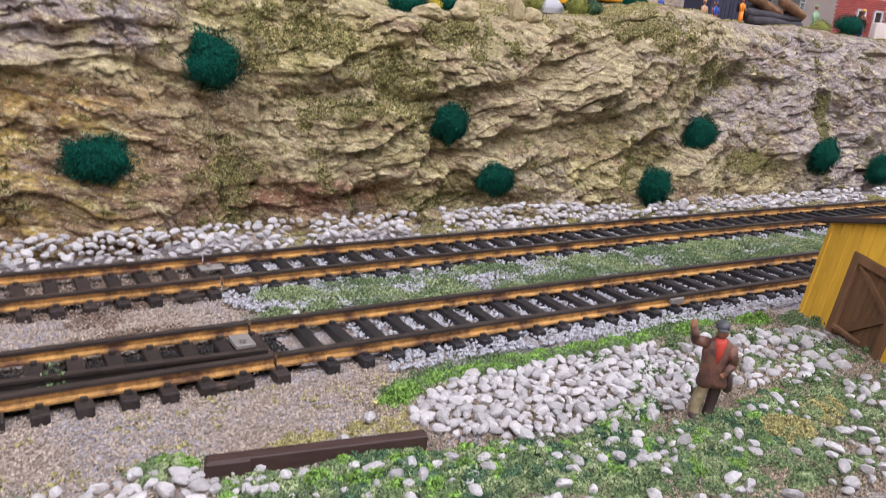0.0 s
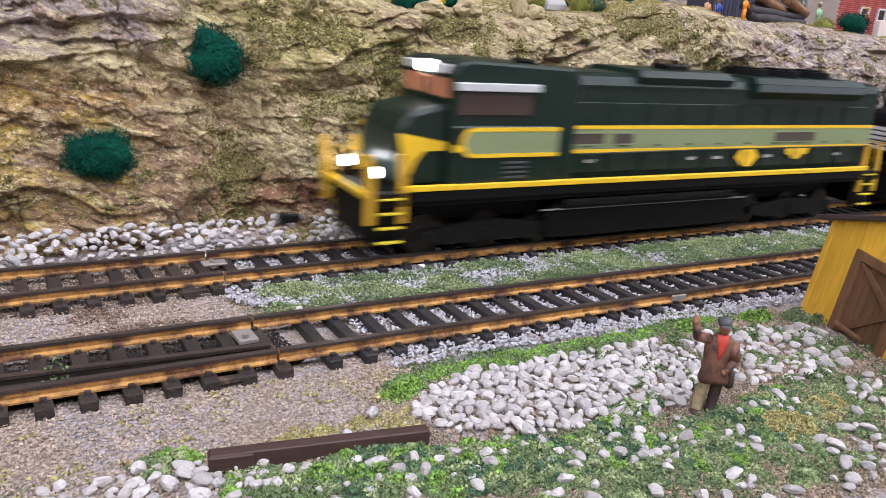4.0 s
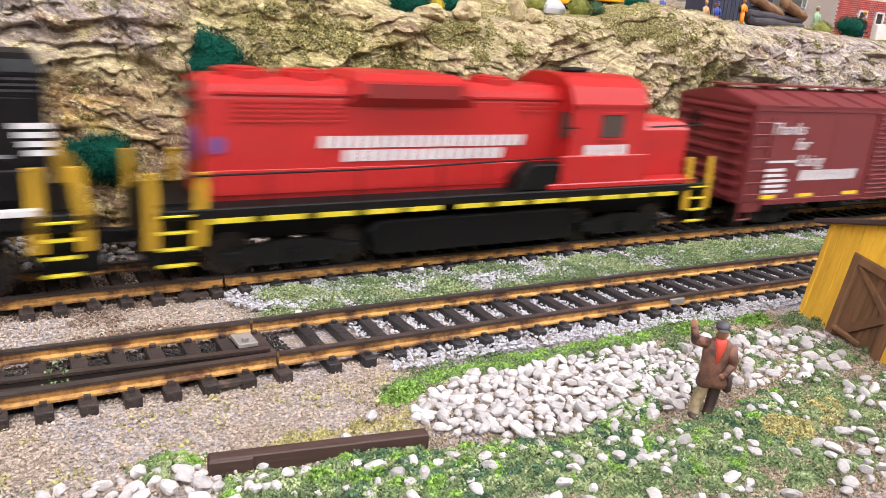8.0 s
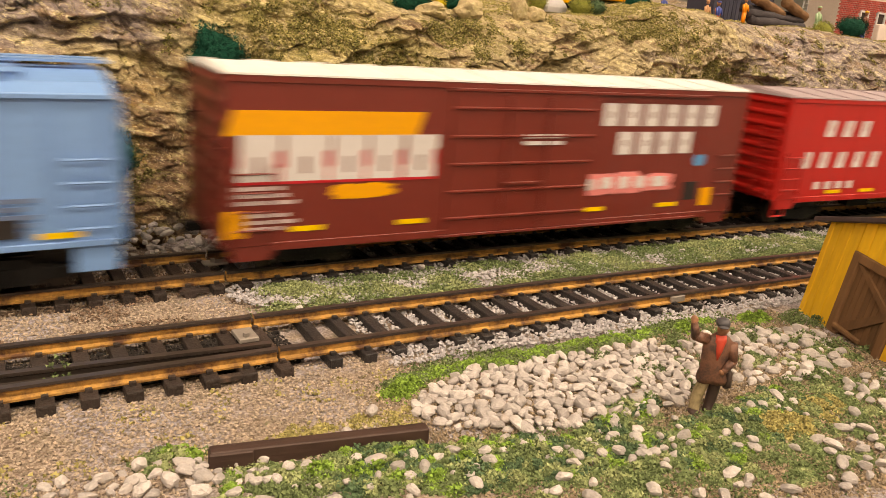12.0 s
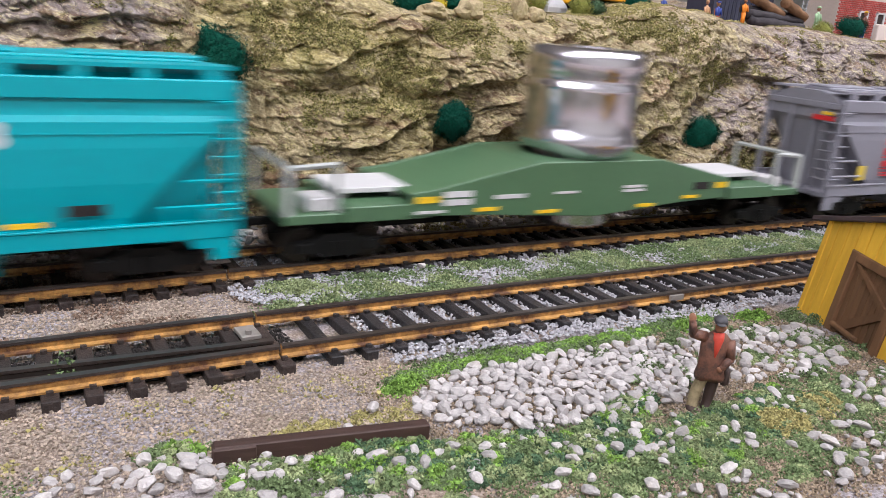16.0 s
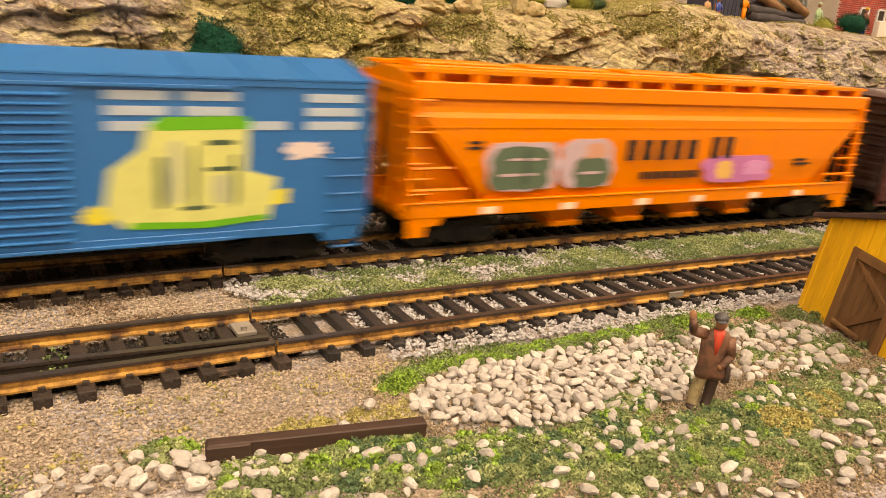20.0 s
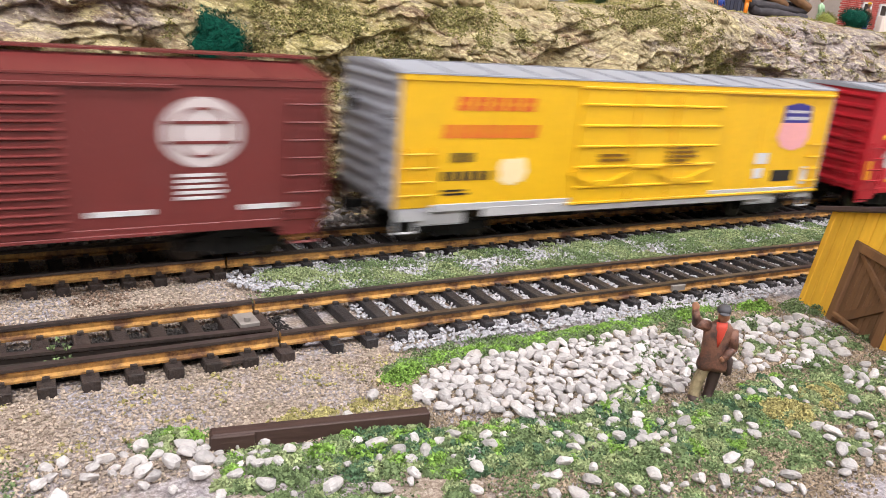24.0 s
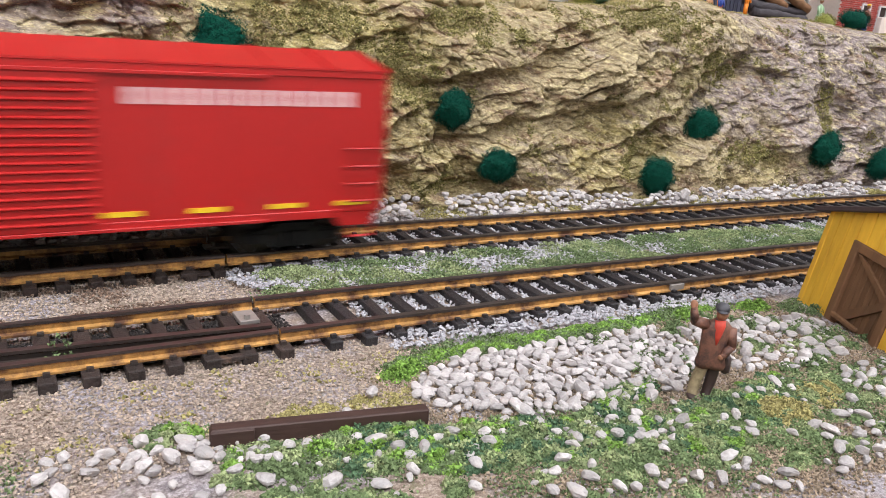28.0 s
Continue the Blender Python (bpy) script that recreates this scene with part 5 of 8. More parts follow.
blocks("number_plate", [(-94.6, 31.6, -77, 35.2)], paint("plate_grey", (190, 188, 186)), black_loco, -16.95, "pale grey number panel")
blocks("lettering", letters((-90, 32.4, -81, 34.4), 4), BLACK_INK, black_loco, -17.1)
blocks("cab_roof_patch", [(-99.2, 49.2, -95.6, 53.4)], WHITE_INK, black_loco, -15.75, "white flash at the cab roof corner")
for i in range(5):
    z = 32.6 + i * 1.62
    blocks("emblem_bar", [(-30.4 + i * 0.3, z, -8.0 + i * 2.0, z + 1.2)], WHITE_INK, black_loco, -13.7, "white emblem bar")
for i in range(4):
    z = 25.2 + i * 1.9
    blocks("emblem_bar", [(-3.6 + i * 1.2, z, 24.4 - abs(i - 1) * 1.2, z + 1.25)], WHITE_INK, black_loco, -13.7, "white emblem bar")
part("emblem", prism([(1.8, 40.5), (8, 40.5), (11.5, 36.0), (13.5, 40.5), (26.8, 40.5), (27.6, 39.0), (27.4, 38.2), (20, 37.6), (20, 37.0), (27.4, 36.4), (27.8, 34.6), (26, 32.8), (12, 32.8), (4.5, 36.0)], -13.75, -13.3), WHITE_INK, black_loco, "white angular emblem")
blocks("lettering", lines((-102, 22, -72, 22.6), 1), WHITE_INK, black_loco, -17.1)
for i in range(4):
    z = 32.0 + i * 1.9
    blocks("tail_stripe", [(104.6 - i * 0.8, z, 109.1, z + 1.2)], WHITE_INK, black_loco, -13.5, "white stripe at the tail")
# small fittings along the black hood
blocks("door_window", [(68, 27.5, 73, 40)], paint("door_slate", (52, 62, 64), 0.4), black_loco, -13.75, "slate grey door panel")
blocks("warning_plate", [(66, 41, 75, 41.8)], paint("plate_ochre", (170, 140, 50)), black_loco, -13.75, "small ochre plate")
for x0, z0, x1 in ((78, 38.6, 86), (40, 37.0, 62), (44, 26.6, 50), (-48, 43.0, -40), (-46, 26.4, -41), (96, 31.6, 101)):
    blocks("builder_plate", [(x0, z0, x1, z0 + 0.8)], paint("plate_dim", (128, 128, 132)), black_loco, -13.75, "small grey plate")
for z in (45.2, 46.4, 47.6):
    for x0, x1 in ((-50, -20), (44, 108)):
        blocks("hood_louvre", [(x0, z, x1, z + 0.5)], paint("louvre_dim", (44, 44, 48), 0.4), black_loco, -13.5)
blocks("fuel_valve", [(5, 4.6, 9, 8.0)], paint("valve_red", (150, 30, 34)), black_loco, -14.8, "red fuel valve on the tank")
joins(black_loco, 0.8662, 1.1081)

# red locomotive
LOCO_RED = paint("loco_red", (168, 28, 27), 0.4)
red_loco = switcher_diesel("bright red diesel locomotive with white lettering, long hood first", LOCO_RED, OCHRE)
blocks("lettering", letters((-48.8, 31.9, 15.2, 35.0), 24, 0.16), WHITE_INK, red_loco, -9.75, "white lettering along the hood", slant=0.1)
blocks("lettering", letters((-42.3, 28.3, 8.2, 31.3), 17, 0.16, 2), WHITE_INK, red_loco, -9.75, "white lettering along the hood", slant=0.1)
blocks("lettering", letters((33.8, 28.8, 51.8, 32.6), 4, 0.12), WHITE_INK, red_loco, -15.55, "white cab number bars")
ring("emblem", -74.6, 33.0, 0, 2.2, paint("emblem_blue", (100, 64, 120)), red_loco, y=-9.7, label="round blue and cream emblem")
part("emblem", cyl(bmesh.new(), (-77.7 * K, 0, 32.0 * K), (-78.5 * K, 0, 32.0 * K), 4.4 * K, 20), paint("emblem_violet", (110, 66, 120)), red_loco, "round violet emblem")
joins(red_loco, 1.1145, 1.2994)


# ---- freight cars ----
def word(body, height, x, z, root, mat, y=-17.98, shear=0.0, squeeze=1.0):
    """Lettering in the built-in font, laid on the near side."""
    cu = bpy.data.curves.new("word", "FONT")
    cu.body, cu.size, cu.shear, cu.extrude = body, height * K * 1.4, shear, 0.00004
    tmp = bpy.data.objects.new("word", cu)
    me = bpy.data.meshes.new_from_object(tmp)
    bpy.data.objects.remove(tmp)
    bpy.data.curves.remove(cu)
    me.transform(Matrix.Translation((x * K, y * K, z * K)) @ pose(0, 0, 0, 90) @ Matrix.Diagonal((squeeze, 1, 1, 1)))
    me.materials.append(mat)
    return part("lettering", me, None, root)


maroon = boxcar("maroon boxcar with a white slogan and red and white graffiti", paint("maroon", (108, 38, 40)), 178, 45.2, 11.4, 50.2, door=("ribbed", -20, 21), walkway=True, ladders="tall")
for txt, x, z, hh, sq in (("Thanks", -79.8, 35.8, 4.4, 1.05), ("for", -65, 30.3, 4.4, 1.05), ("Using", -62.6, 24.2, 4.4, 1.05)):
    word(txt, hh, x, z, maroon, WHITE_INK, shear=0.35, squeeze=sq)
blocks("lettering", letters((-59.8, 18.8, -27, 22.6), 9), WHITE_INK, maroon, slant=0.3)
blocks("lettering", [(-77.4, 25.6, -62.2, 26.4)] + lines((-78, 14.6, -65, 24.4), 5), WHITE_INK, maroon)
ring("emblem", 72.6, 31.6, 6.2, 8.2, paint("pale_print", (188, 170, 172)), maroon, squash=1.35, label="pale ring emblem")
blocks("emblem_bar", [(66, 29.6, 79, 31.2), (67.5, 33.4, 77.5, 34.6)], paint("pale_print", (188, 170, 172)), maroon)
blocks("graffiti", [(19, 14.2, 82, 16.2)], paint("spray_red", (214, 66, 60)), maroon, -18.0, "red sprayed line under the graffiti")
for k_, (x0_, x1_, z1_) in enumerate(((22.5, 33, 24.5), (34, 40.5, 30.6), (42, 50, 29.4), (53, 60, 27.6), (62, 69.5, 28.6), (71.5, 79.5, 25.6))):
    bar_ = (x1_ - x0_) * 0.36
    shp = [(x0_ - 1, 15.4), (x0_ + bar_ - 1, 15.4), (x0_ + bar_, z1_ - 4.2), (x1_ - bar_, z1_ - 4.2), (x1_ - bar_ - 0.6, 15.4), (x1_ - 0.4, 15.4), (x1_ + 0.4, z1_ - 1.4), (x1_ - 1.2, z1_), (x0_ + 1.2, z1_), (x0_ - 0.2, z1_ - 1.6)]
    part("graffiti", prism(shp, -18.0, -17.7), paint("spray_white_pink", (188, 150, 150)), maroon, "pale pink and white graffiti")
    part("graffiti", prism([(x0_ - 1.1, 15.2), (x0_ + bar_ - 0.9, 15.2), (x0_ + bar_ - 0.4, 18.2), (x0_ - 0.6, 17.4)], -18.03, -17.7), paint("spray_red", (214, 66, 60)), maroon, "red foot of the graffiti")
    part("graffiti", prism([(x1_ - bar_ - 0.7, 15.2), (x1_ - 0.3, 15.2), (x1_ + 0.1, 17.6), (x1_ - bar_ - 0.4, 18.6)], -18.03, -17.7), paint("spray_red", (214, 66, 60)), maroon, "red foot of the graffiti")
dashes(maroon, (-74.6, -54, -27.6, 29.7, 55.9, 75.4), 13.2)
joins(maroon, 1.312, 1.491)

hop = ribbed_hopper("light blue ribbed covered hopper with a blue and yellow panel", paint("sky_blue", (108, 152, 206)), 176)
blocks("painted_panel", [(-84, 14.5, -71, 42.8)], paint("panel_blue", (34, 72, 150)), hop, -17.95, "dark blue panel")
blocks("painted_panel", [(-84, 39, -71, 42.9)], paint("panel_yellow", (222, 176, 54)), hop, -18.05, "yellow band on the panel")
part("painted_flash", prism([(-84, 36.5), (-77, 36.5), (-71, 25), (-71, 22.5), (-74, 22.5), (-80, 32), (-84, 33.5)], -18.08, -17.9), paint("panel_yellow", (222, 176, 54)), hop, "yellow flash on the panel")
SLATE = paint("slate_ink", (92, 112, 146), 0.5, False)
for r, n in (((-68.4, 25.3, -53, 27.7), 2), ((-68.2, 19.7, -52.7, 21.9), 2), ((-39.2, 16.2, -32.1, 20.1), 4), ((-27, 18.5, -20, 21), 3), ((10.2, 20.6, 19, 24.5), 4), ((22, 17, 29, 20), 3), ((33, 17, 39, 21), 4), ((54.1, 13.7, 61, 23.8), 7), ((64, 15, 72.6, 23.8), 5)):
    blocks("lettering", lines(r, n), SLATE, hop, -17.98)
blocks("data_panel", [(62, 14.6, 69, 18.6)], BLACK_INK, hop, -18.1)
dashes(hop, (-75.4, -56.3, -35.7, -15.2, -0.5, 26.2, 47, 76.4), 14.6)
joins(hop, 1.5028, 1.6778)

cotton = boxcar("brown boxcar with a white roof, white lettering and graffiti", paint("oxide_brown", (112, 40, 32)), 176, 49.4, 8.4, 51.5, roof=paint("roof_white", (232, 232, 232)), door=("plug", -28, 22), seams=10)
OCHRE_INK = paint("ochre_spray", (226, 156, 24), 0.5, False)
part("graffiti", prism([(-91 + 3, 35.6), (-38, 35.6), (-35.8, 41.6), (-86, 41.6)], -18.0, -17.7), OCHRE_INK, cotton, "ochre sprayed band")
for k_, (x0_, x1_) in enumerate(((-85, -75), (-74, -62.5), (-61.5, -52.5), (-51.5, -42.5), (-41, -32))):
    part("graffiti", prism([(x0_ - 0.8, 23.9), (x1_ + 0.6, 23.9), (x1_ + 0.4, 35.4), (x0_ + 1.0, 35.4)], -17.98, -17.7), paint("spray_red2", (190, 24, 40)), cotton, "red outline of the graffiti")
    cx_, w_ = (x0_ + x1_) / 2, (x1_ - x0_) / 2
    part("graffiti", prism([(x0_ - 0.2, 24.6), (x1_ - 0.2, 24.6), (x1_ - 0.2, 27.6), (cx_ + w_ * 0.86, 28.4), (cx_ + w_ * 0.86, 31.6), (x1_ + 0.6, 32.4), (x1_ + 0.6, 35.8), (x0_ + 0.6, 35.8), (x0_ + 0.6, 32.4), (cx_ - w_ * 0.88, 31.6), (cx_ - w_ * 0.88, 28.4), (x0_ - 0.2, 27.6)], -18.02, -17.7), WHITE_INK, cotton, "chunky white graffiti outlined in red")
    part("graffiti", bxs((cx_ - w_ * 0.12, -18.05, 26.4, cx_ + w_ * 0.12, -17.7, 30.6)), paint("spray_dark2", (110, 40, 40)), cotton, "dark stroke of the graffiti")
part("graffiti", blob((-62.4, 19.4, -42.7, 23.6), 8), OCHRE_INK, cotton, "ochre sprayed tag")
patches(cotton, [((18.5, 16.4, 34, 24.0), paint("spray_pink", (222, 130, 130)), 0.25), ((30, 16.6, 46, 24.3), paint("spray_pink", (222, 130, 130)), 0.25), ((44, 17.0, 58.8, 23.6), paint("spray_pink", (222, 130, 130)), 0.25), ((20.5, 18.2, 25, 22.6), WHITE_INK, 0.3), ((27, 18.4, 32, 22.8), WHITE_INK, 0.3), ((34.5, 18.2, 39, 22.8), WHITE_INK, 0.3), ((41, 18.4, 46, 22.6), WHITE_INK, 0.3), ((48, 18.4, 55, 22.4), WHITE_INK, 0.3)], "pink and white graffiti")
blocks("lettering", letters((23.7, 38.2, 74.8, 45.0), 6, 0.3), WHITE_INK, cotton, label="large white lettering bars")
blocks("lettering", letters((30.7, 29.4, 64.9, 36.4), 4, 0.3), WHITE_INK, cotton, label="large white lettering bars")
blocks("lettering", lines((-86.2, 18.9, -68, 24.2), 3) + lines((-86, 12.4, -68, 17.4), 3), paint("pale_print", (188, 170, 172)), cotton)
blocks("lettering", lines((-3.8, 32.8, 10.9, 36.7), 2), WHITE_INK, cotton, -18.75)
blocks("painted_panel", [(-88, 10.8, -83, 17.6), (72, 11.3, 77.5, 17.4)], OCHRE_INK, cotton, -18.0, "ochre panel at the corner")
blocks("data_panel", [(63.6, 13.6, 70, 19.7)], BLACK_INK, cotton)
part("graffiti", blob((66, 25, 72, 29), 9), paint("spray_cyan", (70, 140, 190)), cotton, "small blue tag")
dashes(cotton, (-67.5, -38, 25.4, 57), 12.4)
joins(cotton, 1.7014, 1.8789)

fec = boxcar("red boxcar with a ribbed door and white letters", paint("signal_red", (176, 29, 28)), 178, 48.0, 11.2, 50.4, roof=paint("roof_pink_grey", (176, 160, 166)), door=("ribbed", -8.7, 26.7), seams=9)
blocks("lettering", letters((-70, 34.6, -40.2, 40.6), 3, 0.5), WHITE_INK, fec, label="large white lettering bars", slant=0.15)
blocks("lettering", letters((-80.5, 22.9, -30.9, 28.9), 5, 0.55), WHITE_INK, fec, label="large white number bars", slant=0.15)
blocks("lettering", letters((-69.6, 14.8, -44, 17.6), 4, 0.5), WHITE_INK, fec)
for a0, a1 in ((20, 180), (200, 360)):
    ring("emblem", 64, 33, 7.0, 9.6, WHITE_INK, fec, a0, a1, label="white swirl emblem", squash=1.2)
blocks("emblem_bar", letters((59.6, 30.2, 68.8, 35.6), 3), WHITE_INK, fec)
blocks("emblem_bar", [(52, 39.6, 64, 42.6), (64, 23.4, 76.9, 26.4)], WHITE_INK, fec)
blocks("data_panel", [(51.2, 16.2, 57.8, 19.4)], BLACK_INK, fec)
dashes(fec, (-56, -35.6, 40, 64.7, 82.8), 13.6)
joins(fec, 1.9007, 2.0791)

teal = flow_hopper("turquoise covered hopper with white lettering", paint("turquoise", (2, 158, 170)), 191)
blocks("lettering", letters((-29.7, 33.8, 27.7, 37.2), 12, 0.16), WHITE_INK, teal, -17.95)
part("emblem", blob((34.3, 33, 47.9, 39), 2, 0.1), WHITE_INK, teal, "white square emblem")
blocks("lettering", letters((-68.6, 27.8, -56.9, 31.4), 2) + letters((-72, 23, -54, 25.4), 9), paint("pale_teal_print", (150, 210, 210)), teal, -17.95)
blocks("painted_panel", [(-76, 17.5, -72, 22)], YELLOW_INK, teal, -17.4)
blocks("data_panel", [(58, 18.2, 66, 20.6)], BLACK_INK, teal, -17.6)
dashes(teal, (-44.5, -22.2, -1.9, 22, 50), 16.9, 8.0, 1.2)
blocks("lettering", lines((-30, 12.4, -8, 13.8), 1), WHITE_INK, teal, -17.75)
joins(teal, 2.0903, 2.2822)

# green heavy-duty flat car that carries a steel drum
LEAF = paint("olive_green", (78, 108, 78))
well = tagged(new("heavy_duty_flatcar"), "green humped heavy-duty flat car", "flat car", group="cars of the train")
for s in (-1, 1):
    part("side_girder", prism([(-66, 13.2), (-44, 12.6), (0, 9.8), (36, 12.6), (58, 13.4), (58.5, 20.2), (26, 27.2), (-24, 27.2), (-58, 20.4), (-66, 19.6)], min(s * 17.8, s * 16.2), max(s * 17.8, s * 16.2), 0.2), LEAF, well)
for a, b in (((-66, 19.4), (-58, 20.2)), ((-58, 20.2), (-24, 27.0)), ((26, 27.0), (58.5, 20.0))):
    part("top_plate", prism([a, b, (b[0], b[1] - 0.9), (a[0], a[1] - 0.9)], -17.4, 17.4), LEAF, well)
bm = bmesh.new()
n = 40
inner = [bm.verts.new(((3 + 18.6 * math.cos(i * math.tau / n)) * K, 15.6 * math.sin(i * math.tau / n) * K, 27.0 * K)) for i in range(n)]
outer = []
for i in range(n):
    c, s = math.cos(i * math.tau / n), math.sin(i * math.tau / n)
    k = 1 / max(abs(c), abs(s))
    outer.append(bm.verts.new(((1 + 25 * c * k) * K, 17.4 * s * k * K, 27.0 * K)))
for i in range(n):
    bm.faces.new((inner[i], inner[(i + 1) % n], outer[(i + 1) % n], outer[i]))
part("top_plate", bm, LEAF, well)
for s in (-1, 1):
    part("end_deck", bxs((min(s * 58, s * 100), -15.5, 12.0, max(s * 58, s * 100), 15.5, 14.6), (min(s * 60, s * 84), -17.4, 12.4, max(s * 60, s * 84), 17.4, 16.6), bevel=0.25), LEAF, well)
    part("white_platform", bxs((min(s * 62, s * 84), -9, 18.2, max(s * 62, s * 84), 9, 19.8), (min(s * 64, s * 66), -7, 16.4, max(s * 64, s * 66), 7, 18.4), (min(s * 80, s * 82), -7, 16.4, max(s * 80, s * 82), 7, 18.4), bevel=0.2), WHITE_INK, well)
    part("white_locker", bxs((min(s * 86, s * 93), -13, 14.6, max(s * 86, s * 93), -4, 18.4), bevel=0.4), WHITE_INK, well)
    part("end_railing", bar_path([(s * 86, -14.6, 14.6), (s * 86, -14.6, 27.5), (s * 99, -14.6, 26.6), (s * 99, 14.6, 26.6), (s * 99, 14.6, 14.6)], 0.8, 6), paint("railing_grey", (170, 172, 170)), well)
    part("end_post", bxs((s * 99 - 0.9, -15.4, 12, s * 99 + 0.9, -13.6, 26.6), bevel=0.2), paint("railing_grey", (170, 172, 170)), well)
    part("centre_sill", bxs((min(s * 40, s * 100), -4, 7, max(s * 40, s * 100), 4, 12.4)), BLACK, well)
for x0, z0, x1, z1, mt in ((-64, 16.8, -57, 18.6, YELLOW_INK), (-44.7, 13.6, -37.4, 14.7, YELLOW_INK), (-22.8, 11.9, -15.4, 12.9, YELLOW_INK), (16.7, 11.9, 24, 13.0, YELLOW_INK), (37, 13.9, 44, 14.9, YELLOW_INK), (52, 17.0, 57.5, 19.0, YELLOW_INK), (-55.5, 15.8, -46.4, 17.5, WHITE_INK), (-55.5, 18.1, -46.4, 19.8, WHITE_INK),
                           (-38.6, 17.0, -28.1, 18.2, WHITE_INK), (-17, 17.6, -8.4, 18.3, WHITE_INK), (10.3, 17.2, 18.9, 18.0, WHITE_INK), (10.3, 18.5, 18.9, 19.3, WHITE_INK), (41.8, 16.8, 48.9, 19.3, BLACK_INK), (-64, 13.8, -55, 14.6, WHITE_INK)):
    blocks("lettering", [(x0, z0, x1, z1)], mt, well, -18.0)
trucks(well, (-84, 84), FRAME_ME, WHEEL_ME, (-10, 10))
couplers(well, 99.5)
joins(well, 2.2934, 2.496)
CHROME = surface("brushed_steel", (0.80, 0.77, 0.84), 0.24, metal=1.0, var=0.06, grain=900, blotch=60, stretch=(1, 1, 0.05), relief=0.04)
PROFILE = [(0, 60.2), (13, 60.2), (16.4, 60.2), (18.0, 59.4), (18.8, 57.6), (18.8, 54.6), (18.2, 52.4), (17.5, 51.2), (17.6, 50.0), (18.4, 48.7), (18.5, 47.6), (17.9, 46.4), (17.8, 37.0), (18.4, 34.4), (19.3, 32.8), (19.3, 31.0), (18.2, 29.2), (17.2, 27.4), (14.6, 26.6), (14.4, 6), (12.5, 4.2), (0, 4.0)]
bm = bmesh.new()
n = 56
rings_ = [[bm.verts.new((r * math.cos(i * math.tau / n) * K, r * math.sin(i * math.tau / n) * K, z * K)) for i in range(n)] for r, z in PROFILE[1:-1]]
for a, b in zip(rings_[:-1], rings_[1:]):
    for i in range(n):
        bm.faces.new((a[i], b[i], b[(i + 1) % n], a[(i + 1) % n]))
bm.faces.new(rings_[0]), bm.faces.new(rings_[-1][::-1])
bmesh.ops.recalc_face_normals(bm, faces=bm.faces)
drum_body = to_mesh("shell", bm, [CHROME], True)
drum = tagged(new("steel_drum"), "shiny steel drum with rolled rings standing on the flat car", "drum")
part("shell", drum_body, None, drum)
part("lid", cyl(bmesh.new(), (0, 0, 59.6 * K), (0, 0, 60.7 * K), 8 * K, 24), CHROME, drum)
MOVERS.append((drum, (2.2934 + 2.496) / 2 + 0.003))

cn = flow_hopper("light grey covered hopper with a red emblem", paint("hopper_grey", (134, 132, 142)), 191)
RED_INK = paint("red_ink", (200, 40, 44), 0.5, False)
part("emblem_bar", prism([(31.5, 21.2), (49, 21.2), (51, 34.9), (32.5, 34.9)], -18.0, -17.8), RED_INK, cn, "red block emblem")
part("emblem_bar", prism([(35.5, 24), (45.8, 24), (47, 32.2), (36.2, 32.2)], -18.06, -17.8), paint("hopper_grey", (134, 132, 142)), cn)
for x in (53, 59.4, 65.8):
    part("emblem_bar", prism([(x, 21.2), (x + 3.6, 21.2), (x + 5.6, 34.9), (x + 2.0, 34.9)], -18.0, -17.8), RED_INK, cn, "red block emblem")
blocks("lettering", letters((-65.6, 31.4, -39.7, 34.2), 8) + letters((-65.6, 27.4, -42, 30.0), 8, 0.2, 3) + [(-65.6, 26.2, -42, 26.7)] + letters((-65.6, 22.6, -42, 25.0), 7, 0.2, 4) + [(-65.6, 21.6, -42, 22.0)] + lines((-65, 18.8, -44, 20.8), 2), RED_INK, cn, -17.9)
for x0, z0, x1, z1 in ((-79.3, 17.2, -74.5, 22.9), (-41.7, 16.9, -36.4, 23), (27.6, 17.2, 32.1, 22.9), (78.5, 18.2, 82.5, 24)):
    blocks("painted_panel", [(x0, z0, x1, z1)], paint("panel_pale_yellow", (206, 180, 70)), cn, -17.7, "yellow reflective panel")
blocks("lettering", lines((-10, 17.6, 20, 19.6), 2), RED_INK, cn, -17.6)
part("end_mark", bxs((-96.4, -14.5, 39.6, -95.6, -5.5, 41.4)), RED_INK, cn)
part("end_mark", bxs((-96.4, -14.0, 41.8, -95.6, -9.5, 43.0)), YELLOW_INK, cn)
joins(cn, 2.5081, 2.701)

esls = boxcar("blue boxcar with white lettering and yellow-green graffiti", paint("royal_blue", (12, 104, 172)), 176, 46.8, 10.6, 51.2, door=("ribbed", -15.7, 19.7), seams=9)
BLUE_WHITE = paint("bluish_print", (168, 184, 200), 0.5, False)
blocks("lettering", letters((-79.5, 37.3, -20.9, 40.4), 17, 0.2), BLUE_WHITE, esls)
blocks("lettering", letters((-73, 33.4, -52.6, 36), 4, 0.2), BLUE_WHITE, esls)
blocks("lettering", letters((-79.5, 30.2, -36, 32.6), 8, 0.18) + letters((-79.5, 26.2, -32.7, 28.9), 8, 0.18), BLUE_WHITE, esls)
blocks("lettering", letters((-76.6, 20.8, -62, 23.4), 3) + letters((-55, 20.8, -40.3, 23.4), 4), BLUE_WHITE, esls)
blocks("lettering", lines((-78.2, 13.2, -60, 17.4), 3) + [(-52, 13.8, -41.4, 15.2)], BLUE_WHITE, esls)
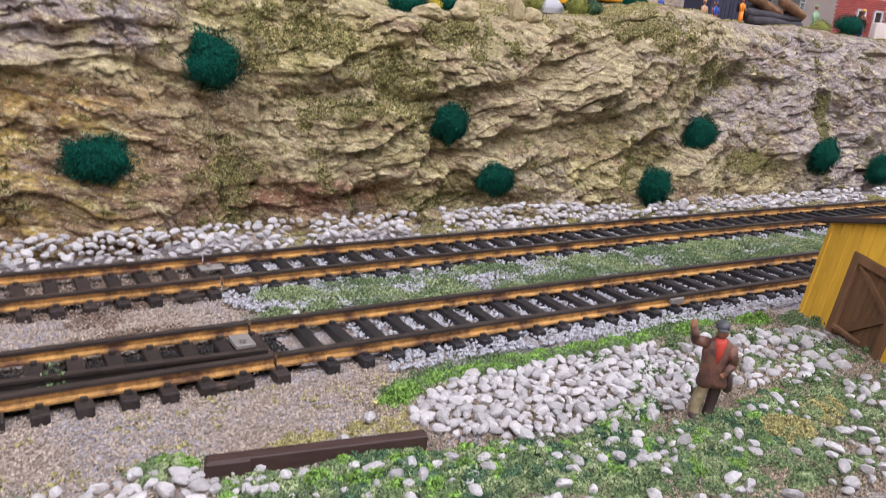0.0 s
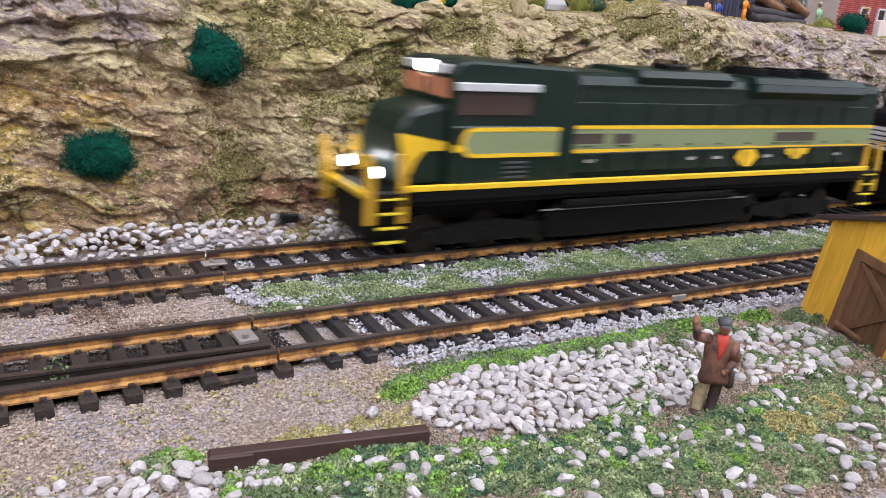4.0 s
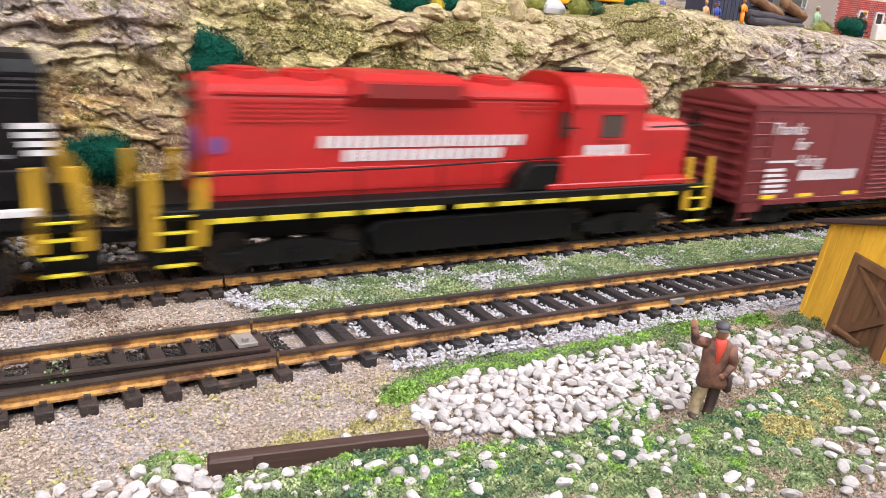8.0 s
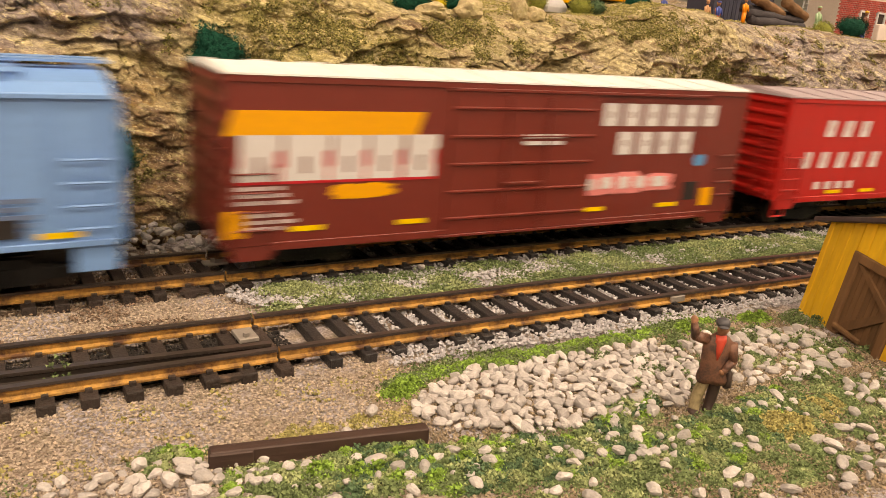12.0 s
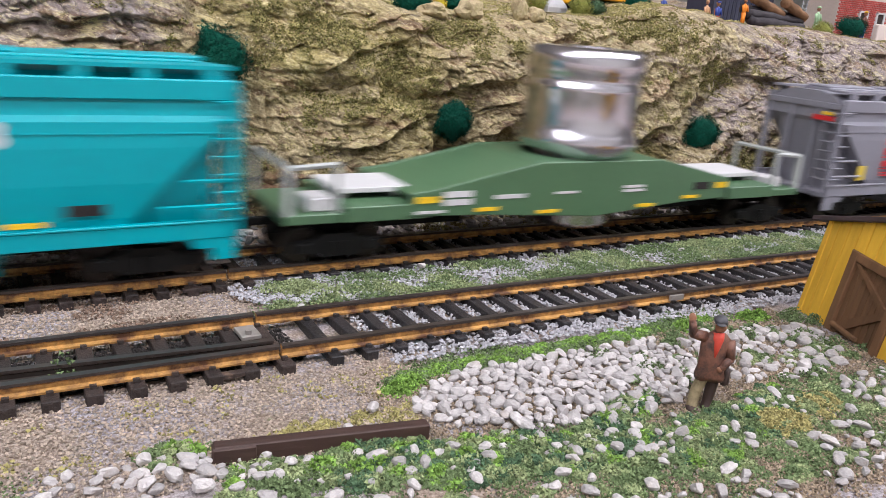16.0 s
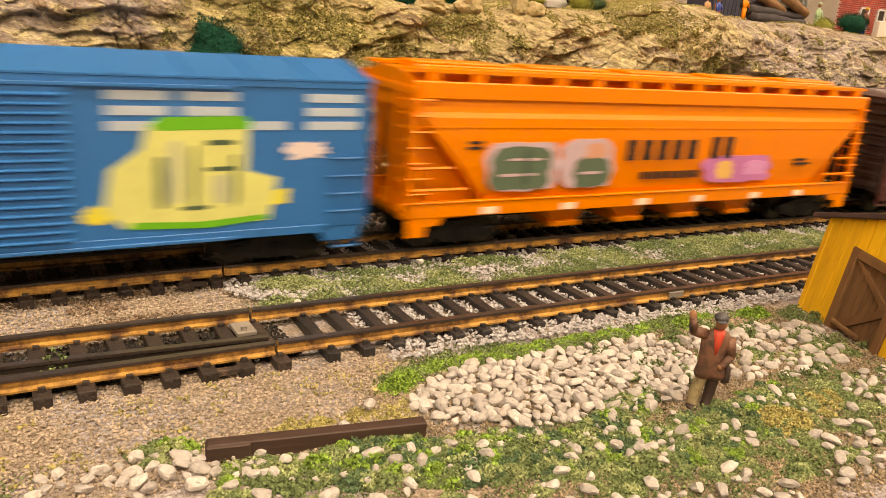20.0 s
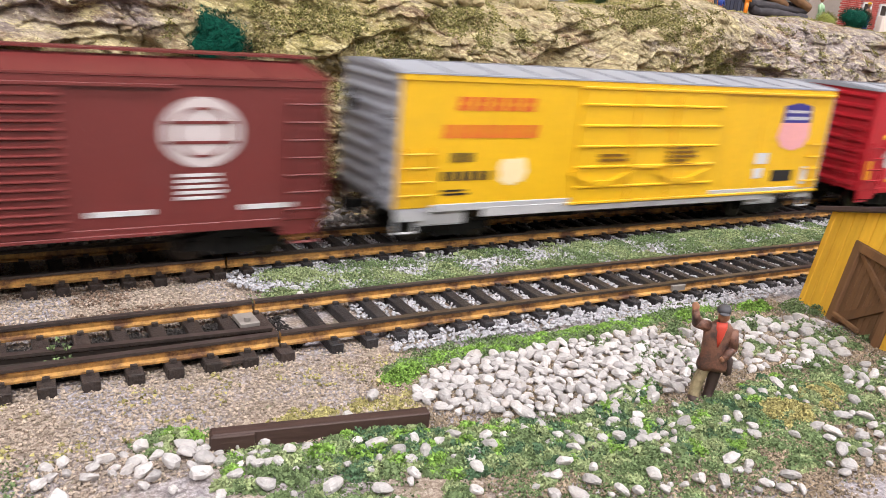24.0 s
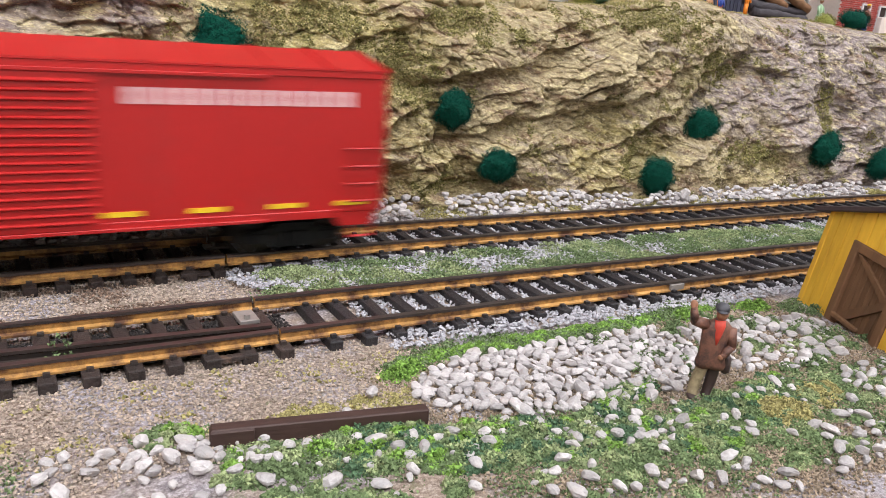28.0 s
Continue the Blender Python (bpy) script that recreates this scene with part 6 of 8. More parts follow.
for i, r in enumerate(((26.2, 35.5, 39, 44.1), (42, 35.5, 54, 44.1), (57, 35.5, 66, 44.1), (71, 35.5, 84.7, 44.1))):
    x0, z0, x1, z1 = r
    blocks("letter_bar", [(x0, z1 - 2, x1, z1), (x0, (z0 + z1) / 2 - 1, x1, (z0 + z1) / 2 + 1), (x0, z0, x1, z0 + 2)][(0 if i != 2 else 2):], BLUE_WHITE, esls, label="large white lettering bars")
LIME_S, GRASS_S, DARK_S = paint("spray_lime", (206, 208, 132)), paint("spray_green", (84, 172, 44)), paint("spray_dark3", (70, 92, 72))
part("graffiti", prism([(29, 13.6), (62, 13.6), (64, 24), (56.5, 26), (56.8, 37.4), (34.5, 37.0), (33, 31.5), (26.5, 27), (25, 18)], -17.96, -17.7), LIME_S, esls, "pale yellow-green graffiti")
part("graffiti", prism([(35, 36.6), (37, 38.4), (56, 38.8), (57.4, 37.2), (57, 35.8), (36, 35.4)], -17.99, -17.7), GRASS_S, esls, "green upper edge of the graffiti")
part("graffiti", prism([(30, 13.4), (48, 12.6), (62, 14), (61, 15.2), (46, 14.2), (31, 15)], -17.99, -17.7), GRASS_S, esls, "green lower edge of the graffiti")
for x0_, x1_, z0_, z1_ in ((36, 38.5, 17, 31), (43.5, 45, 16, 33), (47, 54, 32, 33.4), (47, 54, 26, 27.2), (53, 54.6, 17, 31), (41, 48, 17, 18.2)):
    part("graffiti", blob((x0_, z0_, x1_, z1_), int(x0_), 0.2, 14, -18.02, -17.7), DARK_S, esls, "dark strokes of the graffiti")
for x0_, x1_, z0_, z1_ in ((38.6, 42, 18, 34), (48, 52.6, 18, 25.6)):
    part("graffiti", blob((x0_, z0_, x1_, z1_), int(x0_), 0.2, 14, -18.0, -17.7), paint("spray_lilac", (176, 180, 150)), esls, "grey shading of the graffiti")
part("graffiti", blob((19.8, 14.7, 28, 19.5), 5, 0.4), paint("spray_yellow", (214, 204, 78)), esls, "yellow graffiti patch")
part("graffiti", blob((60, 17, 68, 21.5), 6, 0.4), paint("spray_yellow", (214, 204, 78)), esls, "yellow graffiti patch")
part("graffiti", blob((65.1, 27.9, 77.4, 32.9), 7, 0.5), paint("spray_white", (215, 200, 200)), esls, "white graffiti tag")
dashes(esls, (-82,), 13)
joins(esls, 2.7142, 2.8912)

sf = flow_hopper("orange covered hopper with black lettering and graffiti", paint("orange", (234, 126, 20)), 193)
blocks("lettering", letters((-22.5, 26.0, 10.5, 32.4), 5, 0.4) + letters((15, 26.0, 27.6, 33.4), 2, 0.4), BLACK_INK, sf, -17.98, "bold black lettering bars")
blocks("lettering", letters((-14.4, 19.8, 12.3, 22.2), 7, 0.2), BLACK_INK, sf, -17.8)
MAUVE_S, PINE_S, VIOLET_S, SAND_S = paint("spray_mauve", (190, 166, 178)), paint("spray_pine", (84, 104, 88)), paint("spray_violet", (190, 112, 168)), paint("spray_sand", (222, 176, 104))
patches(sf, [((-74, 17.2, -46, 32.6), MAUVE_S, 0.16), ((-48, 17.6, -25, 33.4), MAUVE_S, 0.16), ((-72, 17.6, -49.5, 31.4), PINE_S, 0.14), ((-42, 17.8, -27, 28.0), PINE_S, 0.2), ((-38, 26.5, -29, 32), paint("spray_pink_grey", (206, 150, 130)), 0.3), ((-69, 22.0, -54, 23.0), MAUVE_S, 0.3), ((-66, 26.6, -52, 27.4), MAUVE_S, 0.3), ((-60, 18.6, -57.6, 30.6), paint("spray_pine_dark", (62, 84, 72)), 0.3), ((-40, 22, -30, 23), MAUVE_S, 0.3)], "grey-green graffiti with mauve outlines")
patches(sf, [((11.5, 17.2, 50, 27.4), VIOLET_S, 0.2), ((19, 18.6, 29, 25.6), SAND_S, 0.3), ((33, 19.6, 46, 25.6), paint("spray_lilac2", (206, 140, 190)), 0.3)], "violet and sand graffiti")
for x in (-70, -41.5, -11.2, 14, 42.2, 66):
    blocks("painted_panel", [(x - 2.6, 11.4, x + 2.6, 13.4)], paint("pale_patch", (236, 214, 196)), sf, -17.85, "pale reflective square")
blocks("lettering", lines((-79, 30, -74, 33), 2) + lines((60, 23, 70, 26), 2), BLACK_INK, sf, -17.9)
joins(sf, 2.9029, 3.0975)

b13 = boxcar("dark brown boxcar with a grey roof and white graffiti", paint("dark_brown", (80, 34, 34)), 178, 47.4, 10.6, 50.2, roof=paint("roof_grey_brown", (128, 114, 116)), end=paint("end_black_brown", (44, 30, 30)), door=("ribbed", -12.7, 17), ladders="tall", seams=10)
patches(b13, [((-85, 29.5, -60, 35), WHITE_INK, 0.35), ((-78, 30, -50, 42), WHITE_INK, 0.25), ((-58, 29.4, -40, 40), WHITE_INK, 0.3), ((-74, 36, -66, 36.8), paint("spray_white", (215, 200, 200)), 0.3), ((-60, 34, -50, 34.8), paint("spray_white", (215, 200, 200)), 0.3)], "solid white graffiti")
part("graffiti", blob((-74.2, 16, -55.2, 20.9), 15, 0.4), WHITE_INK, b13, "white graffiti tag")
blocks("lettering", letters((-75, 25.4, -58.3, 28.2), 6) + letters((-74.6, 21.4, -57.8, 24.2), 6) + lines((-39.3, 23.7, -27.4, 30), 3), WHITE_INK, b13)
blocks("lettering", letters((48, 34.6, 76.8, 37.6), 7) + letters((52, 30.6, 66, 33.4), 4) + lines((58, 18, 72, 28), 5), paint("pale_print", (188, 170, 172)), b13, slant=0.3)
blocks("door_stripe", [(22, 22.4, 52, 23.2)], paint("pale_print", (188, 170, 172)), b13)
blocks("painted_panel", [(-82.5, 14.2, -78.4, 18.2), (77.5, 14.6, 82.4, 18.6)], OCHRE_INK, b13)
dashes(b13, (-64.4, -52.7, 24.7, 45), 14.2)
joins(b13, 3.1157, 3.2949)

b14 = boxcar("short brown boxcar with a round white emblem and graffiti", paint("box_brown", (108, 44, 42)), 142, 44.9, 11.0, 48.0, door=("ribbed", -10.1, 12.7), walkway=True, ladders="tall", seams=8)
blocks("lettering", letters((-56.8, 31.5, -22.1, 34.6), 13, 0.14), WHITE_INK, b14)
blocks("lettering", letters((-49.9, 25.9, -27.7, 28.9), 8, 0.14), WHITE_INK, b14)
ring("emblem", 40.6, 33.1, 0, 8.0, paint("pale_print2", (198, 186, 186)), b14, squash=1.12, label="round white emblem")
ring("emblem_line", 40.6, 33.1, 5.2, 5.8, paint("box_brown", (108, 44, 42)), b14, squash=1.12, y=-18.1)
blocks("emblem_line", [(33, 30.5, 48, 31.2), (33, 35, 48, 35.7)], paint("box_brown", (108, 44, 42)), b14, -18.1)
blocks("lettering", lines((35, 17.6, 47, 24.3), 5), WHITE_INK, b14)
patches(b14, [((-56.5, 13.2, -36, 25.6), paint("spray_navy", (56, 50, 84)), 0.2), ((-38, 13.2, -16.5, 25.4), paint("spray_navy", (56, 50, 84)), 0.2)] + [((x, 14.4, x + 8.4, 24.2), paint("spray_acid", (206, 206, 64)), 0.2) for x in (-55, -45.6, -36.2, -26.8)] + [((x, 16.4, x + 2.2, 22.0), paint("spray_leaf", (90, 140, 90)), 0.3) for x in (-52, -42.6, -33, -23.6)], "acid yellow graffiti edged in navy")
part("graffiti", blob((-21, 14.4, -15.8, 21), 3), paint("spray_orange", (216, 90, 50)), b14, "orange end of the graffiti")
for x0, x1, z in ((16.1, 29.3, 14.6), (49.6, 62.6, 14.6), (-57, -46, 13.4), (-22, -15, 13.6)):
    blocks("reflector_stripe", [(x0, z, x1, z + 1.2)], WHITE_INK, b14, -18.0, "white reflector stripe")
blocks("painted_panel", [(-70, 16.6, -66.4, 21.8)], WHITE_INK, b14)
joins(b14, 3.312, 3.4556)

up = boxcar("yellow boxcar with silver roof and ends and a shield", paint("armour_yellow", (226, 176, 22)), 178, 47.6, 12.0, 49.8, roof=paint("roof_silver", (158, 158, 166)), end=paint("end_silver", (150, 150, 158)), door=("plug", -29, 31), sill_mat=paint("sill_silver", (176, 174, 176)), seams=10)
blocks("lettering", letters((-71.7, 38.7, -45.3, 42.4), 5, 0.2), paint("pale_red_ink", (206, 84, 40)), up, slant=0.15)
blocks("lettering", letters((-75.3, 31.2, -43.6, 34.9), 7, 0.2), paint("pale_red_ink", (206, 84, 40)), up, slant=0.15)
blocks("lettering", letters((-72.1, 24.6, -64.2, 27.2), 2) + letters((-74.7, 19.4, -58, 22), 6) + lines((-73.9, 15.3, -63.5, 17.4), 2), BLACK_INK, up)
part("graffiti", blob((-55.9, 17.4, -45.5, 26), 21, 0.25), paint("spray_cream", (236, 216, 170)), up, "cream painted-out patch")
part("shield", prism([(62, 36.2), (77.4, 36.2), (78, 31), (75.5, 27.6), (70, 26.2), (64, 27.6), (60.8, 31)], -18.05, -17.75), paint("shield_pink", (226, 160, 160)), up, "pink and blue shield")
part("shield_top", prism([(62, 36.2), (77.4, 36.2), (76.6, 42), (70, 43.3), (62.4, 42)], -18.05, -17.75), paint("shield_blue", (52, 48, 130)), up, "blue top of the shield")
blocks("emblem_bar", letters((63.5, 37.2, 76, 38.4), 6) + letters((63.5, 39.6, 76, 40.6), 6), WHITE_INK, up, -18.15)
blocks("data_panel", [(61.9, 15.1, 73.2, 19.1)], BLACK_INK, up)
blocks("painted_panel", [(51.9, 16.4, 56.5, 20), (51.9, 21.6, 58.5, 25.5), (78.1, 13.6, 81.5, 20.2)], WHITE_INK, up)
part("sill_plate", bxs((-60, -18.2, 8.6, 60, -17.2, 11.6), bevel=0.2), paint("sill_silver", (176, 174, 176)), up)
for x in (-73, 60):
    part("bolster_cover", bxs((x - 8, -17.0, 6.6, x + 8, -16.2, 11.6), bevel=0.5), paint("sill_silver", (176, 174, 176)), up)
for x, w in ((-18, 12), (16, 12)):
    part("door_gusset", prism([(x - w, 21), (x - w, 19.6), (x - 3, 16.4), (x + 3, 16.4), (x + w, 19.6), (x + w, 21), (x + 3, 18), (x - 3, 18)], -19.0, -17.9), paint("armour_yellow", (226, 176, 22)), up)
blocks("lettering", lines((-20, 24, -8, 27), 2) + lines((8, 22, 22, 29), 5), paint("brown_ink", (120, 84, 20)), up, -18.75)
joins(up, 3.474, 3.652)

r16 = boxcar("crimson boxcar with silver roof, swirl emblem and graffiti", paint("crimson", (172, 26, 38)), 179, 48.0, 9.6, 50.0, roof=paint("roof_silver", (158, 158, 166)), door=("plug", -15.5, 17.7), seams=10)
GREY_S, PALE_S = paint("spray_grey", (170, 176, 176)), paint("spray_pale", (206, 206, 204))
patches(r16, [((-79, 18.2, -66, 26), GREY_S, 0.3), ((-75, 19, -60, 36), GREY_S, 0.2), ((-62, 18, -50, 35), GREY_S, 0.2), ((-53, 18, -42, 25), GREY_S, 0.3), ((-73, 26, -67, 34), PALE_S, 0.3), ((-70, 20, -63, 25), PALE_S, 0.3), ((-60, 24, -54, 33), PALE_S, 0.3), ((-58, 19, -51, 23.6), PALE_S, 0.3), ((-66, 29, -62, 31.4), paint("spray_leaf2", (120, 134, 110)), 0.3), ((-64, 24.5, -56, 25.8), paint("spray_leaf2", (120, 134, 110)), 0.3), ((-56, 35, -50, 36.6), paint("spray_blue2", (92, 84, 150)), 0.3), ((-62, 18.8, -57, 20.4), paint("spray_blue2", (92, 84, 150)), 0.3), ((-81, 30, -75, 32), YELLOW_INK, 0.4)] + [(r_, paint("crimson", (172, 26, 38)), 0.3) for r_ in ((-67.5, 30.5, -64.5, 36.6), (-72, 18.4, -68.6, 21.4), (-61.4, 18.0, -59.4, 22.6), (-63.6, 26.6, -61.0, 29.4), (-53.6, 24.4, -51.4, 30.0))], "grey and white graffiti")
blocks("lettering", letters((-63.4, 35.3, -37.9, 40.6), 3, 0.3), WHITE_INK, r16, -18.2)
blocks("lettering", letters((-44.5, 24, -29.9, 30), 3, 0.3), WHITE_INK, r16, -18.2)
blocks("lettering", lines((-72.4, 12.9, -64, 18), 4) + lines((-62, 12.9, -56.9, 18), 4), paint("pale_print", (188, 170, 172)), r16)
for a0, a1 in ((20, 180), (200, 360)):
    ring("emblem", 68, 34, 6.8, 9.4, WHITE_INK, r16, a0, a1, label="white swirl emblem", squash=1.22)
blocks("emblem_bar", letters((63, 32, 73, 36), 3), WHITE_INK, r16)
blocks("emblem_bar", [(56.5, 41, 68, 43.8), (68, 24.4, 80, 27.2)], WHITE_INK, r16)
part("graffiti", blob((17.9, 15.6, 25.5, 20.8), 25, 0.6), paint("spray_white", (215, 200, 200)), r16, "small white tag")
blocks("data_panel", [(55.7, 14.2, 62.9, 23), (-26.7, 20.6, -22.9, 26.6)], BLACK_INK, r16)
blocks("painted_panel", [(-87.7, 14, -83.4, 21.4), (83.8, 15.1, 87.8, 23.3)], OCHRE_INK, r16)
blocks("lettering", lines((-5, 27, 9, 30), 2) + lines((-5, 10.6, 14, 12.4), 2) + lines((64, 17, 73, 22), 5) + lines((38, 21, 44, 26), 4), paint("pale_print", (188, 170, 172)), r16, -18.75)
dashes(r16, (-68.5, -50.6, -33.2, 32.5, 48.9, 68), 13.4)
joins(r16, 3.6769, 3.8582)

rjc = boxcar("bright red boxcar with white lettering, last of the train", paint("bright_red", (174, 27, 25)), 177, 47.2, 11.8, 51.0, door=("ribbed", -17.2, 20.7), seams=9)
part("emblem", prism([(-78.1, 36.4), (-78.1, 42.6), (-68.6, 42.6), (-68.6, 37.4), (-70, 33.6), (-74, 33.6), (-74, 36.4)], -18.0, -17.7), paint("spray_white", (215, 200, 200)), rjc, "white block emblem")
blocks("lettering", letters((-65.6, 36.2, -26.1, 41.8), 6, 0.14), WHITE_INK, rjc, label="large white lettering bars")
blocks("lettering", letters((25.3, 38.8, 79.8, 42.4), 15, 0.16), paint("pale_pink_print", (222, 180, 180)), rjc)
blocks("lettering", letters((-69.2, 20.8, -58.9, 23.4), 4) + lines((-68, 17.6, -53, 19.4), 1), paint("pale_pink_print", (222, 180, 180)), rjc)
dashes(rjc, (-83.7, -64.6, -45.8, -25.2, 24.4, 43.6, 62.5, 80), 14.4, 8.4, 1.2)
joins(rjc, 3.8726, 4.0475)


# ---- scatter: gravel, turf, moss ----
OCTA = np.array([(1, 0, 0), (-1, 0, 0), (0, 1, 0), (0, -1, 0), (0, 0, 1), (0, 0, -1)], float)
OCTA_F = np.array([(0, 2, 4), (2, 1, 4), (1, 3, 4), (3, 0, 4), (2, 0, 5), (1, 2, 5), (3, 1, 5), (0, 3, 5)])


TETRA = np.array([(1, 1, 1), (-1, -1, 1), (-1, 1, -1), (1, -1, -1)], float) * 0.75
TETRA_F = np.array([(0, 2, 1), (0, 1, 3), (0, 3, 2), (1, 2, 3)])


def grains(name, P, size, mat, rng, flat=0.75, label="", category="", smooth=False, crumb=False):
    """One mesh of many small uneven grains at the points P."""
    n = len(P)
    OCT, OCT_F = (TETRA, TETRA_F) if crumb else (OCTA, OCTA_F)
    k = len(OCT)
    r = size * rng.uniform(0.6, 1.4, n)
    V = OCT[None] * rng.uniform(0.65, 1.2, (n, k, 1)) * r[:, None, None]
    a = rng.uniform(0, math.tau, (n, 1))
    b = rng.uniform(-0.7, 0.7, (n, 1))
    x, y, z = V[..., 0], V[..., 1], V[..., 2] * flat
    x, z = x * np.cos(b) + z * np.sin(b), z * np.cos(b) - x * np.sin(b)
    x, y = x * np.cos(a) - y * np.sin(a), x * np.sin(a) + y * np.cos(a)
    V = np.stack([x, y, z], -1) + P[:, None, :]
    F = OCT_F[None] + (np.arange(n) * k)[:, None, None]
    ob = new(name, mesh_from(name, V.reshape(-1, 3), F.reshape(-1, 3), mat, smooth))
    return tagged(ob, label, category, kind="stuff")


def track_ys(tr, x):
    xc = np.clip(x, -0.1, 0.5)
    return tr[0] + tr[1] * xc + tr[2] * xc * xc + (tr[1] + 2 * tr[2] * xc) * (x - xc)


rng = np.random.default_rng(11)
# grey ballast: between and beside the tracks past the switches
n = 62000
x = 0.035 + 0.50 * rng.random(n) ** 1.25
yn, yf = track_ys(NEAR, x), track_ys(FAR, x)
y = yn - 0.022 + (yf + 0.020 - (yn - 0.022)) * rng.random(n)
inside = (np.abs(y - yn) < 0.0095) | (np.abs(y - yf) < 0.0095)
front = yn - 0.013 - y
keep = (front < 0.002 + 0.006 * fractal(x * 60, y * 60, 7, 2)) & (x > 0.055 + 0.02 * (fractal(x * 80, y * 80, 8, 2) - 0.5) + 0.02 * (np.abs(y - yn) < 0.02))
keep &= ~(inside & (rng.random(n) < 0.25))
z = ground_z(x, y) + np.where(inside, 0.0004, 0.0007) + 0.0006 * rng.random(n) + 0.0005 * np.exp(-((y - (yn + yf) / 2) / 0.006) ** 2)
grains("grey_ballast", np.stack([x, y, z], -1)[keep], 0.00052, M["ballast"], rng, label="fine grey ballast between the sleepers", category="gravel")
# tan grit round the switches and in front of them
n = 46000
x = -0.03 + 0.13 * rng.random(n)
y = 0.098 + 0.118 * rng.random(n)
yn, yf = track_ys(NEAR, x), track_ys(FAR, x)
keep = (np.abs(y - yn) > 0.009) & (x < 0.062 + 0.03 * fractal(x * 50, y * 50, 9, 2) - 0.2 * np.clip(y - 0.16, 0, 0.1) - 0.0 * y) | (np.abs(y - yf) < 0.009) & (x < 0.06)
z = ground_z(x, y) + 0.0004 * rng.random(n)
grains("tan_grit", np.stack([x, y, z], -1)[keep], 0.00032, M["sandy"], rng, label="fine tan grit on the roadbed", category="gravel")


# black grit in the hollows of the old switch, coloured for their shade
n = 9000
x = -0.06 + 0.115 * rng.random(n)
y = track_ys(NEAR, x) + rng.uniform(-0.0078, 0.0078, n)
grains("black_grit", np.stack([x, y, ground_z(x, y) + 0.0003 + 0.0006 * rng.random(n)], -1), 0.0004, M["gap_shade"], rng, label="near-black grit, coloured for the shade in the hollows between the switch sleepers", category="gravel")
# brown grit between the sleepers of the rear switch and in streaks before it
n = 9000
x = -0.03 + 0.09 * rng.random(n)
yf = track_ys(FAR, x)
y = yf - 0.030 + 0.038 * rng.random(n)
keep = (np.abs(y - yf) < 0.008) & (x < 0.05) & (rng.random(n) < 0.75) | (y < yf - 0.010) & (fractal(x * 90, y * 260, 21, 3) > 0.52) & (x < 0.055)
z = ground_z(x, y) + 0.0003 + 0.0005 * rng.random(n)
M["brown_grit"] = surface("brown_grit", lin(132, 110, 95), 0.8, var=0.4, grain=1500, blotch=150, random=0.6, island=True, relief=0, spec=0.2)
grains("brown_grit", np.stack([x, y, z], -1)[keep], 0.00036, M["brown_grit"], rng, label="dark brown grit strewn round the rear switch", category="gravel")


def clumps(name, centres, spread, count, size, mat, label, dome=0.6, category="turf", lift=0.0002):
    """Foam turf: heaps of small crumbs round each centre."""
    C = np.repeat(np.asarray(centres), count, 0)
    d = rng.normal(size=(len(C), 2)) * spread
    rr = np.exp(-(d ** 2).sum(1) / (2 * spread ** 2))
    X, Y = C[:, 0] + d[:, 0], C[:, 1] + d[:, 1]
    Z = ground_z(X, Y) + lift + dome * 0.0026 * rr * rng.random(len(C))
    return grains(name, np.stack([X, Y, Z], -1), size, mat, rng, 0.9, label=label, category=category, crumb=True)


def between(n, x0, x1, low, high, accept=None):
    """Random places over x0..x1 between two curves of y."""
    X = rng.uniform(x0, x1, n)
    lo, hi = low(X), high(X)
    Y = lo + (hi - lo) * rng.random(n)
    P = np.stack([X, Y], -1)
    return P[accept(X, Y)] if accept is not None else P


def patchy(scale, seed, level):
    return lambda X, Y: fractal(X * scale, Y * scale, seed, 3) > level


def foam(name, heaps, mat, label, crumb_r=0.00030, seed=5):
    """Coarse foam turf: knobbly tufts of crumbs heaped over each patch (x, y, rx, ry, tufts, height)."""
    r2 = np.random.default_rng(seed)
    out = []
    for hx, hy, rx_, ry_, tufts, tall in heaps:
        a = r2.uniform(0, math.tau, tufts)
        k = np.sqrt(r2.random(tufts))
        for tx, ty, kk in zip(hx + rx_ * k * np.cos(a), hy + ry_ * k * np.sin(a), k):
            rt = r2.uniform(0.0010, 0.0021)
            n_ = int(95 * (rt / 0.0015) ** 2)
            d = r2.normal(size=(n_, 3))
            d /= np.linalg.norm(d, axis=1)[:, None]
            d[:, 2] = np.abs(d[:, 2])
            lump = 0.72 + 0.5 * fractal(d[:, 0] * 2 + tx * 900, d[:, 1] * 2 + ty * 900, seed, 2)
            p = d * (rt * lump * r2.uniform(0.75, 1.05, n_))[:, None]
            p[:, 2] *= tall * (1.15 - 0.5 * kk)
            out.append(p + np.array([tx, ty, float(ground_z(tx, ty)) - 0.0002]))
    return grains(name, np.concatenate(out), crumb_r, mat, r2, 0.9, label=label, category="turf", crumb=True)


mid = between(900, 0.058, 0.50, lambda X: track_ys(NEAR, X) + 0.0150, lambda X: track_ys(FAR, X) - 0.0150, patchy(120, 13, 0.56))
clumps("track_side_turf_dark", between(760, 0.056, 0.50, lambda X: track_ys(NEAR, X) + 0.0150, lambda X: track_ys(FAR, X) - 0.0150, patchy(120, 14, 0.45)), 0.0022, 110, 0.00027, M["turf_dark"], "muted green turf between the tracks", 0.5, lift=0.0014)
clumps("track_side_turf", mid, 0.0021, 130, 0.00026, M["turf"], "patchy light green turf between the tracks", 0.5, lift=0.0015)
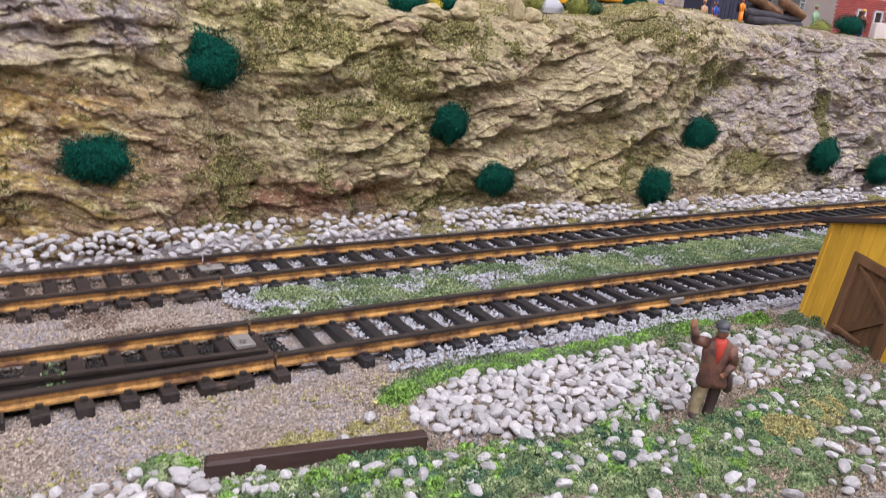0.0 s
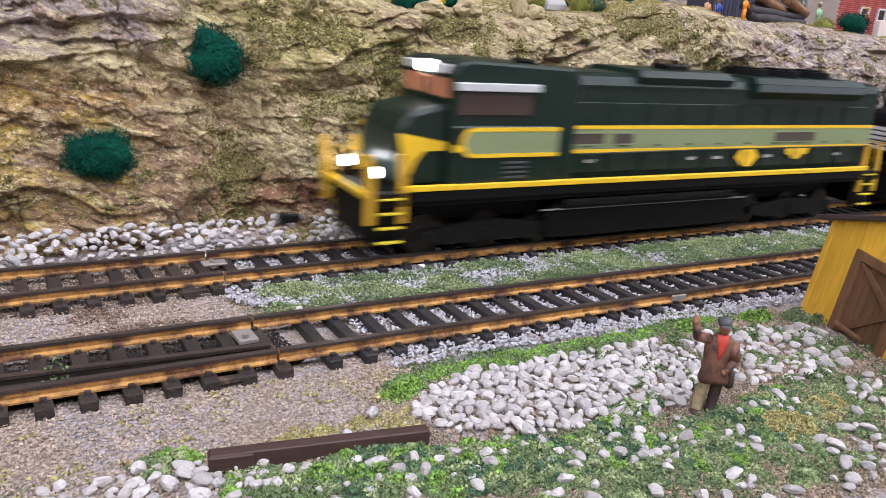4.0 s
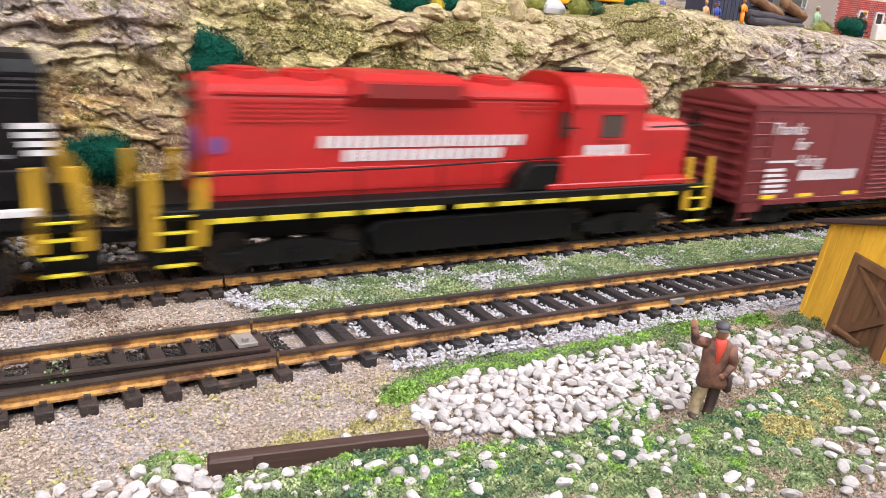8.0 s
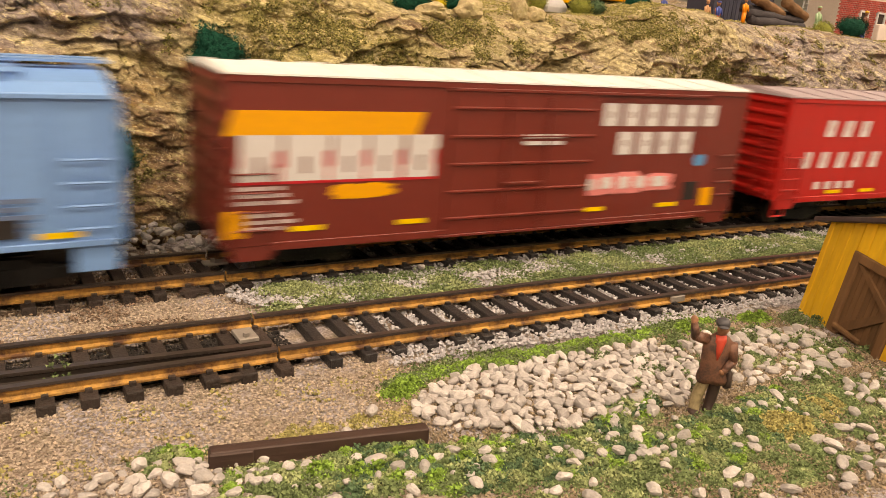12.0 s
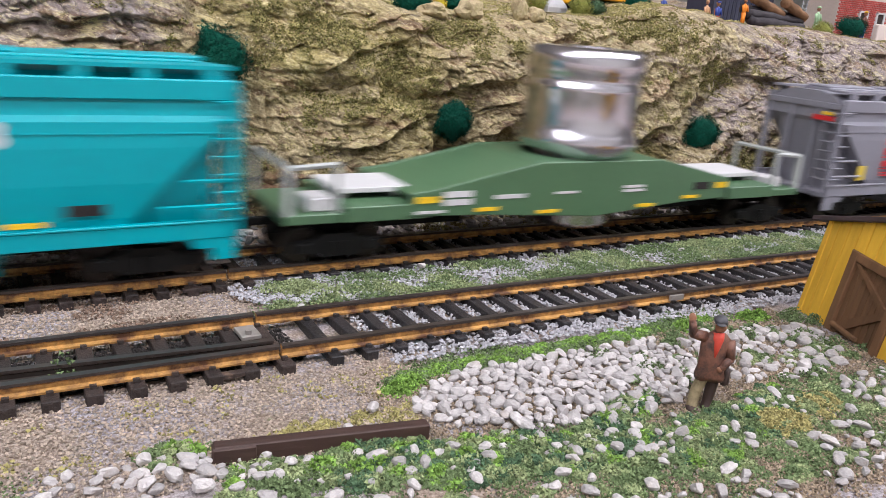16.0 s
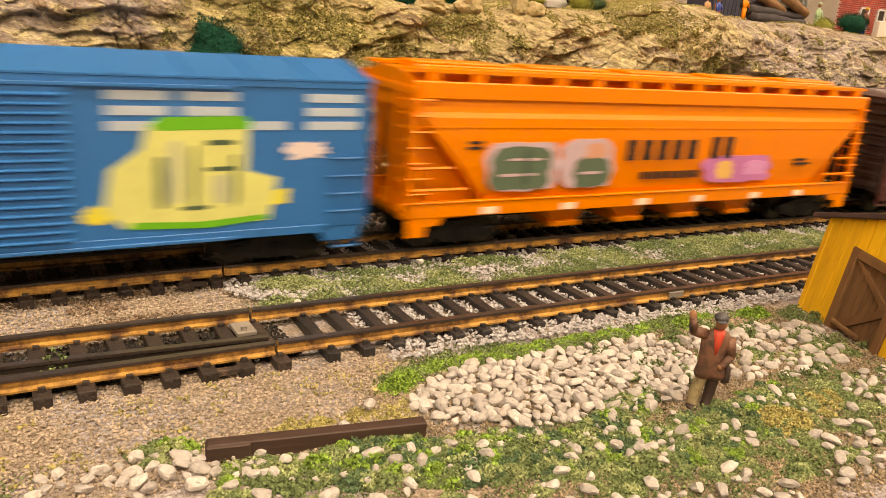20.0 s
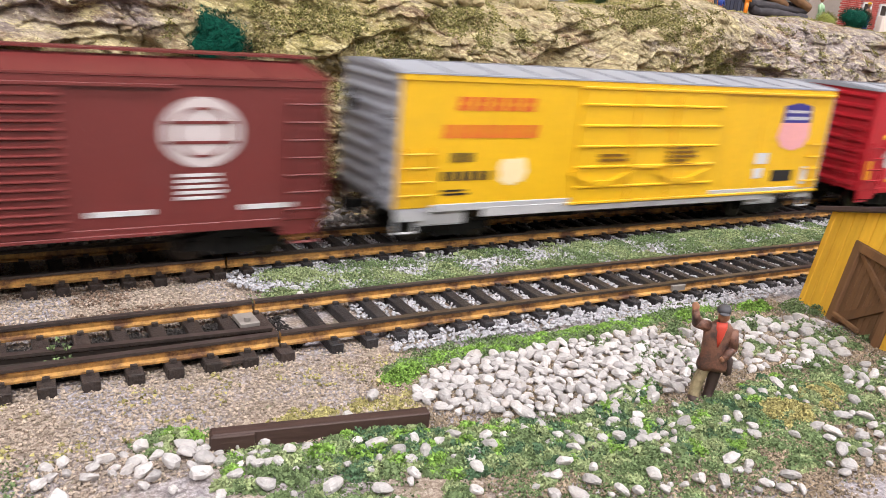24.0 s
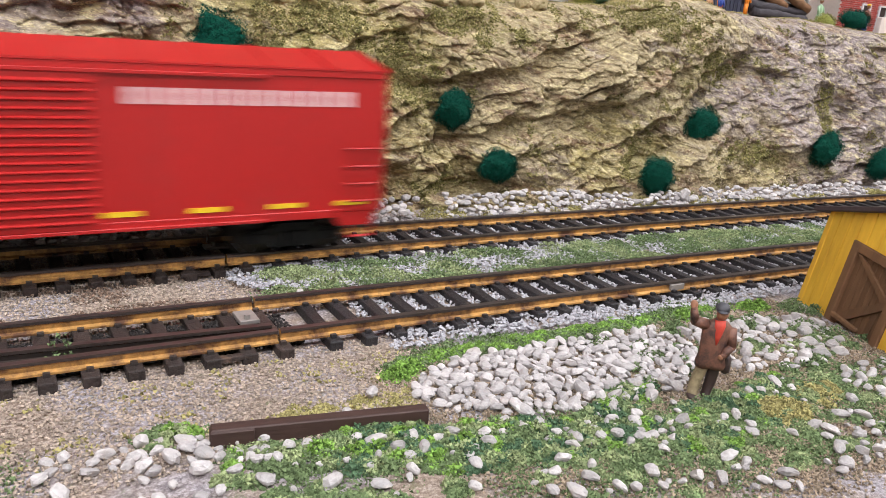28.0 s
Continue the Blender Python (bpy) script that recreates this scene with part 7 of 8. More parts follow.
strip = between(80, 0.066, 0.172, lambda X: 0.1175 + 0.02 * (X - 0.068), lambda X: 0.1220 + 0.01 * (X - 0.068) + 0.003 * np.sin(X * 90), patchy(70, 15, 0.40))
STRIP = [(0.0685, 0.1185, 0.0032, 0.0022, 26, 1.1), (0.0720, 0.1200, 0.0030, 0.0018, 20, 1.0), (0.0790, 0.1200, 0.0050, 0.0016, 20, 0.8), (0.0880, 0.1205, 0.0050, 0.0018, 26, 0.8), (0.0970, 0.1210, 0.0050, 0.0018, 30, 0.8), (0.1070, 0.1205, 0.0060, 0.0020, 36, 0.8), (0.1180, 0.1205, 0.0060, 0.0022, 40, 0.8),
         (0.1300, 0.1205, 0.0070, 0.0024, 44, 0.8), (0.1420, 0.1210, 0.0070, 0.0024, 34, 0.7), (0.1560, 0.1215, 0.0070, 0.0024, 30, 0.7)]
clumps("turf_strip", strip, 0.0020, 90, 0.00026, M["turf_dark"], "thin green turf before the near track", 0.5)
weeds = np.array([(0.0672, 0.1165), (0.0700, 0.1175), (0.0655, 0.1150), (0.1480, 0.1180), (0.1720, 0.1170), (0.1760, 0.1165)])
foam("strip_tufts", STRIP, M["turf_bright"], "bright green tufts along the ballast edge", seed=9)
foam("strip_tufts_dark", [(a, b - 0.0006, c, d, e // 2, f) for a, b, c, d, e, f in STRIP], M["turf_dark"], "green tufts along the ballast edge", seed=10)
clumps("weeds", weeds, 0.0016, 420, 0.00028, M["turf_bright"], "bright green weeds at the ballast edge", 1.0)
edge_y = lambda X: np.interp(X, [0.0, 0.02, 0.032, 0.062, 0.08, 0.112, 0.135, 0.17], [0.112, 0.108, 0.1005, 0.0935, 0.0930, 0.0835, 0.083, 0.080])


TURF_PATCHES = [(0.0225, 0.1085, 0.0055, 0.0030, 34, 0.7), (0.0330, 0.0985, 0.0050, 0.0032, 30, 0.9), (0.0410, 0.0945, 0.0080, 0.0042, 60, 0.9), (0.0520, 0.0930, 0.0100, 0.0055, 95, 1.0), (0.0640, 0.0880, 0.0085, 0.0060, 85, 1.0), (0.0740, 0.0850, 0.0085, 0.0062, 80, 1.1),
                (0.0840, 0.0815, 0.0070, 0.0055, 62, 1.0), (0.0935, 0.0850, 0.0058, 0.0048, 48, 1.1), (0.1030, 0.0905, 0.0062, 0.0040, 44, 0.9), (0.1120, 0.0800, 0.0070, 0.0030, 40, 0.8), (0.1200, 0.0770, 0.0080, 0.0050, 60, 1.0), (0.1060, 0.0745, 0.0090, 0.0060, 62, 0.9),
                (0.1340, 0.0810, 0.0080, 0.0045, 46, 0.9), (0.1500, 0.0820, 0.0090, 0.0050, 40, 0.8), (0.1580, 0.0905, 0.0060, 0.0040, 30, 0.8), (0.1700, 0.0920, 0.0070, 0.0040, 30, 0.8), (0.1480, 0.0970, 0.0060, 0.0030, 18, 0.7), (0.1330, 0.1020, 0.0050, 0.0030, 16, 0.7), (0.0900, 0.0740, 0.0080, 0.0050, 50, 1.0)]
strewn = between(150, 0.02, 0.178, lambda X: np.full_like(X, 0.060), edge_y, lambda X, Y: Y > 0.060 - 0.35 * (X - 0.09))
TURF_PATCHES = [(a, b, c * 1.1, d * 1.15, int(e * 0.46), f) for a, b, c, d, e, f in TURF_PATCHES] + [(float(a), float(b), 0.0022, 0.0016, 4, 0.7) for a, b in strewn]
foam("foreground_turf", TURF_PATCHES, M["turf_dark"], "knobbly dark green foam turf", seed=5)
foam("foreground_turf_light", [(a, b, c * 0.9, d * 0.9, int(e * 0.55), f * 1.15) for a, b, c, d, e, f in TURF_PATCHES], M["turf"], "tufts of light green foam turf", seed=6)
foam("foreground_turf_bright", [(a, b, c, d, int(e * 0.3), f * 1.2) for a, b, c, d, e, f in TURF_PATCHES[:13]], M["turf_bright"], "tufts of bright green foam turf", seed=12)
foam("foreground_turf_pine", [(a, b, c, d, int(e * 0.7), f * 1.1) for a, b, c, d, e, f in TURF_PATCHES[3:13]], M["turf_pine"], "tufts of deep green foam turf", seed=7)
foam("dry_turf", [(0.1275, 0.0735, 0.0060, 0.0040, 40, 1.2), (0.1420, 0.0760, 0.0070, 0.0040, 26, 0.9), (0.0480, 0.1075, 0.0090, 0.0030, 16, 0.5), (0.0600, 0.1060, 0.0070, 0.0040, 14, 0.5)], M["moss"], "dry olive foam turf", seed=8)
low = between(420, -0.005, 0.175, lambda X: np.full_like(X, 0.060), edge_y, lambda X, Y: (fractal(X * 75, Y * 75, 17, 3) > 0.42) & (Y > 0.062 - 0.35 * (X - 0.09)))
clumps("ground_crumbs", low, 0.0024, 60, 0.00024, M["turf_dark"], "thin green crumbs between the foreground stones", 0.35)
clumps("soil_crumbs", between(700, 0.06, 0.185, lambda X: np.full_like(X, 0.055), lambda X: 0.117 + 0 * X, lambda X, Y: Y > 0.062 - 0.35 * (X - 0.09)), 0.0022, 60, 0.00026, M["soil"], "brown earth crumbs between the stones", 0.15, category="soil")
right = between(130, 0.108, 0.19, lambda X: 0.085 + 0 * X, lambda X: 0.122 + 0 * X, lambda X, Y: (fractal(X * 80, Y * 80, 19, 3) > 0.50) & (Y > 0.062 - 0.35 * (X - 0.09)))
clumps("shed_side_turf", right, 0.0014, 110, 0.00027, M["turf_dark"], "low green turf round the shed and the stones", 0.8)
clumps("rail_weed", np.array([(0.0085, 0.1410), (0.0110, 0.1408), (0.0098, 0.1412)]), 0.0009, 60, 0.00035, M["turf_dark"], "tuft of turf caught on the switch rail", 2.6)
tiny = between(50, -0.005, 0.07, lambda X: np.full_like(X, 0.105), lambda X: np.full_like(X, 0.131))
clumps("sparse_turf", tiny, 0.0012, 9, 0.00035, M["moss"], "sparse olive turf on the grit", 0.2)


# ---- pebbles ----
PEBBLE_R = 0.0015


def pebble_mesh(seed, mat):
    r = random.Random(seed)
    bm = bmesh.new()
    segs, rings = 10, 6
    top, bot = bm.verts.new((0, 0, 1)), bm.verts.new((0, 0, -1))
    rows = []
    for j in range(1, rings):
        a = math.pi * j / rings
        rows.append([bm.verts.new(Vector((math.sin(a) * math.cos(k * math.tau / segs), math.sin(a) * math.sin(k * math.tau / segs), math.cos(a))) * r.uniform(0.93, 1.07)) for k in range(segs)])
    for k in range(segs):
        bm.faces.new((top, rows[0][k], rows[0][(k + 1) % segs]))
        bm.faces.new((bot, rows[-1][(k + 1) % segs], rows[-1][k]))
        for j in range(rings - 2):
            bm.faces.new((rows[j][k], rows[j + 1][k], rows[j + 1][(k + 1) % segs], rows[j][(k + 1) % segs]))
    # knock flats off it
    for _ in range(9):
        n_ = Vector((r.gauss(0, 1), r.gauss(0, 1), r.gauss(0, 1))).normalized()
        lim = r.uniform(0.55, 0.85)
        for v in bm.verts:
            d_ = v.co.dot(n_)
            if d_ > lim:
                v.co -= n_ * (d_ - lim) * 0.92
    bmesh.ops.scale(bm, vec=(r.uniform(1.05, 1.45), r.uniform(0.75, 1.0), r.uniform(0.6, 0.85)), verts=bm.verts)
    bmesh.ops.scale(bm, vec=(PEBBLE_R,) * 3, verts=bm.verts)
    bmesh.ops.recalc_face_normals(bm, faces=bm.faces)
    return to_mesh("pebble", bm, [mat], False)


PEBBLES = [pebble_mesh(s, M["pebble"]) for s in range(10)]


def heap(name, label, places, near_first, limit=300):
    """A heap of pebbles: the nearest ones single, the rest joined."""
    root = tagged(new(name), label, "pebbles")
    order = sorted(places, key=near_first)
    for x_, y_, z_, r_ in order[:limit]:
        k = rng.integers(0, 10)
        m = pose(x_, y_, z_, rng.uniform(-25, 25), rng.uniform(-25, 25), rng.uniform(0, 360)) @ Matrix.Diagonal((r_ / PEBBLE_R, r_ / PEBBLE_R, r_ / PEBBLE_R, 1))
        part("pebble", PEBBLES[k], None, root, at=m)
    V, F, base = [], [], 0
    tem = [(np.array([v.co[:] for v in me.vertices]), [tuple(p.vertices) for p in me.polygons]) for me in PEBBLES]
    for x_, y_, z_, r_ in order[limit:]:
        tv, tf = tem[rng.integers(0, 10)]
        a = rng.uniform(0, math.tau)
        c, s = math.cos(a), math.sin(a)
        w = tv * (r_ / PEBBLE_R)
        V.append(np.stack([w[:, 0] * c - w[:, 1] * s + x_, w[:, 0] * s + w[:, 1] * c + y_, w[:, 2] + z_], -1))
        F += [tuple(i + base for i in f) for f in tf]
        base += len(tv)
    if V:
        tagged(part("pebble_rest", mesh_from("pebble_rest", np.concatenate(V), F, M["pebble_stuff"], False), None, root), kind="stuff")
    return root


def packed(n, x0, x1, y0, y1, accept, rmin, rmax, gap=0.8, tall=0.0):
    """Pebble places that hardly overlap."""
    out = []
    cells = {}
    cs = 0.005
    for _ in range(n):
        x_, y_, r_ = rng.uniform(x0, x1), rng.uniform(y0, y1), rng.uniform(rmin, rmax)
        if not accept(x_, y_):
            continue
        k = (int(x_ // cs), int(y_ // cs))
        if any((x_ - a) ** 2 + (y_ - b) ** 2 < (gap * (r_ + c)) ** 2 for i in (-1, 0, 1) for j in (-1, 0, 1) for a, b, c in cells.get((k[0] + i, k[1] + j), ())):
            continue
        cells.setdefault(k, []).append((x_, y_, r_))
        out.append((x_, y_, float(ground_z(x_, y_)) + r_ * 0.5 + tall * rng.random(), r_))
    return out


def in_poly(poly):
    def f(x_, y_):
        c = False
        for (ax, ay), (bx, by) in zip(poly, poly[1:] + poly[:1]):
            if (ay > y_) != (by > y_) and x_ < (bx - ax) * (y_ - ay) / (by - ay) + ax:
                c = not c
        return c
    return f


pile = in_poly([(0.064, 0.106), (0.070, 0.1130), (0.080, 0.1165), (0.1000, 0.1165), (0.134, 0.1150), (0.136, 0.104), (0.124, 0.093), (0.112, 0.0875), (0.098, 0.0885), (0.078, 0.0930), (0.068, 0.0985)])
shed_side = in_poly([(0.134, 0.090), (0.137, 0.109), (0.150, 0.112), (0.178, 0.108), (0.178, 0.099), (0.168, 0.0865), (0.150, 0.085)])
P = packed(16000, 0.06, 0.18, 0.08, 0.12, pile, 0.0007, 0.0018, 0.72, 0.0006)
P += packed(2600, 0.13, 0.19, 0.08, 0.12, shed_side, 0.0009, 0.0020, 0.9)
fringe = packed(4200, -0.005, 0.178, 0.056, 0.105, lambda x_, y_: not pile(x_, y_) and float(fractal(np.array([x_ * 110]), np.array([y_ * 110]), 37, 3)[0]) > 0.42 and y_ < float(edge_y(np.array([x_]))[0]) and (y_ > 0.062 - 0.35 * (x_ - 0.09)) and rng.random() < (0.20 if x_ < 0.085 else 0.5), 0.0006, 0.0016, 1.0)
corner = packed(500, 0.004, 0.036, 0.096, 0.108, lambda x_, y_: abs(y_ - (0.1085 - 0.22 * x_)) < 0.0040, 0.0008, 0.0017, 0.9)
heap("pebble_pile", "heap of small white pebbles with turf between them", P, lambda p: abs(p[0] - 0.11) + 0.0 * p[1], 300)
fringe = [(a_, b_, c_ + 0.0005, d_) for a_, b_, c_, d_ in fringe]
heap("loose_pebbles", "scattered white pebbles in the foreground turf", fringe + corner, lambda p: p[1], 300)
bank = packed(24000, -0.06, 0.56, 0.19, 0.24, lambda x_, y_: 0.0142 < y_ - track_y(FAR, x_) < 0.0290 - 0.003 * (x_ > 0.2) and float(fractal(np.array([x_ * 70]), np.array([y_ * 70]), 33, 2)[0]) > 0.27, 0.0009, 0.0018, 0.66, 0.0008)
bank = [(a, b, c + 0.45 * max(0, b - track_y(FAR, a) - 0.0155), r) for a, b, c, r in bank]
heap("pebble_bank", "bank of white pebbles along the foot of the cliff", bank, lambda p: abs(p[0] - 0.06), 300)
heap("lone_pebbles", "few white pebbles beside the switch", [(0.0628, 0.1592, -0.0002, 0.0014), (0.0598, 0.1598, -0.0006, 0.0009), (0.106, 0.1770, 0.0002, 0.0011), (0.2, 0.166, 0.0, 0.0011), (0.0570, 0.1085, 0.0, 0.0014), (0.050, 0.104, 0.0, 0.0012)], lambda p: p[0])


foot = between(520, -0.02, 0.5, lambda X: track_ys(FAR, X) + 0.0160, lambda X: track_ys(FAR, X) + 0.0280, lambda X, Y: fractal(X * 70, Y * 70, 33, 2) < 0.40)
clumps("cliff_foot_turf", foot, 0.0016, 90, 0.00026, M["moss"], "olive turf between the pebbles at the cliff foot", 0.8, lift=0.0020)

# ---- moss on the rock ----
MOSS_SPOTS = [(0.098, 0.061, 0.026, 0.008), (0.120, 0.053, 0.012, 0.008), (0.069, 0.010, 0.008, 0.014), (0.131, 0.040, 0.006, 0.014), (0.103, 0.038, 0.014, 0.004), (0.283, 0.054, 0.018, 0.006), (0.226, 0.014, 0.009, 0.010),
              (0.146, 0.006, 0.016, 0.004), (0.230, 0.070, 0.034, 0.005), (0.310, 0.016, 0.012, 0.006), (0.150, 0.062, 0.014, 0.005), (0.360, 0.028, 0.006, 0.020), (0.004, 0.030, 0.006, 0.010)]


def moss(name, mat, n, seed, level, label):
    """Crumbs of foam glued on in ragged patches."""
    r2 = np.random.default_rng(seed)
    X, U = r2.uniform(-0.04, 0.5, n), r2.random(n)
    T = cliff_top(X)
    Z = 0.0 + T * U
    i = np.clip(np.searchsorted(cx, X), 0, len(cx) - 1)
    j = np.clip(((Z + 0.006) / (TOP[i, 0] + 0.006) * (NU - 1)).astype(int), 0, NU - 1)
    Y = CY[i, j]
    slope = CY[i, np.clip(j + 2, 0, NU - 1)] - CY[i, np.clip(j - 2, 0, NU - 1)]
    Xw, Zw = X + 0.016 * (fractal(X * 90, Z * 90, 8, 4, 0.65) - 0.5), Z + 0.014 * (fractal(X * 90, Z * 90, 9, 4, 0.65) - 0.5)
    near_spot = np.zeros(n)
    for ax, az, rx_, rz_ in MOSS_SPOTS:
        near_spot = np.maximum(near_spot, np.exp(-((Xw - ax) / rx_) ** 2 - ((Zw - az) / rz_) ** 2))
    keep_ = (0.30 * fractal(X * 40 + Z * 6, Z * 50, seed, 4, 0.6) + 0.42 * fractal(X * 260, Z * 280, seed + 3, 4, 0.7) + 0.26 * near_spot + 0.10 * r2.random(n) > level) & (slope > -0.0006)
    Pm = np.stack([X, Y - 0.0002, Z], -1)[keep_]
    return grains(name, Pm, 0.00030, mat, r2, 0.8, label=label, category="moss", crumb=True)


def plateau_moss():
    r2 = np.random.default_rng(77)
    ii, jj = r2.integers(0, PX.shape[0] - 1, 90000), r2.integers(0, 38, 90000)
    X, Y, Z = PX[ii, jj], (edge + PY)[ii, jj] + r2.uniform(0, 0.0012, 90000), PZ[ii, jj]
    ok = (np.abs(X - 0.22) < 0.26) & (fractal(X * 60, Y * 60, 35, 3) > 0.38)
    grains("brow_moss", np.stack([X, Y, Z + 0.0002], -1)[ok], 0.00036, M["moss"], r2, 0.9, label="olive moss crumbs along the brow", category="moss", crumb=True)


plateau_moss()
moss("rock_moss", M["moss"], 240000, 25, 0.535, "olive moss crumbs on the ledges of the cliff")
moss("rock_moss_green", M["moss_dark"], 200000, 25, 0.545, "dark green moss crumbs on the cliff")


# ---- fibre bushes ----
def bush(x_, z_, rx, rz, seed, label, y_=None, mat=None, count=1500):
    if y_ is None:
        i = min(np.searchsorted(cx, x_), len(cx) - 1)
        j = int(np.clip((z_ + 0.006) / (TOP[i, 0] + 0.006) * (NU - 1), 0, NU - 1))
        y_ = float(np.median(CY[max(i - 8, 0):i + 9, max(j - 6, 0):j + 7])) - 0.0030
        x_, z_ = x_ * y_ / 0.224, 0.068 + (z_ - 0.068) * y_ / 0.224
    root = tagged(new("bush"), label, "bush", group="bushes on the cliff")
    root.location = (x_, y_, z_)
    r = np.random.default_rng(seed)
    bm = bmesh.new()
    bmesh.ops.create_icosphere(bm, subdivisions=2, radius=1.0)
    for v in bm.verts:
        k = 0.74 + 0.36 * noise.noise(v.co * 1.7 + Vector((seed, 0, 0)))
        v.co = Vector((v.co.x * rx, v.co.y * min(rx, rz) * 0.62, v.co.z * rz)) * k
    part("core", bm, mat or M["bush"], root, smooth=True)
    d = r.normal(size=(count, 3))
    d /= np.linalg.norm(d, axis=1)[:, None]
    k = 0.62 + 0.30 * r.random(count) + 0.34 * np.array([noise.noise(Vector(v) * 1.7 + Vector((seed, 0, 0))) for v in d])
    p0 = d * k[:, None] * np.array([rx, min(rx, rz) * 0.66, rz])
    t = np.cross(d, r.normal(size=(count, 3)))
    t /= np.linalg.norm(t, axis=1)[:, None]
    ln = r.uniform(0.0008, 0.0020, count)[:, None]
    p2 = p0 + t * ln + d * ln * 0.05 * r.random((count, 1))
    p1 = (p0 + p2) / 2 + d * ln * 0.30
    w = np.cross(t, d) * 0.00011
    V = np.stack([p0 - w, p0 + w, p1 - w, p1 + w, p2], 1).reshape(-1, 3)
    F = []
    for q in range(count):
        F += [(q * 5, q * 5 + 1, q * 5 + 3, q * 5 + 2), (q * 5 + 2, q * 5 + 3, q * 5 + 4)]
    part("fibre_coat", mesh_from("fibre_coat", V, F, mat or M["bush"]), None, root)
    return root


for k, (bx_, bz_, rx_, rz_, lab) in enumerate((
        (0.0617, 0.0520, 0.0092, 0.0096, "large round teal fibre bush high on the cliff"),
        (0.0303, 0.0248, 0.0096, 0.0076, "broad teal fibre bush low on the cliff"),
        (0.1425, 0.0340, 0.0070, 0.0070, "round teal fibre bush on the cliff"),
        (0.2690, 0.0283, 0.0090, 0.0082, "round teal fibre bush on the cliff"),
        (0.1635, 0.0135, 0.0078, 0.0060, "flat teal fibre bush near the cliff foot"),
        (0.2470, 0.0070, 0.0080, 0.0085, "teal fibre bush at the cliff foot with a pale stone"),
        (0.3620, 0.0175, 0.0094, 0.0088, "teal fibre bush far along the cliff"),
        (0.4150, 0.0080, 0.0080, 0.0080, "teal fibre bush at the far end of the cliff"))):
    bush(bx_, bz_, rx_ * 1.08, rz_ * 1.12, 40 + k, lab, count=4200)
pale = part("pale_stone", boxed(-0.0022, -0.0012, -0.0024, 0.0022, 0.0012, 0.0024, 0.0008), M["pebble"], at=pose(0.2455, 0.2065, 0.0035, 10, 20, 15))
tagged(pale, "pale angular stone resting in a bush", "stone")
bush(0.1352, 0.0725, 0.0088, 0.0050, 61, "teal fibre bush on the brow of the cliff", 0.246)
YELLOW_LEAF = surface("yellow_fibre", lin(206, 186, 40), 0.8, var=0.3, random=0.4, island=True, relief=0)
OLIVE_LEAF = surface("olive_fibre", lin(140, 142, 66), 0.85, var=0.3, random=0.4, island=True, relief=0)
bush(0.1452, 0.0722, 0.0024, 0.0030, 62, "small yellow fibre tuft on the brow", 0.244, YELLOW_LEAF, 300)
bush(0.2150, 0.0765, 0.0062, 0.0046, 63, "olive shrub on the brow of the cliff", 0.250, OLIVE_LEAF, 900)
bush(0.1540, 0.0735, 0.0055, 0.0036, 67, "teal shrub behind the boulders on the brow", 0.250, None, 700)
bush(0.1950, 0.0768, 0.0050, 0.0040, 68, "olive shrub behind the boulders on the brow", 0.252, OLIVE_LEAF, 700)
bush(0.2290, 0.0770, 0.0050, 0.0034, 69, "dark shrub beside the yellow lorry", 0.256, M["turf_pine"], 600)
bush(0.2537, 0.0806, 0.0080, 0.0042, 64, "teal shrub on the brow of the cliff", 0.258, None, 900)
bush(0.3960, 0.0796, 0.0135, 0.0058, 65, "spreading evergreen bush on the brow beside the brick house", 0.246, None, 2400)
bush(0.3670, 0.0772, 0.0080, 0.0042, 66, "yellow-green mossy mound on the brow", 0.243, OLIVE_LEAF, 900)

# boulders on the brow
BOULDER = surface("boulder_stone", lin(178, 160, 124), 0.8, var=0.3, grain=700, blotch=200, relief=0.8, depth=0.0006, dirt=lin(140, 128, 84), dirt_at=(0.5, 0.66))
for (x_, y_, z_, sx_, sy_, sz_, sd, lab) in ((0.1795, 0.2430, 0.0728, 0.0040, 0.0036, 0.0062, 3, "ochre angular boulder on the brow"), (0.1865, 0.2420, 0.0716, 0.0048, 0.0036, 0.0036, 9, "ochre blocky boulder on the brow"), (0.1570, 0.2425, 0.0712, 0.0072, 0.0044, 0.0046, 5, "grey boulder with a hollow on the brow"), (0.1420, 0.2420, 0.0700, 0.0070, 0.0040, 0.0032, 7, "round grey boulder on the brow")):
    bm = bmesh.new()
    bmesh.ops.create_icosphere(bm, subdivisions=3, radius=1.0)
    for v in bm.verts:
        k = 0.8 + 0.35 * noise.noise(v.co * 1.4 + Vector((sd, 0, 0))) + 0.12 * noise.noise(v.co * 4 + Vector((0, sd, 0)))
        v.co = Vector((v.co.x * sx_, v.co.y * sy_, v.co.z * sz_)) * (k + 0.10 * noise.noise(v.co * 9))
    tagged(part("boulder", bm, BOULDER, None, at=pose(x_, y_, z_)), lab, "boulder", group="boulders on the brow")

# ---- weathered beam beside the track ----
beam = tagged(new("timber_beam"), "weathered dark brown timber beam lying on the grit", "beam")
BEAM = surface("weathered_timber", lin(64, 44, 38), 0.65, var=0.35, grain=700, blotch=120, stretch=(0.15, 1, 1), relief=0.5)
beam.matrix_basis = pose(0.0446, 0.1010, 0.0004, 0, 0, math.degrees(math.atan2(0.0951 - 0.1020, 0.0613 - 0.0267)))
part("beam", boxed(-0.0178, -0.0011, -0.0018, 0.0178, 0.0013, 0.0013, 0.0002), BEAM, beam)
part("spliced_end", boxed(-0.0180, -0.0015, -0.0019, -0.0112, 0.0009, 0.0011, 0.0002), BEAM, beam)

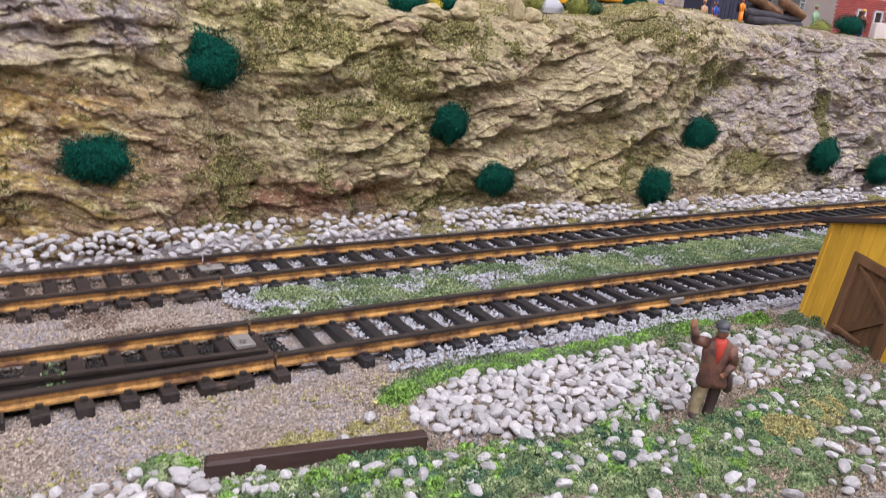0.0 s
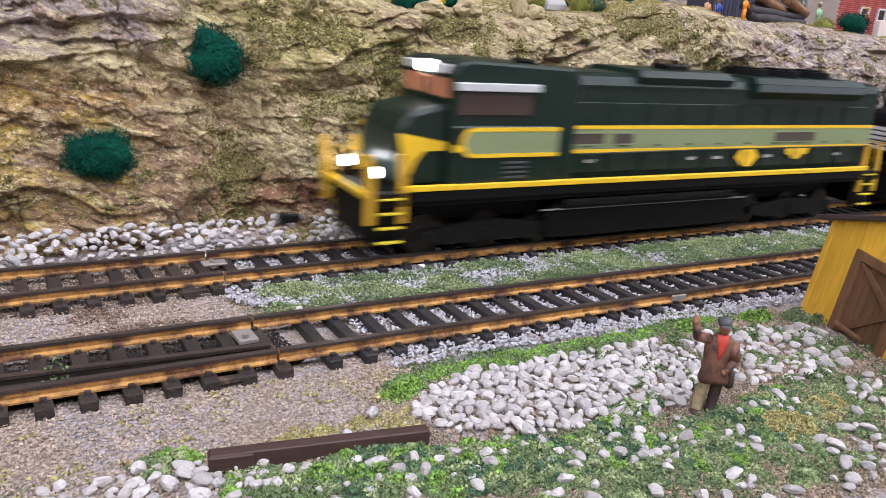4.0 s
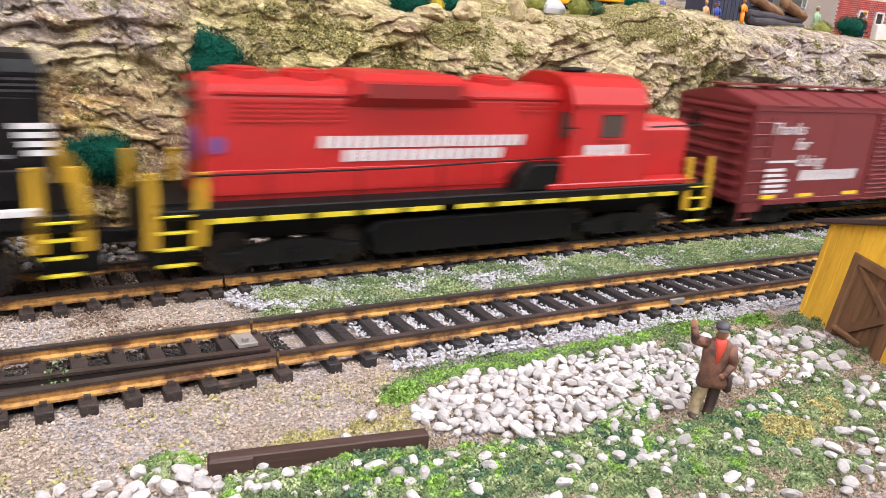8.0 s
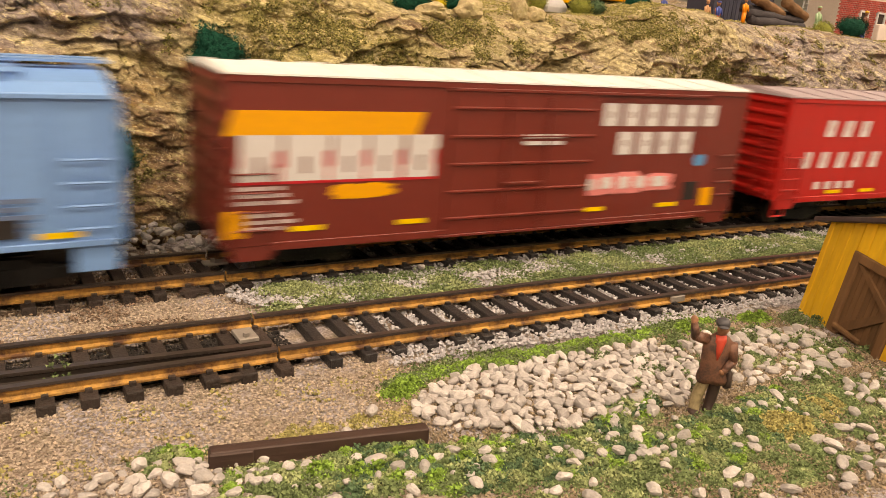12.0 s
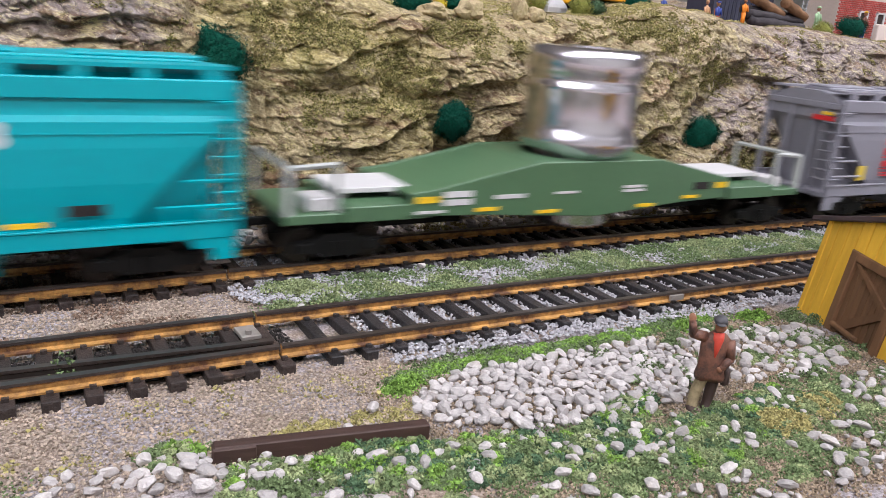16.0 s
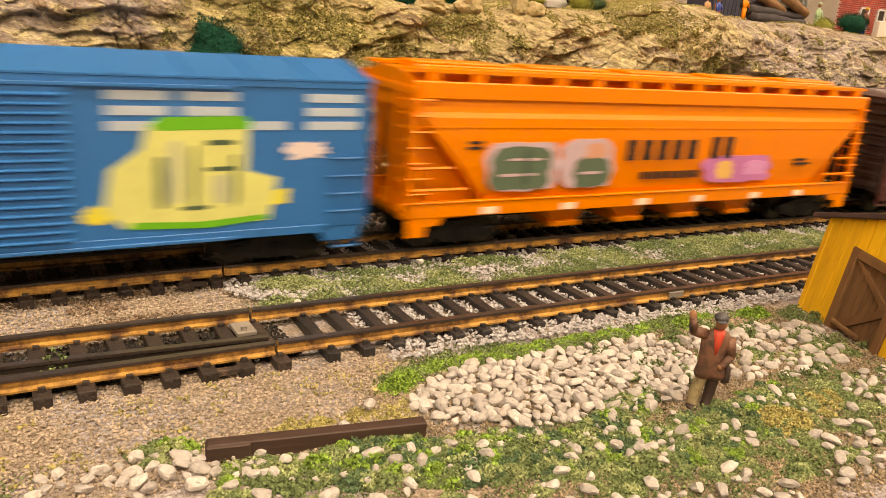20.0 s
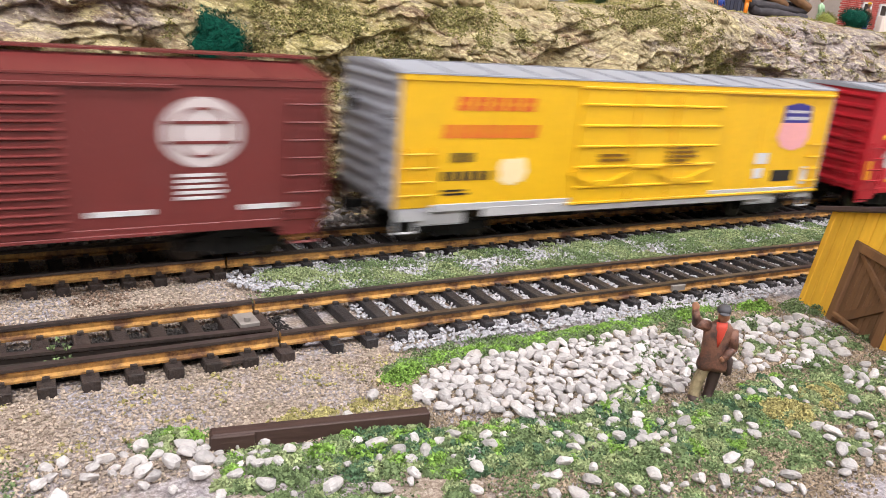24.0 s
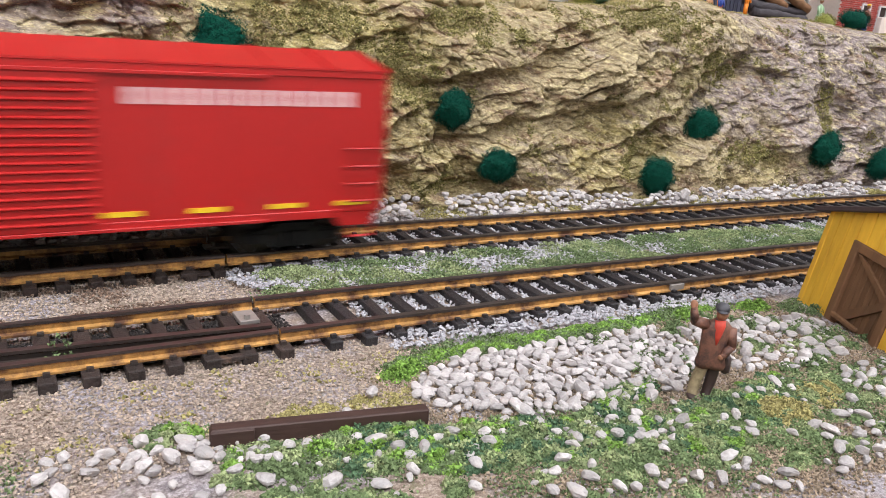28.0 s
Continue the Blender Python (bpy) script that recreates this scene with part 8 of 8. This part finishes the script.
# ---- painted figurines (plain small dolls) ----
def ellipsoid(bm, c, r, mat, seg=10, ring_n=7, turn=None):
    m = Matrix.Translation(Vector(c) * K) @ (turn or Matrix.Identity(4)) @ Matrix.Diagonal((r[0] * K, r[1] * K, r[2] * K, 1))
    before = len(bm.faces)
    bmesh.ops.create_uvsphere(bm, u_segments=seg, v_segments=ring_n, radius=1.0, matrix=m)
    bm.faces.ensure_lookup_table()
    for f in bm.faces[before:]:
        f.material_index = mat


def limb(bm, p, q, r0, r1, mat):
    cyl(bm, [v * K for v in p], [v * K for v in q], r0 * K, 9, r1 * K, mat)
    ellipsoid(bm, q, (r1, r1, r1), mat, 8, 6)


SKIN = surface("figure_skin", lin(150, 104, 78), 0.6, var=0.25, relief=0)
figure_mats = [surface("figure_coat", lin(112, 74, 58), 0.6, var=0.3, grain=900, blotch=420, relief=0.5, dirt=lin(62, 44, 40), dirt_at=(0.46, 0.62)), surface("figure_trousers", lin(142, 126, 96), 0.7, var=0.4, grain=900, blotch=420, relief=0.5, dirt=lin(96, 78, 52), dirt_at=(0.5, 0.68)), SKIN, surface("figure_cap", lin(72, 70, 74), 0.6, var=0.2, relief=0.2), surface("figure_scarf", lin(190, 62, 44), 0.6, var=0.15, relief=0.2), surface("figure_bag", lin(60, 44, 40), 0.6, var=0.2, relief=0.3)]
bm = bmesh.new()


def tube(bm, rings, mat, n=14):
    """A closed body through rings (x, y, z, rx, ry) in millimetres."""
    rr = [[bm.verts.new(((x_ + a * math.cos(k * math.tau / n)) * K, (y_ + b * math.sin(k * math.tau / n)) * K, z_ * K)) for k in range(n)] for x_, y_, z_, a, b in rings]
    fs = [bm.faces.new((p[k], p[(k + 1) % n], q[(k + 1) % n], q[k])) for p, q in zip(rr[:-1], rr[1:]) for k in range(n)]
    fs += [bm.faces.new(rr[0][::-1]), bm.faces.new(rr[-1])]
    for f_ in fs:
        f_.material_index = mat


tube(bm, [(-2.2, -0.6, 0.0, 1.1, 1.6), (-2.1, -0.2, 0.7, 1.0, 1.3), (-1.9, 0.0, 3.0, 1.05, 1.2), (-1.0, 0.0, 6.0, 1.2, 1.2), (-0.5, 0.0, 8.4, 1.2, 1.2)], 1)
tube(bm, [(0.8, 0.2, 0.0, 1.0, 1.5), (0.9, 0.5, 0.7, 0.95, 1.2), (1.2, 0.5, 3.0, 1.0, 1.1), (1.3, 0.3, 6.0, 1.2, 1.2), (1.0, 0.2, 8.4, 1.2, 1.2)], 5)
ellipsoid(bm, (-2.3, -1.2, 0.4), (1.0, 1.5, 0.5), 5)
tube(bm, [(0.6, 0.1, 6.4, 3.1, 2.0), (0.5, 0.1, 7.4, 3.2, 2.1), (0.3, 0.0, 9.4, 2.6, 1.8), (0.2, 0.0, 11.0, 2.5, 1.75), (0.3, 0.0, 13.2, 2.9, 1.8), (0.4, 0.0, 14.8, 2.8, 1.6), (0.5, 0.0, 15.8, 1.7, 1.2), (0.5, 0.0, 16.3, 0.9, 0.9)], 0)
tube(bm, [(0.2, -1.55, 11.6, 0.25, 0.3), (0.35, -1.55, 13.4, 0.75, 0.5), (0.5, -1.2, 15.2, 1.1, 0.6), (0.5, -0.6, 16.2, 1.0, 0.8)], 4)
ellipsoid(bm, (0.6, -0.4, 17.6), (1.15, 1.3, 1.5), 2)
tube(bm, [(0.6, -0.1, 18.0, 1.4, 1.5), (0.65, 0.0, 18.8, 1.35, 1.45), (0.7, 0.1, 19.4, 0.8, 0.9)], 3)
ellipsoid(bm, (0.4, -1.5, 18.1), (1.0, 0.9, 0.22), 3)
limb(bm, (-1.8, 0, 14.9), (-4.4, -0.8, 15.7), 1.15, 0.95, 0)
limb(bm, (-4.4, -0.8, 15.7), (-5.1, -1.2, 18.2), 0.95, 0.75, 0)
ellipsoid(bm, (-5.2, -1.3, 18.9), (0.7, 0.6, 0.9), 2)
limb(bm, (2.9, 0, 14.6), (3.6, -0.5, 11.2), 1.1, 0.95, 0)
limb(bm, (3.6, -0.5, 11.2), (2.0, -1.9, 9.6), 0.9, 0.75, 0)
ellipsoid(bm, (1.6, -2.0, 9.3), (0.7, 0.6, 0.6), 2)
tube(bm, [(3.3, 0.2, 5.4, 0.5, 0.9), (3.4, 0.1, 6.0, 1.0, 1.4), (3.3, 0.0, 8.6, 0.9, 1.3), (3.1, 0.0, 9.4, 0.4, 0.8)], 5)
for v in bm.verts:
    v.co += Vector((noise.noise(v.co * 700), noise.noise(v.co * 700 + Vector((5, 0, 0))), noise.noise(v.co * 700 + Vector((0, 9, 0))) * 0.6)) * 0.00028
doll = part("figurine", bm, figure_mats, None, smooth=True, at=pose(0.1164, 0.0846, -0.0006, 0, 0, -36) @ Matrix.Diagonal((0.97, 0.97, 1.0, 1)))
tagged(doll, "painted figurine in a brown coat with a raised arm", "figurine")


def plain_figure(x_, y_, z_, top, low, name_label, scale=1.0, head=None):
    bm = bmesh.new()
    limb(bm, (-0.8, 0, 0), (-0.8, 0, 8.5), 1.0, 1.2, 1)
    limb(bm, (0.8, 0, 0), (0.8, 0, 8.5), 1.0, 1.2, 1)
    ellipsoid(bm, (0, 0, 11.6), (2.3, 1.5, 3.8), 0)
    limb(bm, (-2.2, 0, 14), (-2.8, -1.2, 9.6), 0.8, 0.7, 0)
    limb(bm, (2.2, 0, 14), (2.9, -1.0, 10.0), 0.8, 0.7, 0)
    ellipsoid(bm, (0, 0, 17.2), (1.2, 1.3, 1.5), 2)
    ellipsoid(bm, (0, 0, 18.2), (1.4, 1.5, 0.8), 3)
    ob = part("figurine", bm, [top, low, SKIN, head or top], None, smooth=True, at=pose(x_, y_, z_) @ Matrix.Diagonal((scale, scale, scale, 1)))
    return tagged(ob, name_label, "figurine", group="figurines on the brow")


ORANGE, BLUE, MINT, BROWN_, HAT = (paint("figure_orange", (226, 130, 20)), paint("figure_blue", (50, 70, 150)), paint("figure_mint", (150, 178, 140)), paint("figure_brown", (104, 58, 40)), paint("figure_hat", (232, 190, 30)))
plain_figure(0.3122, 0.2480, 0.0758, ORANGE, ORANGE, "small figurine in orange overalls beside the logs", 0.62)
plain_figure(0.2740, 0.2620, 0.0745, BLUE, BLUE, "small figurine in blue behind the brow", 0.6)
plain_figure(0.2960, 0.2560, 0.0735, paint("figure_tan", (196, 150, 110)), BROWN_, "small figurine in tan clothes behind the brow", 0.62)
plain_figure(0.3050, 0.2570, 0.0730, BLUE, paint("figure_red", (180, 60, 40)), "small figurine in blue jacket and red trousers", 0.66)
plain_figure(0.3080, 0.2600, 0.0735, ORANGE, paint("figure_white", (220, 214, 206)), "small figurine in an orange vest behind the brow", 0.62)
plain_figure(0.3800, 0.2560, 0.0740, MINT, MINT, "small pale green figurine beside the ladder", 0.78)
plain_figure(0.4190, 0.2540, 0.0745, BROWN_, BLUE, "small figurine with a yellow helmet before the brick house", 0.78, head=HAT)

# ---- log stack ----
BARK_DARK = surface("charred_bark", lin(52, 46, 50), 0.8, var=0.4, grain=900, blotch=200, stretch=(0.2, 1, 1), relief=0.7)
BARK = surface("brown_bark", lin(122, 88, 60), 0.8, var=0.4, grain=900, blotch=200, stretch=(0.2, 1, 1), relief=0.7)
for k, (x0, x1, y_, z_, r_, tilt, mt, lab) in enumerate(((0.3150, 0.3590, 0.2480, 0.0776, 0.0022, 1, BARK_DARK, "dark charred log at the foot of the stack"), (0.3140, 0.3600, 0.2500, 0.0805, 0.0024, 1, BARK_DARK, "dark charred log in the stack"), (0.3150, 0.3560, 0.2530, 0.0828, 0.0022, 2, BARK_DARK, "dark log on top of the stack"),
                                                         (0.3190, 0.3440, 0.2500, 0.0852, 0.0024, 14, BARK, "brown log leaning over the stack"), (0.3420, 0.3620, 0.2500, 0.0850, 0.0026, 17, BARK, "short brown log leaning over the stack"))):
    bm = bmesh.new()
    L_ = (x1 - x0) / 2
    cyl(bm, (-L_, 0, 0), (L_, 0, 0), r_, 14, r_ * 0.9)
    bmesh.ops.subdivide_edges(bm, edges=[e for e in bm.edges if e.calc_length() > L_], cuts=10)
    for v in bm.verts:
        v.co += Vector((0, noise.noise(v.co * 300 + Vector((k, 0, 0))), noise.noise(v.co * 300 + Vector((0, k, 9))))) * 0.0007
    tagged(part("log", bm, mt, None, smooth=True, at=pose((x0 + x1) / 2, y_, z_, 0, tilt, 4)), lab, "log", group="log stack")
tagged(part("small_ladder", rods([((0, 0, 0), (4, 2, 14)), ((3.6, 0, 0), (7.6, 2, 14))] + [((0.3 * i + 0.3, 0.14 * i, i * 1.0 + 1), (0.3 * i + 3.9, 0.14 * i, i * 1.0 + 1)) for i in range(0, 12, 2)], 0.25, 5), paint("ladder_grey", (150, 150, 150)), None, at=pose(0.3650, 0.2560, 0.0780)), "thin grey ladder leaning behind the logs", "ladder")

# ---- brick house on the brow, and a pale wall before it ----
house = tagged(new("brick_house"), "small red brick house with white window frames behind the brow", "house")
house.matrix_basis = pose(0.4180, 0.2650, 0.0720, 0, 0, -8)
BRICK = surface("red_brick", lin(168, 74, 66), 0.8, var=0.2, grain=900, random=0.3, relief=0.3)
MORTAR = surface("pale_mortar", lin(190, 176, 168), 0.9, var=0.1, relief=0.2)
part("wall", bxs((-6, 1, -4, 34, 22, 34)), MORTAR, house)
brick_me = to_mesh("brick", bxs((-1.15, -0.45, -0.42, 1.15, 0.35, 0.42), bevel=0.06), [BRICK])
for row in range(26):
    for c in range(15):
        xx = -4.8 + c * 2.6 + (row % 2) * 1.3
        zz = -3 + row * 1.05
        if 10.5 < xx < 17.5 and 2 < zz < 18 or 24 < xx < 31 and 2 < zz < 18 or xx > 33:
            continue
        part("brick", brick_me, None, house, at=pose(xx * K, 1.0 * K, zz * K))
for x0 in (10.6, 24.2):
    w = part("window", bxs((x0, -0.2, 2, x0 + 1, 1.4, 18), (x0 + 6, -0.2, 2, x0 + 7, 1.4, 18), (x0, -0.2, 17, x0 + 7, 1.4, 18), (x0, -0.6, 1.4, x0 + 7, 1.4, 2.6), (x0, -0.1, 9.6, x0 + 7, 1.3, 10.4)), WHITE_INK, house, "white window frame")
    part("pane", bxs((x0 + 0.8, 0.5, 2.4, x0 + 6.2, 0.9, 17.4)), GLASS, w)
part("roof", prism([(-8, 34), (36, 34), (36, 35.5), (-8, 35.5)], -2, 24), paint("house_roof", (90, 84, 84)), house)
tagged(part("low_wall", boxed(0, 0, 0, 0.030, 0.003, 0.0105, 0.0004), surface("pale_plaster", lin(214, 198, 190), 0.8, var=0.1, grain=600, relief=0.3), None, at=pose(0.4215, 0.2470, 0.0725, 0, 0, -6)), "low pale plaster wall at the brow", "wall")
# yellow lorry parked behind the shrubs
LORRY_YELLOW = paint("lorry_yellow", (232, 168, 24), 0.4)
lorry = tagged(new("lorry"), "yellow tipper lorry parked behind the shrubs", "lorry")
lorry.matrix_basis = pose(0.2440, 0.2700, 0.0745, 0, 0, -6)
part("tipper_body", prism([(-13, 6.2), (9, 6.2), (12, 12.5), (-14, 12.5)], -5, 5, 0.4), LORRY_YELLOW, lorry)
part("cab", prism([(-23, 3.4), (-14.6, 3.4), (-14.6, 13.0), (-20.5, 13.0), (-23, 9)], -4.6, 4.6, 0.5), LORRY_YELLOW, lorry)
part("cab_window", bxs((-20.5, -4.75, 8.8, -15.6, -4.55, 12.0)), GLASS, lorry)
part("chassis", bxs((-22, -3, 3.0, 11, 3, 5.6), bevel=0.3), BLACK, lorry)
for x in (-18, 1, 7):
    for y in (-4.2, 4.2):
        part("wheel", cyl(bmesh.new(), (x * K, (y - 1) * K, 2.6 * K), (x * K, (y + 1) * K, 2.6 * K), 2.6 * K, 16), BLACK, lorry)
tagged(part("small_car", loft([(1.2, 3.2, -7, 7), (3.2, 3.6, -7.4, 7.4), (4.4, 3.4, -6.6, 6.6), (6.4, 2.6, -3.2, 4.0)]), paint("car_silver", (196, 194, 198), 0.3), None, at=pose(0.2035, 0.2550, 0.0722, 0, 0, 20)), "silver grey model car behind the boulders", "car")
tagged(part("brick_shed", bxs((-6, -4, 0, 6, 4, 12), bevel=0.3), surface("tan_stucco", lin(206, 160, 120), 0.8, var=0.15, relief=0.2), None, at=pose(0.2175, 0.2760, 0.0720)), "small tan stucco shed behind the brow", "shed")

# dark board hut behind the log stack
hut = tagged(new("board_hut"), "dark slate blue board hut behind the log stack", "hut")
hut.matrix_basis = pose(0.3420, 0.2720, 0.0735, 0, 0, -4)
SLATE_BOARD = surface("slate_boards", lin(54, 54, 72), 0.75, var=0.3, grain=500, blotch=90, stretch=(1, 1, 0.2), relief=0.4, random=0.3)
part("hut_body", bxs((-22, 0.6, -3, 20, 18, 30)), SLATE_BOARD, hut)
hut_board = to_mesh("board", bxs((-1.2, -0.3, -3, 1.2, 0.7, 30), bevel=0.12), [SLATE_BOARD])
for i in range(16):
    part("board", hut_board, None, hut, at=pose((-20.6 + i * 2.62) * K, 0, 0))
part("roof", bxs((-24, -2, 30, 22, 20, 31.4), bevel=0.2), paint("hut_roof", (60, 56, 60)), hut)

# ---- yellow trackside shed with a brown braced door ----
shed = tagged(new("trackside_shed"), "small yellow board shed with dark roof and brown door", "shed")
SHED_YELLOW = surface("weathered_yellow_boards", lin(246, 184, 56), 0.6, var=0.24, grain=500, blotch=90, stretch=(1, 1, 0.2), relief=0.4, random=0.18, dirt=lin(150, 96, 34), dirt_at=(0.6, 0.85))
SHED_BROWN = surface("weathered_brown_boards", lin(112, 80, 54), 0.7, var=0.4, grain=500, blotch=90, stretch=(1, 1, 0.2), relief=0.5, random=0.25)
ROOF_DARK = surface("dark_tar_roof", lin(70, 56, 58), 0.7, var=0.25, relief=0.4)
# local x runs along the door wall towards the viewer, y into the shed
yaw_ = radians(-115.1)
along_, inward_ = Vector((math.cos(yaw_), math.sin(yaw_), 0)), Vector((-math.sin(yaw_), math.cos(yaw_), 0))
lean_ = (Vector((0, 0, 1)) + inward_ * 0.114 + along_ * 0.047).normalized()
side_ = lean_.cross(along_).normalized()
shed.matrix_basis = Matrix.Translation((0.1936, 0.1160, -0.0002)) @ Matrix((side_.cross(lean_), side_, lean_)).transposed().to_4x4()
SL, SD = 42.0, 30.0


def wall_top(u):
    return 24.8 + u * 0.30


D0, D1, DT = 12.6, 33.6, 20.9
for u in np.arange(0, SL - 0.1, 4.2):
    z0_, z1_ = -3.0, wall_top(u)
    if D0 <= u < D1 - 0.1:
        z0_ = DT
    part("board", prism([(u + 0.14, z0_), (u + 4.06, z0_), (u + 4.06, z1_ + 1.0), (u + 0.14, z1_)], -0.5, 0.5, 0.12), SHED_YELLOW, shed)
part("side_wall", prism([(0, -3), (SL, -3), (SL, wall_top(SL) - 0.6), (0, wall_top(0) - 0.6)], 0.5, 1.0), SHED_BROWN, shed)
part("back_wall", bxs((0, 0.6, -3, 1.0, SD, 24.2)), SHED_YELLOW, shed)
part("front_wall", bxs((SL - 1, 0.6, -3, SL, SD, 36.5)), SHED_YELLOW, shed)
part("far_wall", prism([(0, -3), (SL, -3), (SL, wall_top(SL) - 0.6), (0, wall_top(0) - 0.6)], SD - 1, SD), SHED_YELLOW, shed)
part("floor", bxs((0.5, 0.5, -3, SL - 0.5, SD, -1.5)), SHED_BROWN, shed)
part("corner_board", bxs((-0.5, -0.8, -3, 1.4, 0.2, 25.0), bevel=0.15), SHED_YELLOW, shed)
door = part("shed_door", bxs((D0, -1.0, -3, D0 + 2.6, 0.4, DT), (D1 - 2.6, -1.0, -3, D1, 0.4, DT), (D0 + 2.6, -1.0, DT - 2.4, D1 - 2.6, 0.4, DT), (D0 + 2.6, -1.0, -3, D1 - 2.6, 0.4, -0.6), bevel=0.2), SHED_BROWN, shed, "brown framed door with diagonal braces")
for i in range(8):
    part("door_plank", bxs((D0 + 2.6 + i * 1.98, 0.0, -0.8, D0 + 4.46 + i * 1.98, 0.5, DT - 2.2), bevel=0.08), SHED_BROWN, door)
part("brace", prism([(D0 + 2.6, 1.4), (D0 + 2.6, -0.4), (D0 + 4.6, -0.4), (D1 - 2.6, 9.4), (D1 - 2.6, 11.6)], -0.7, 0.1), SHED_BROWN, door)
part("brace", prism([(D0 + 2.6, DT - 2.6), (D0 + 4.6, DT - 2.6), (D1 - 2.6, 11.6), (D1 - 2.6, 9.6)], -0.68, 0.1), SHED_BROWN, door)
part("threshold", bxs((D0 + 3.4, -2.2, 1.0, D1 - 7, -1.0, 2.2), bevel=0.25), SHED_BROWN, door)
part("door_shoe", bxs((D1 - 1.4, -1.8, -3, D1 + 1.0, -0.6, -0.4), bevel=0.3), SHED_YELLOW, shed)
part("roof", prism([(-6, wall_top(-6) - 0.4), (SL + 4, wall_top(SL + 4) - 0.4), (SL + 4, wall_top(SL + 4) + 1.0), (-6, wall_top(-6) + 1.0)], -2.2, SD + 4, 0.2), ROOF_DARK, shed, "dark tarred roof")

# ---- the room around the layout ----
walls = (("wall_north", (-5, 3.0, -1.1, 6, 3.1, 1.6)), ("wall_south", (-5, -2.6, -1.1, 6, -2.5, 1.6)), ("wall_west", (-5.1, -2.6, -1.1, -5, 3.1, 1.6)), ("wall_east", (6, -2.6, -1.1, 6.1, 3.1, 1.6)))
for nm, b in walls:
    tagged(part(nm, boxed(*b), M["wall"]), "plain painted room wall", "wall", kind="structure")
tagged(part("ceiling", boxed(-5, -2.6, 1.6, 6, 3.1, 1.7), M["lamp_white"]), "plain white ceiling", "ceiling", kind="structure")
tagged(part("floor", boxed(-5, -2.6, -1.2, 6, 3.1, -1.1), surface("room_floor", (0.25, 0.24, 0.23), 0.6, grain=40, blotch=3)), "plain grey room floor", "floor", kind="structure")
for xl in np.linspace(-4, 4.2, 5):
    for yl in (-0.34, 0.9):
        tagged(part("bench_leg", boxed(xl - 0.04, yl - 0.04, -1.1, xl + 0.04, yl + 0.04, -0.119, 0.004), M["fascia"]), "square wooden leg under the layout", "bench leg", group="bench legs")
for lx, ly in LAMP_SPOTS:
    lamp = tagged(new("ceiling_lamp"), "white ceiling lamp with a long diffuser", "ceiling lamp", group="ceiling lamps")
    lamp.location = (lx, ly, LAMP_Z)
    part("housing", boxed(-0.62, -0.16, -0.04, 0.62, 0.16, 0.05, 0.006), M["lamp_white"], lamp)
    part("diffuser", boxed(-0.59, -0.14, -0.062, 0.59, 0.14, -0.041, 0.004), M["tube"], lamp)

# ---- the train ----
S_KEYS = [0.0, 4.5, 7.5, 11.0, 18.0, 28.0]
S_SPEED = [0.1344, 0.1342, 0.1379, 0.1449, 0.1435, 0.1448]


def run(t):
    """Way of the train since the start."""
    s = 0.0
    for i in range(5):
        a, b = S_KEYS[i], S_KEYS[i + 1]
        if t <= a:
            break
        u = min(t, b)
        v = S_SPEED[i] + (S_SPEED[i + 1] - S_SPEED[i]) * (u - a) / (b - a)
        s += (S_SPEED[i] + v) / 2 * (u - a)
    return s


def rail_pose(x):
    return pose(x, track_y(FAR, x), RAIL_H, 0, 0, math.degrees(track_angle(FAR, x)))


def motions():
    middle = {}
    for ob, mid in MOVERS:
        middle[ob] = mid
        walk(ob, [(t, rail_pose(mid - run(t))) for t in range(0, 29)])
    # wheels turn while their car passes through the scene
    for w, root, off, r in WHEELSETS:
        x_of = middle[root] + w.parent.matrix_basis.translation.x
        z = r * K
        rows = [(0.0, pose(off * K, 0, z))]
        start = None
        for f in range(1, 840):
            t = f / 30.0
            x = x_of - run(t)
            if -0.08 < x < 0.42:
                if start is None:
                    start = x
                rows.append((t, pose(off * K, 0, z, 0, -math.degrees((start - x) / z), 0)))
        rows.append((28.0, rows[-1][1]))
        walk(w, rows)


motions()
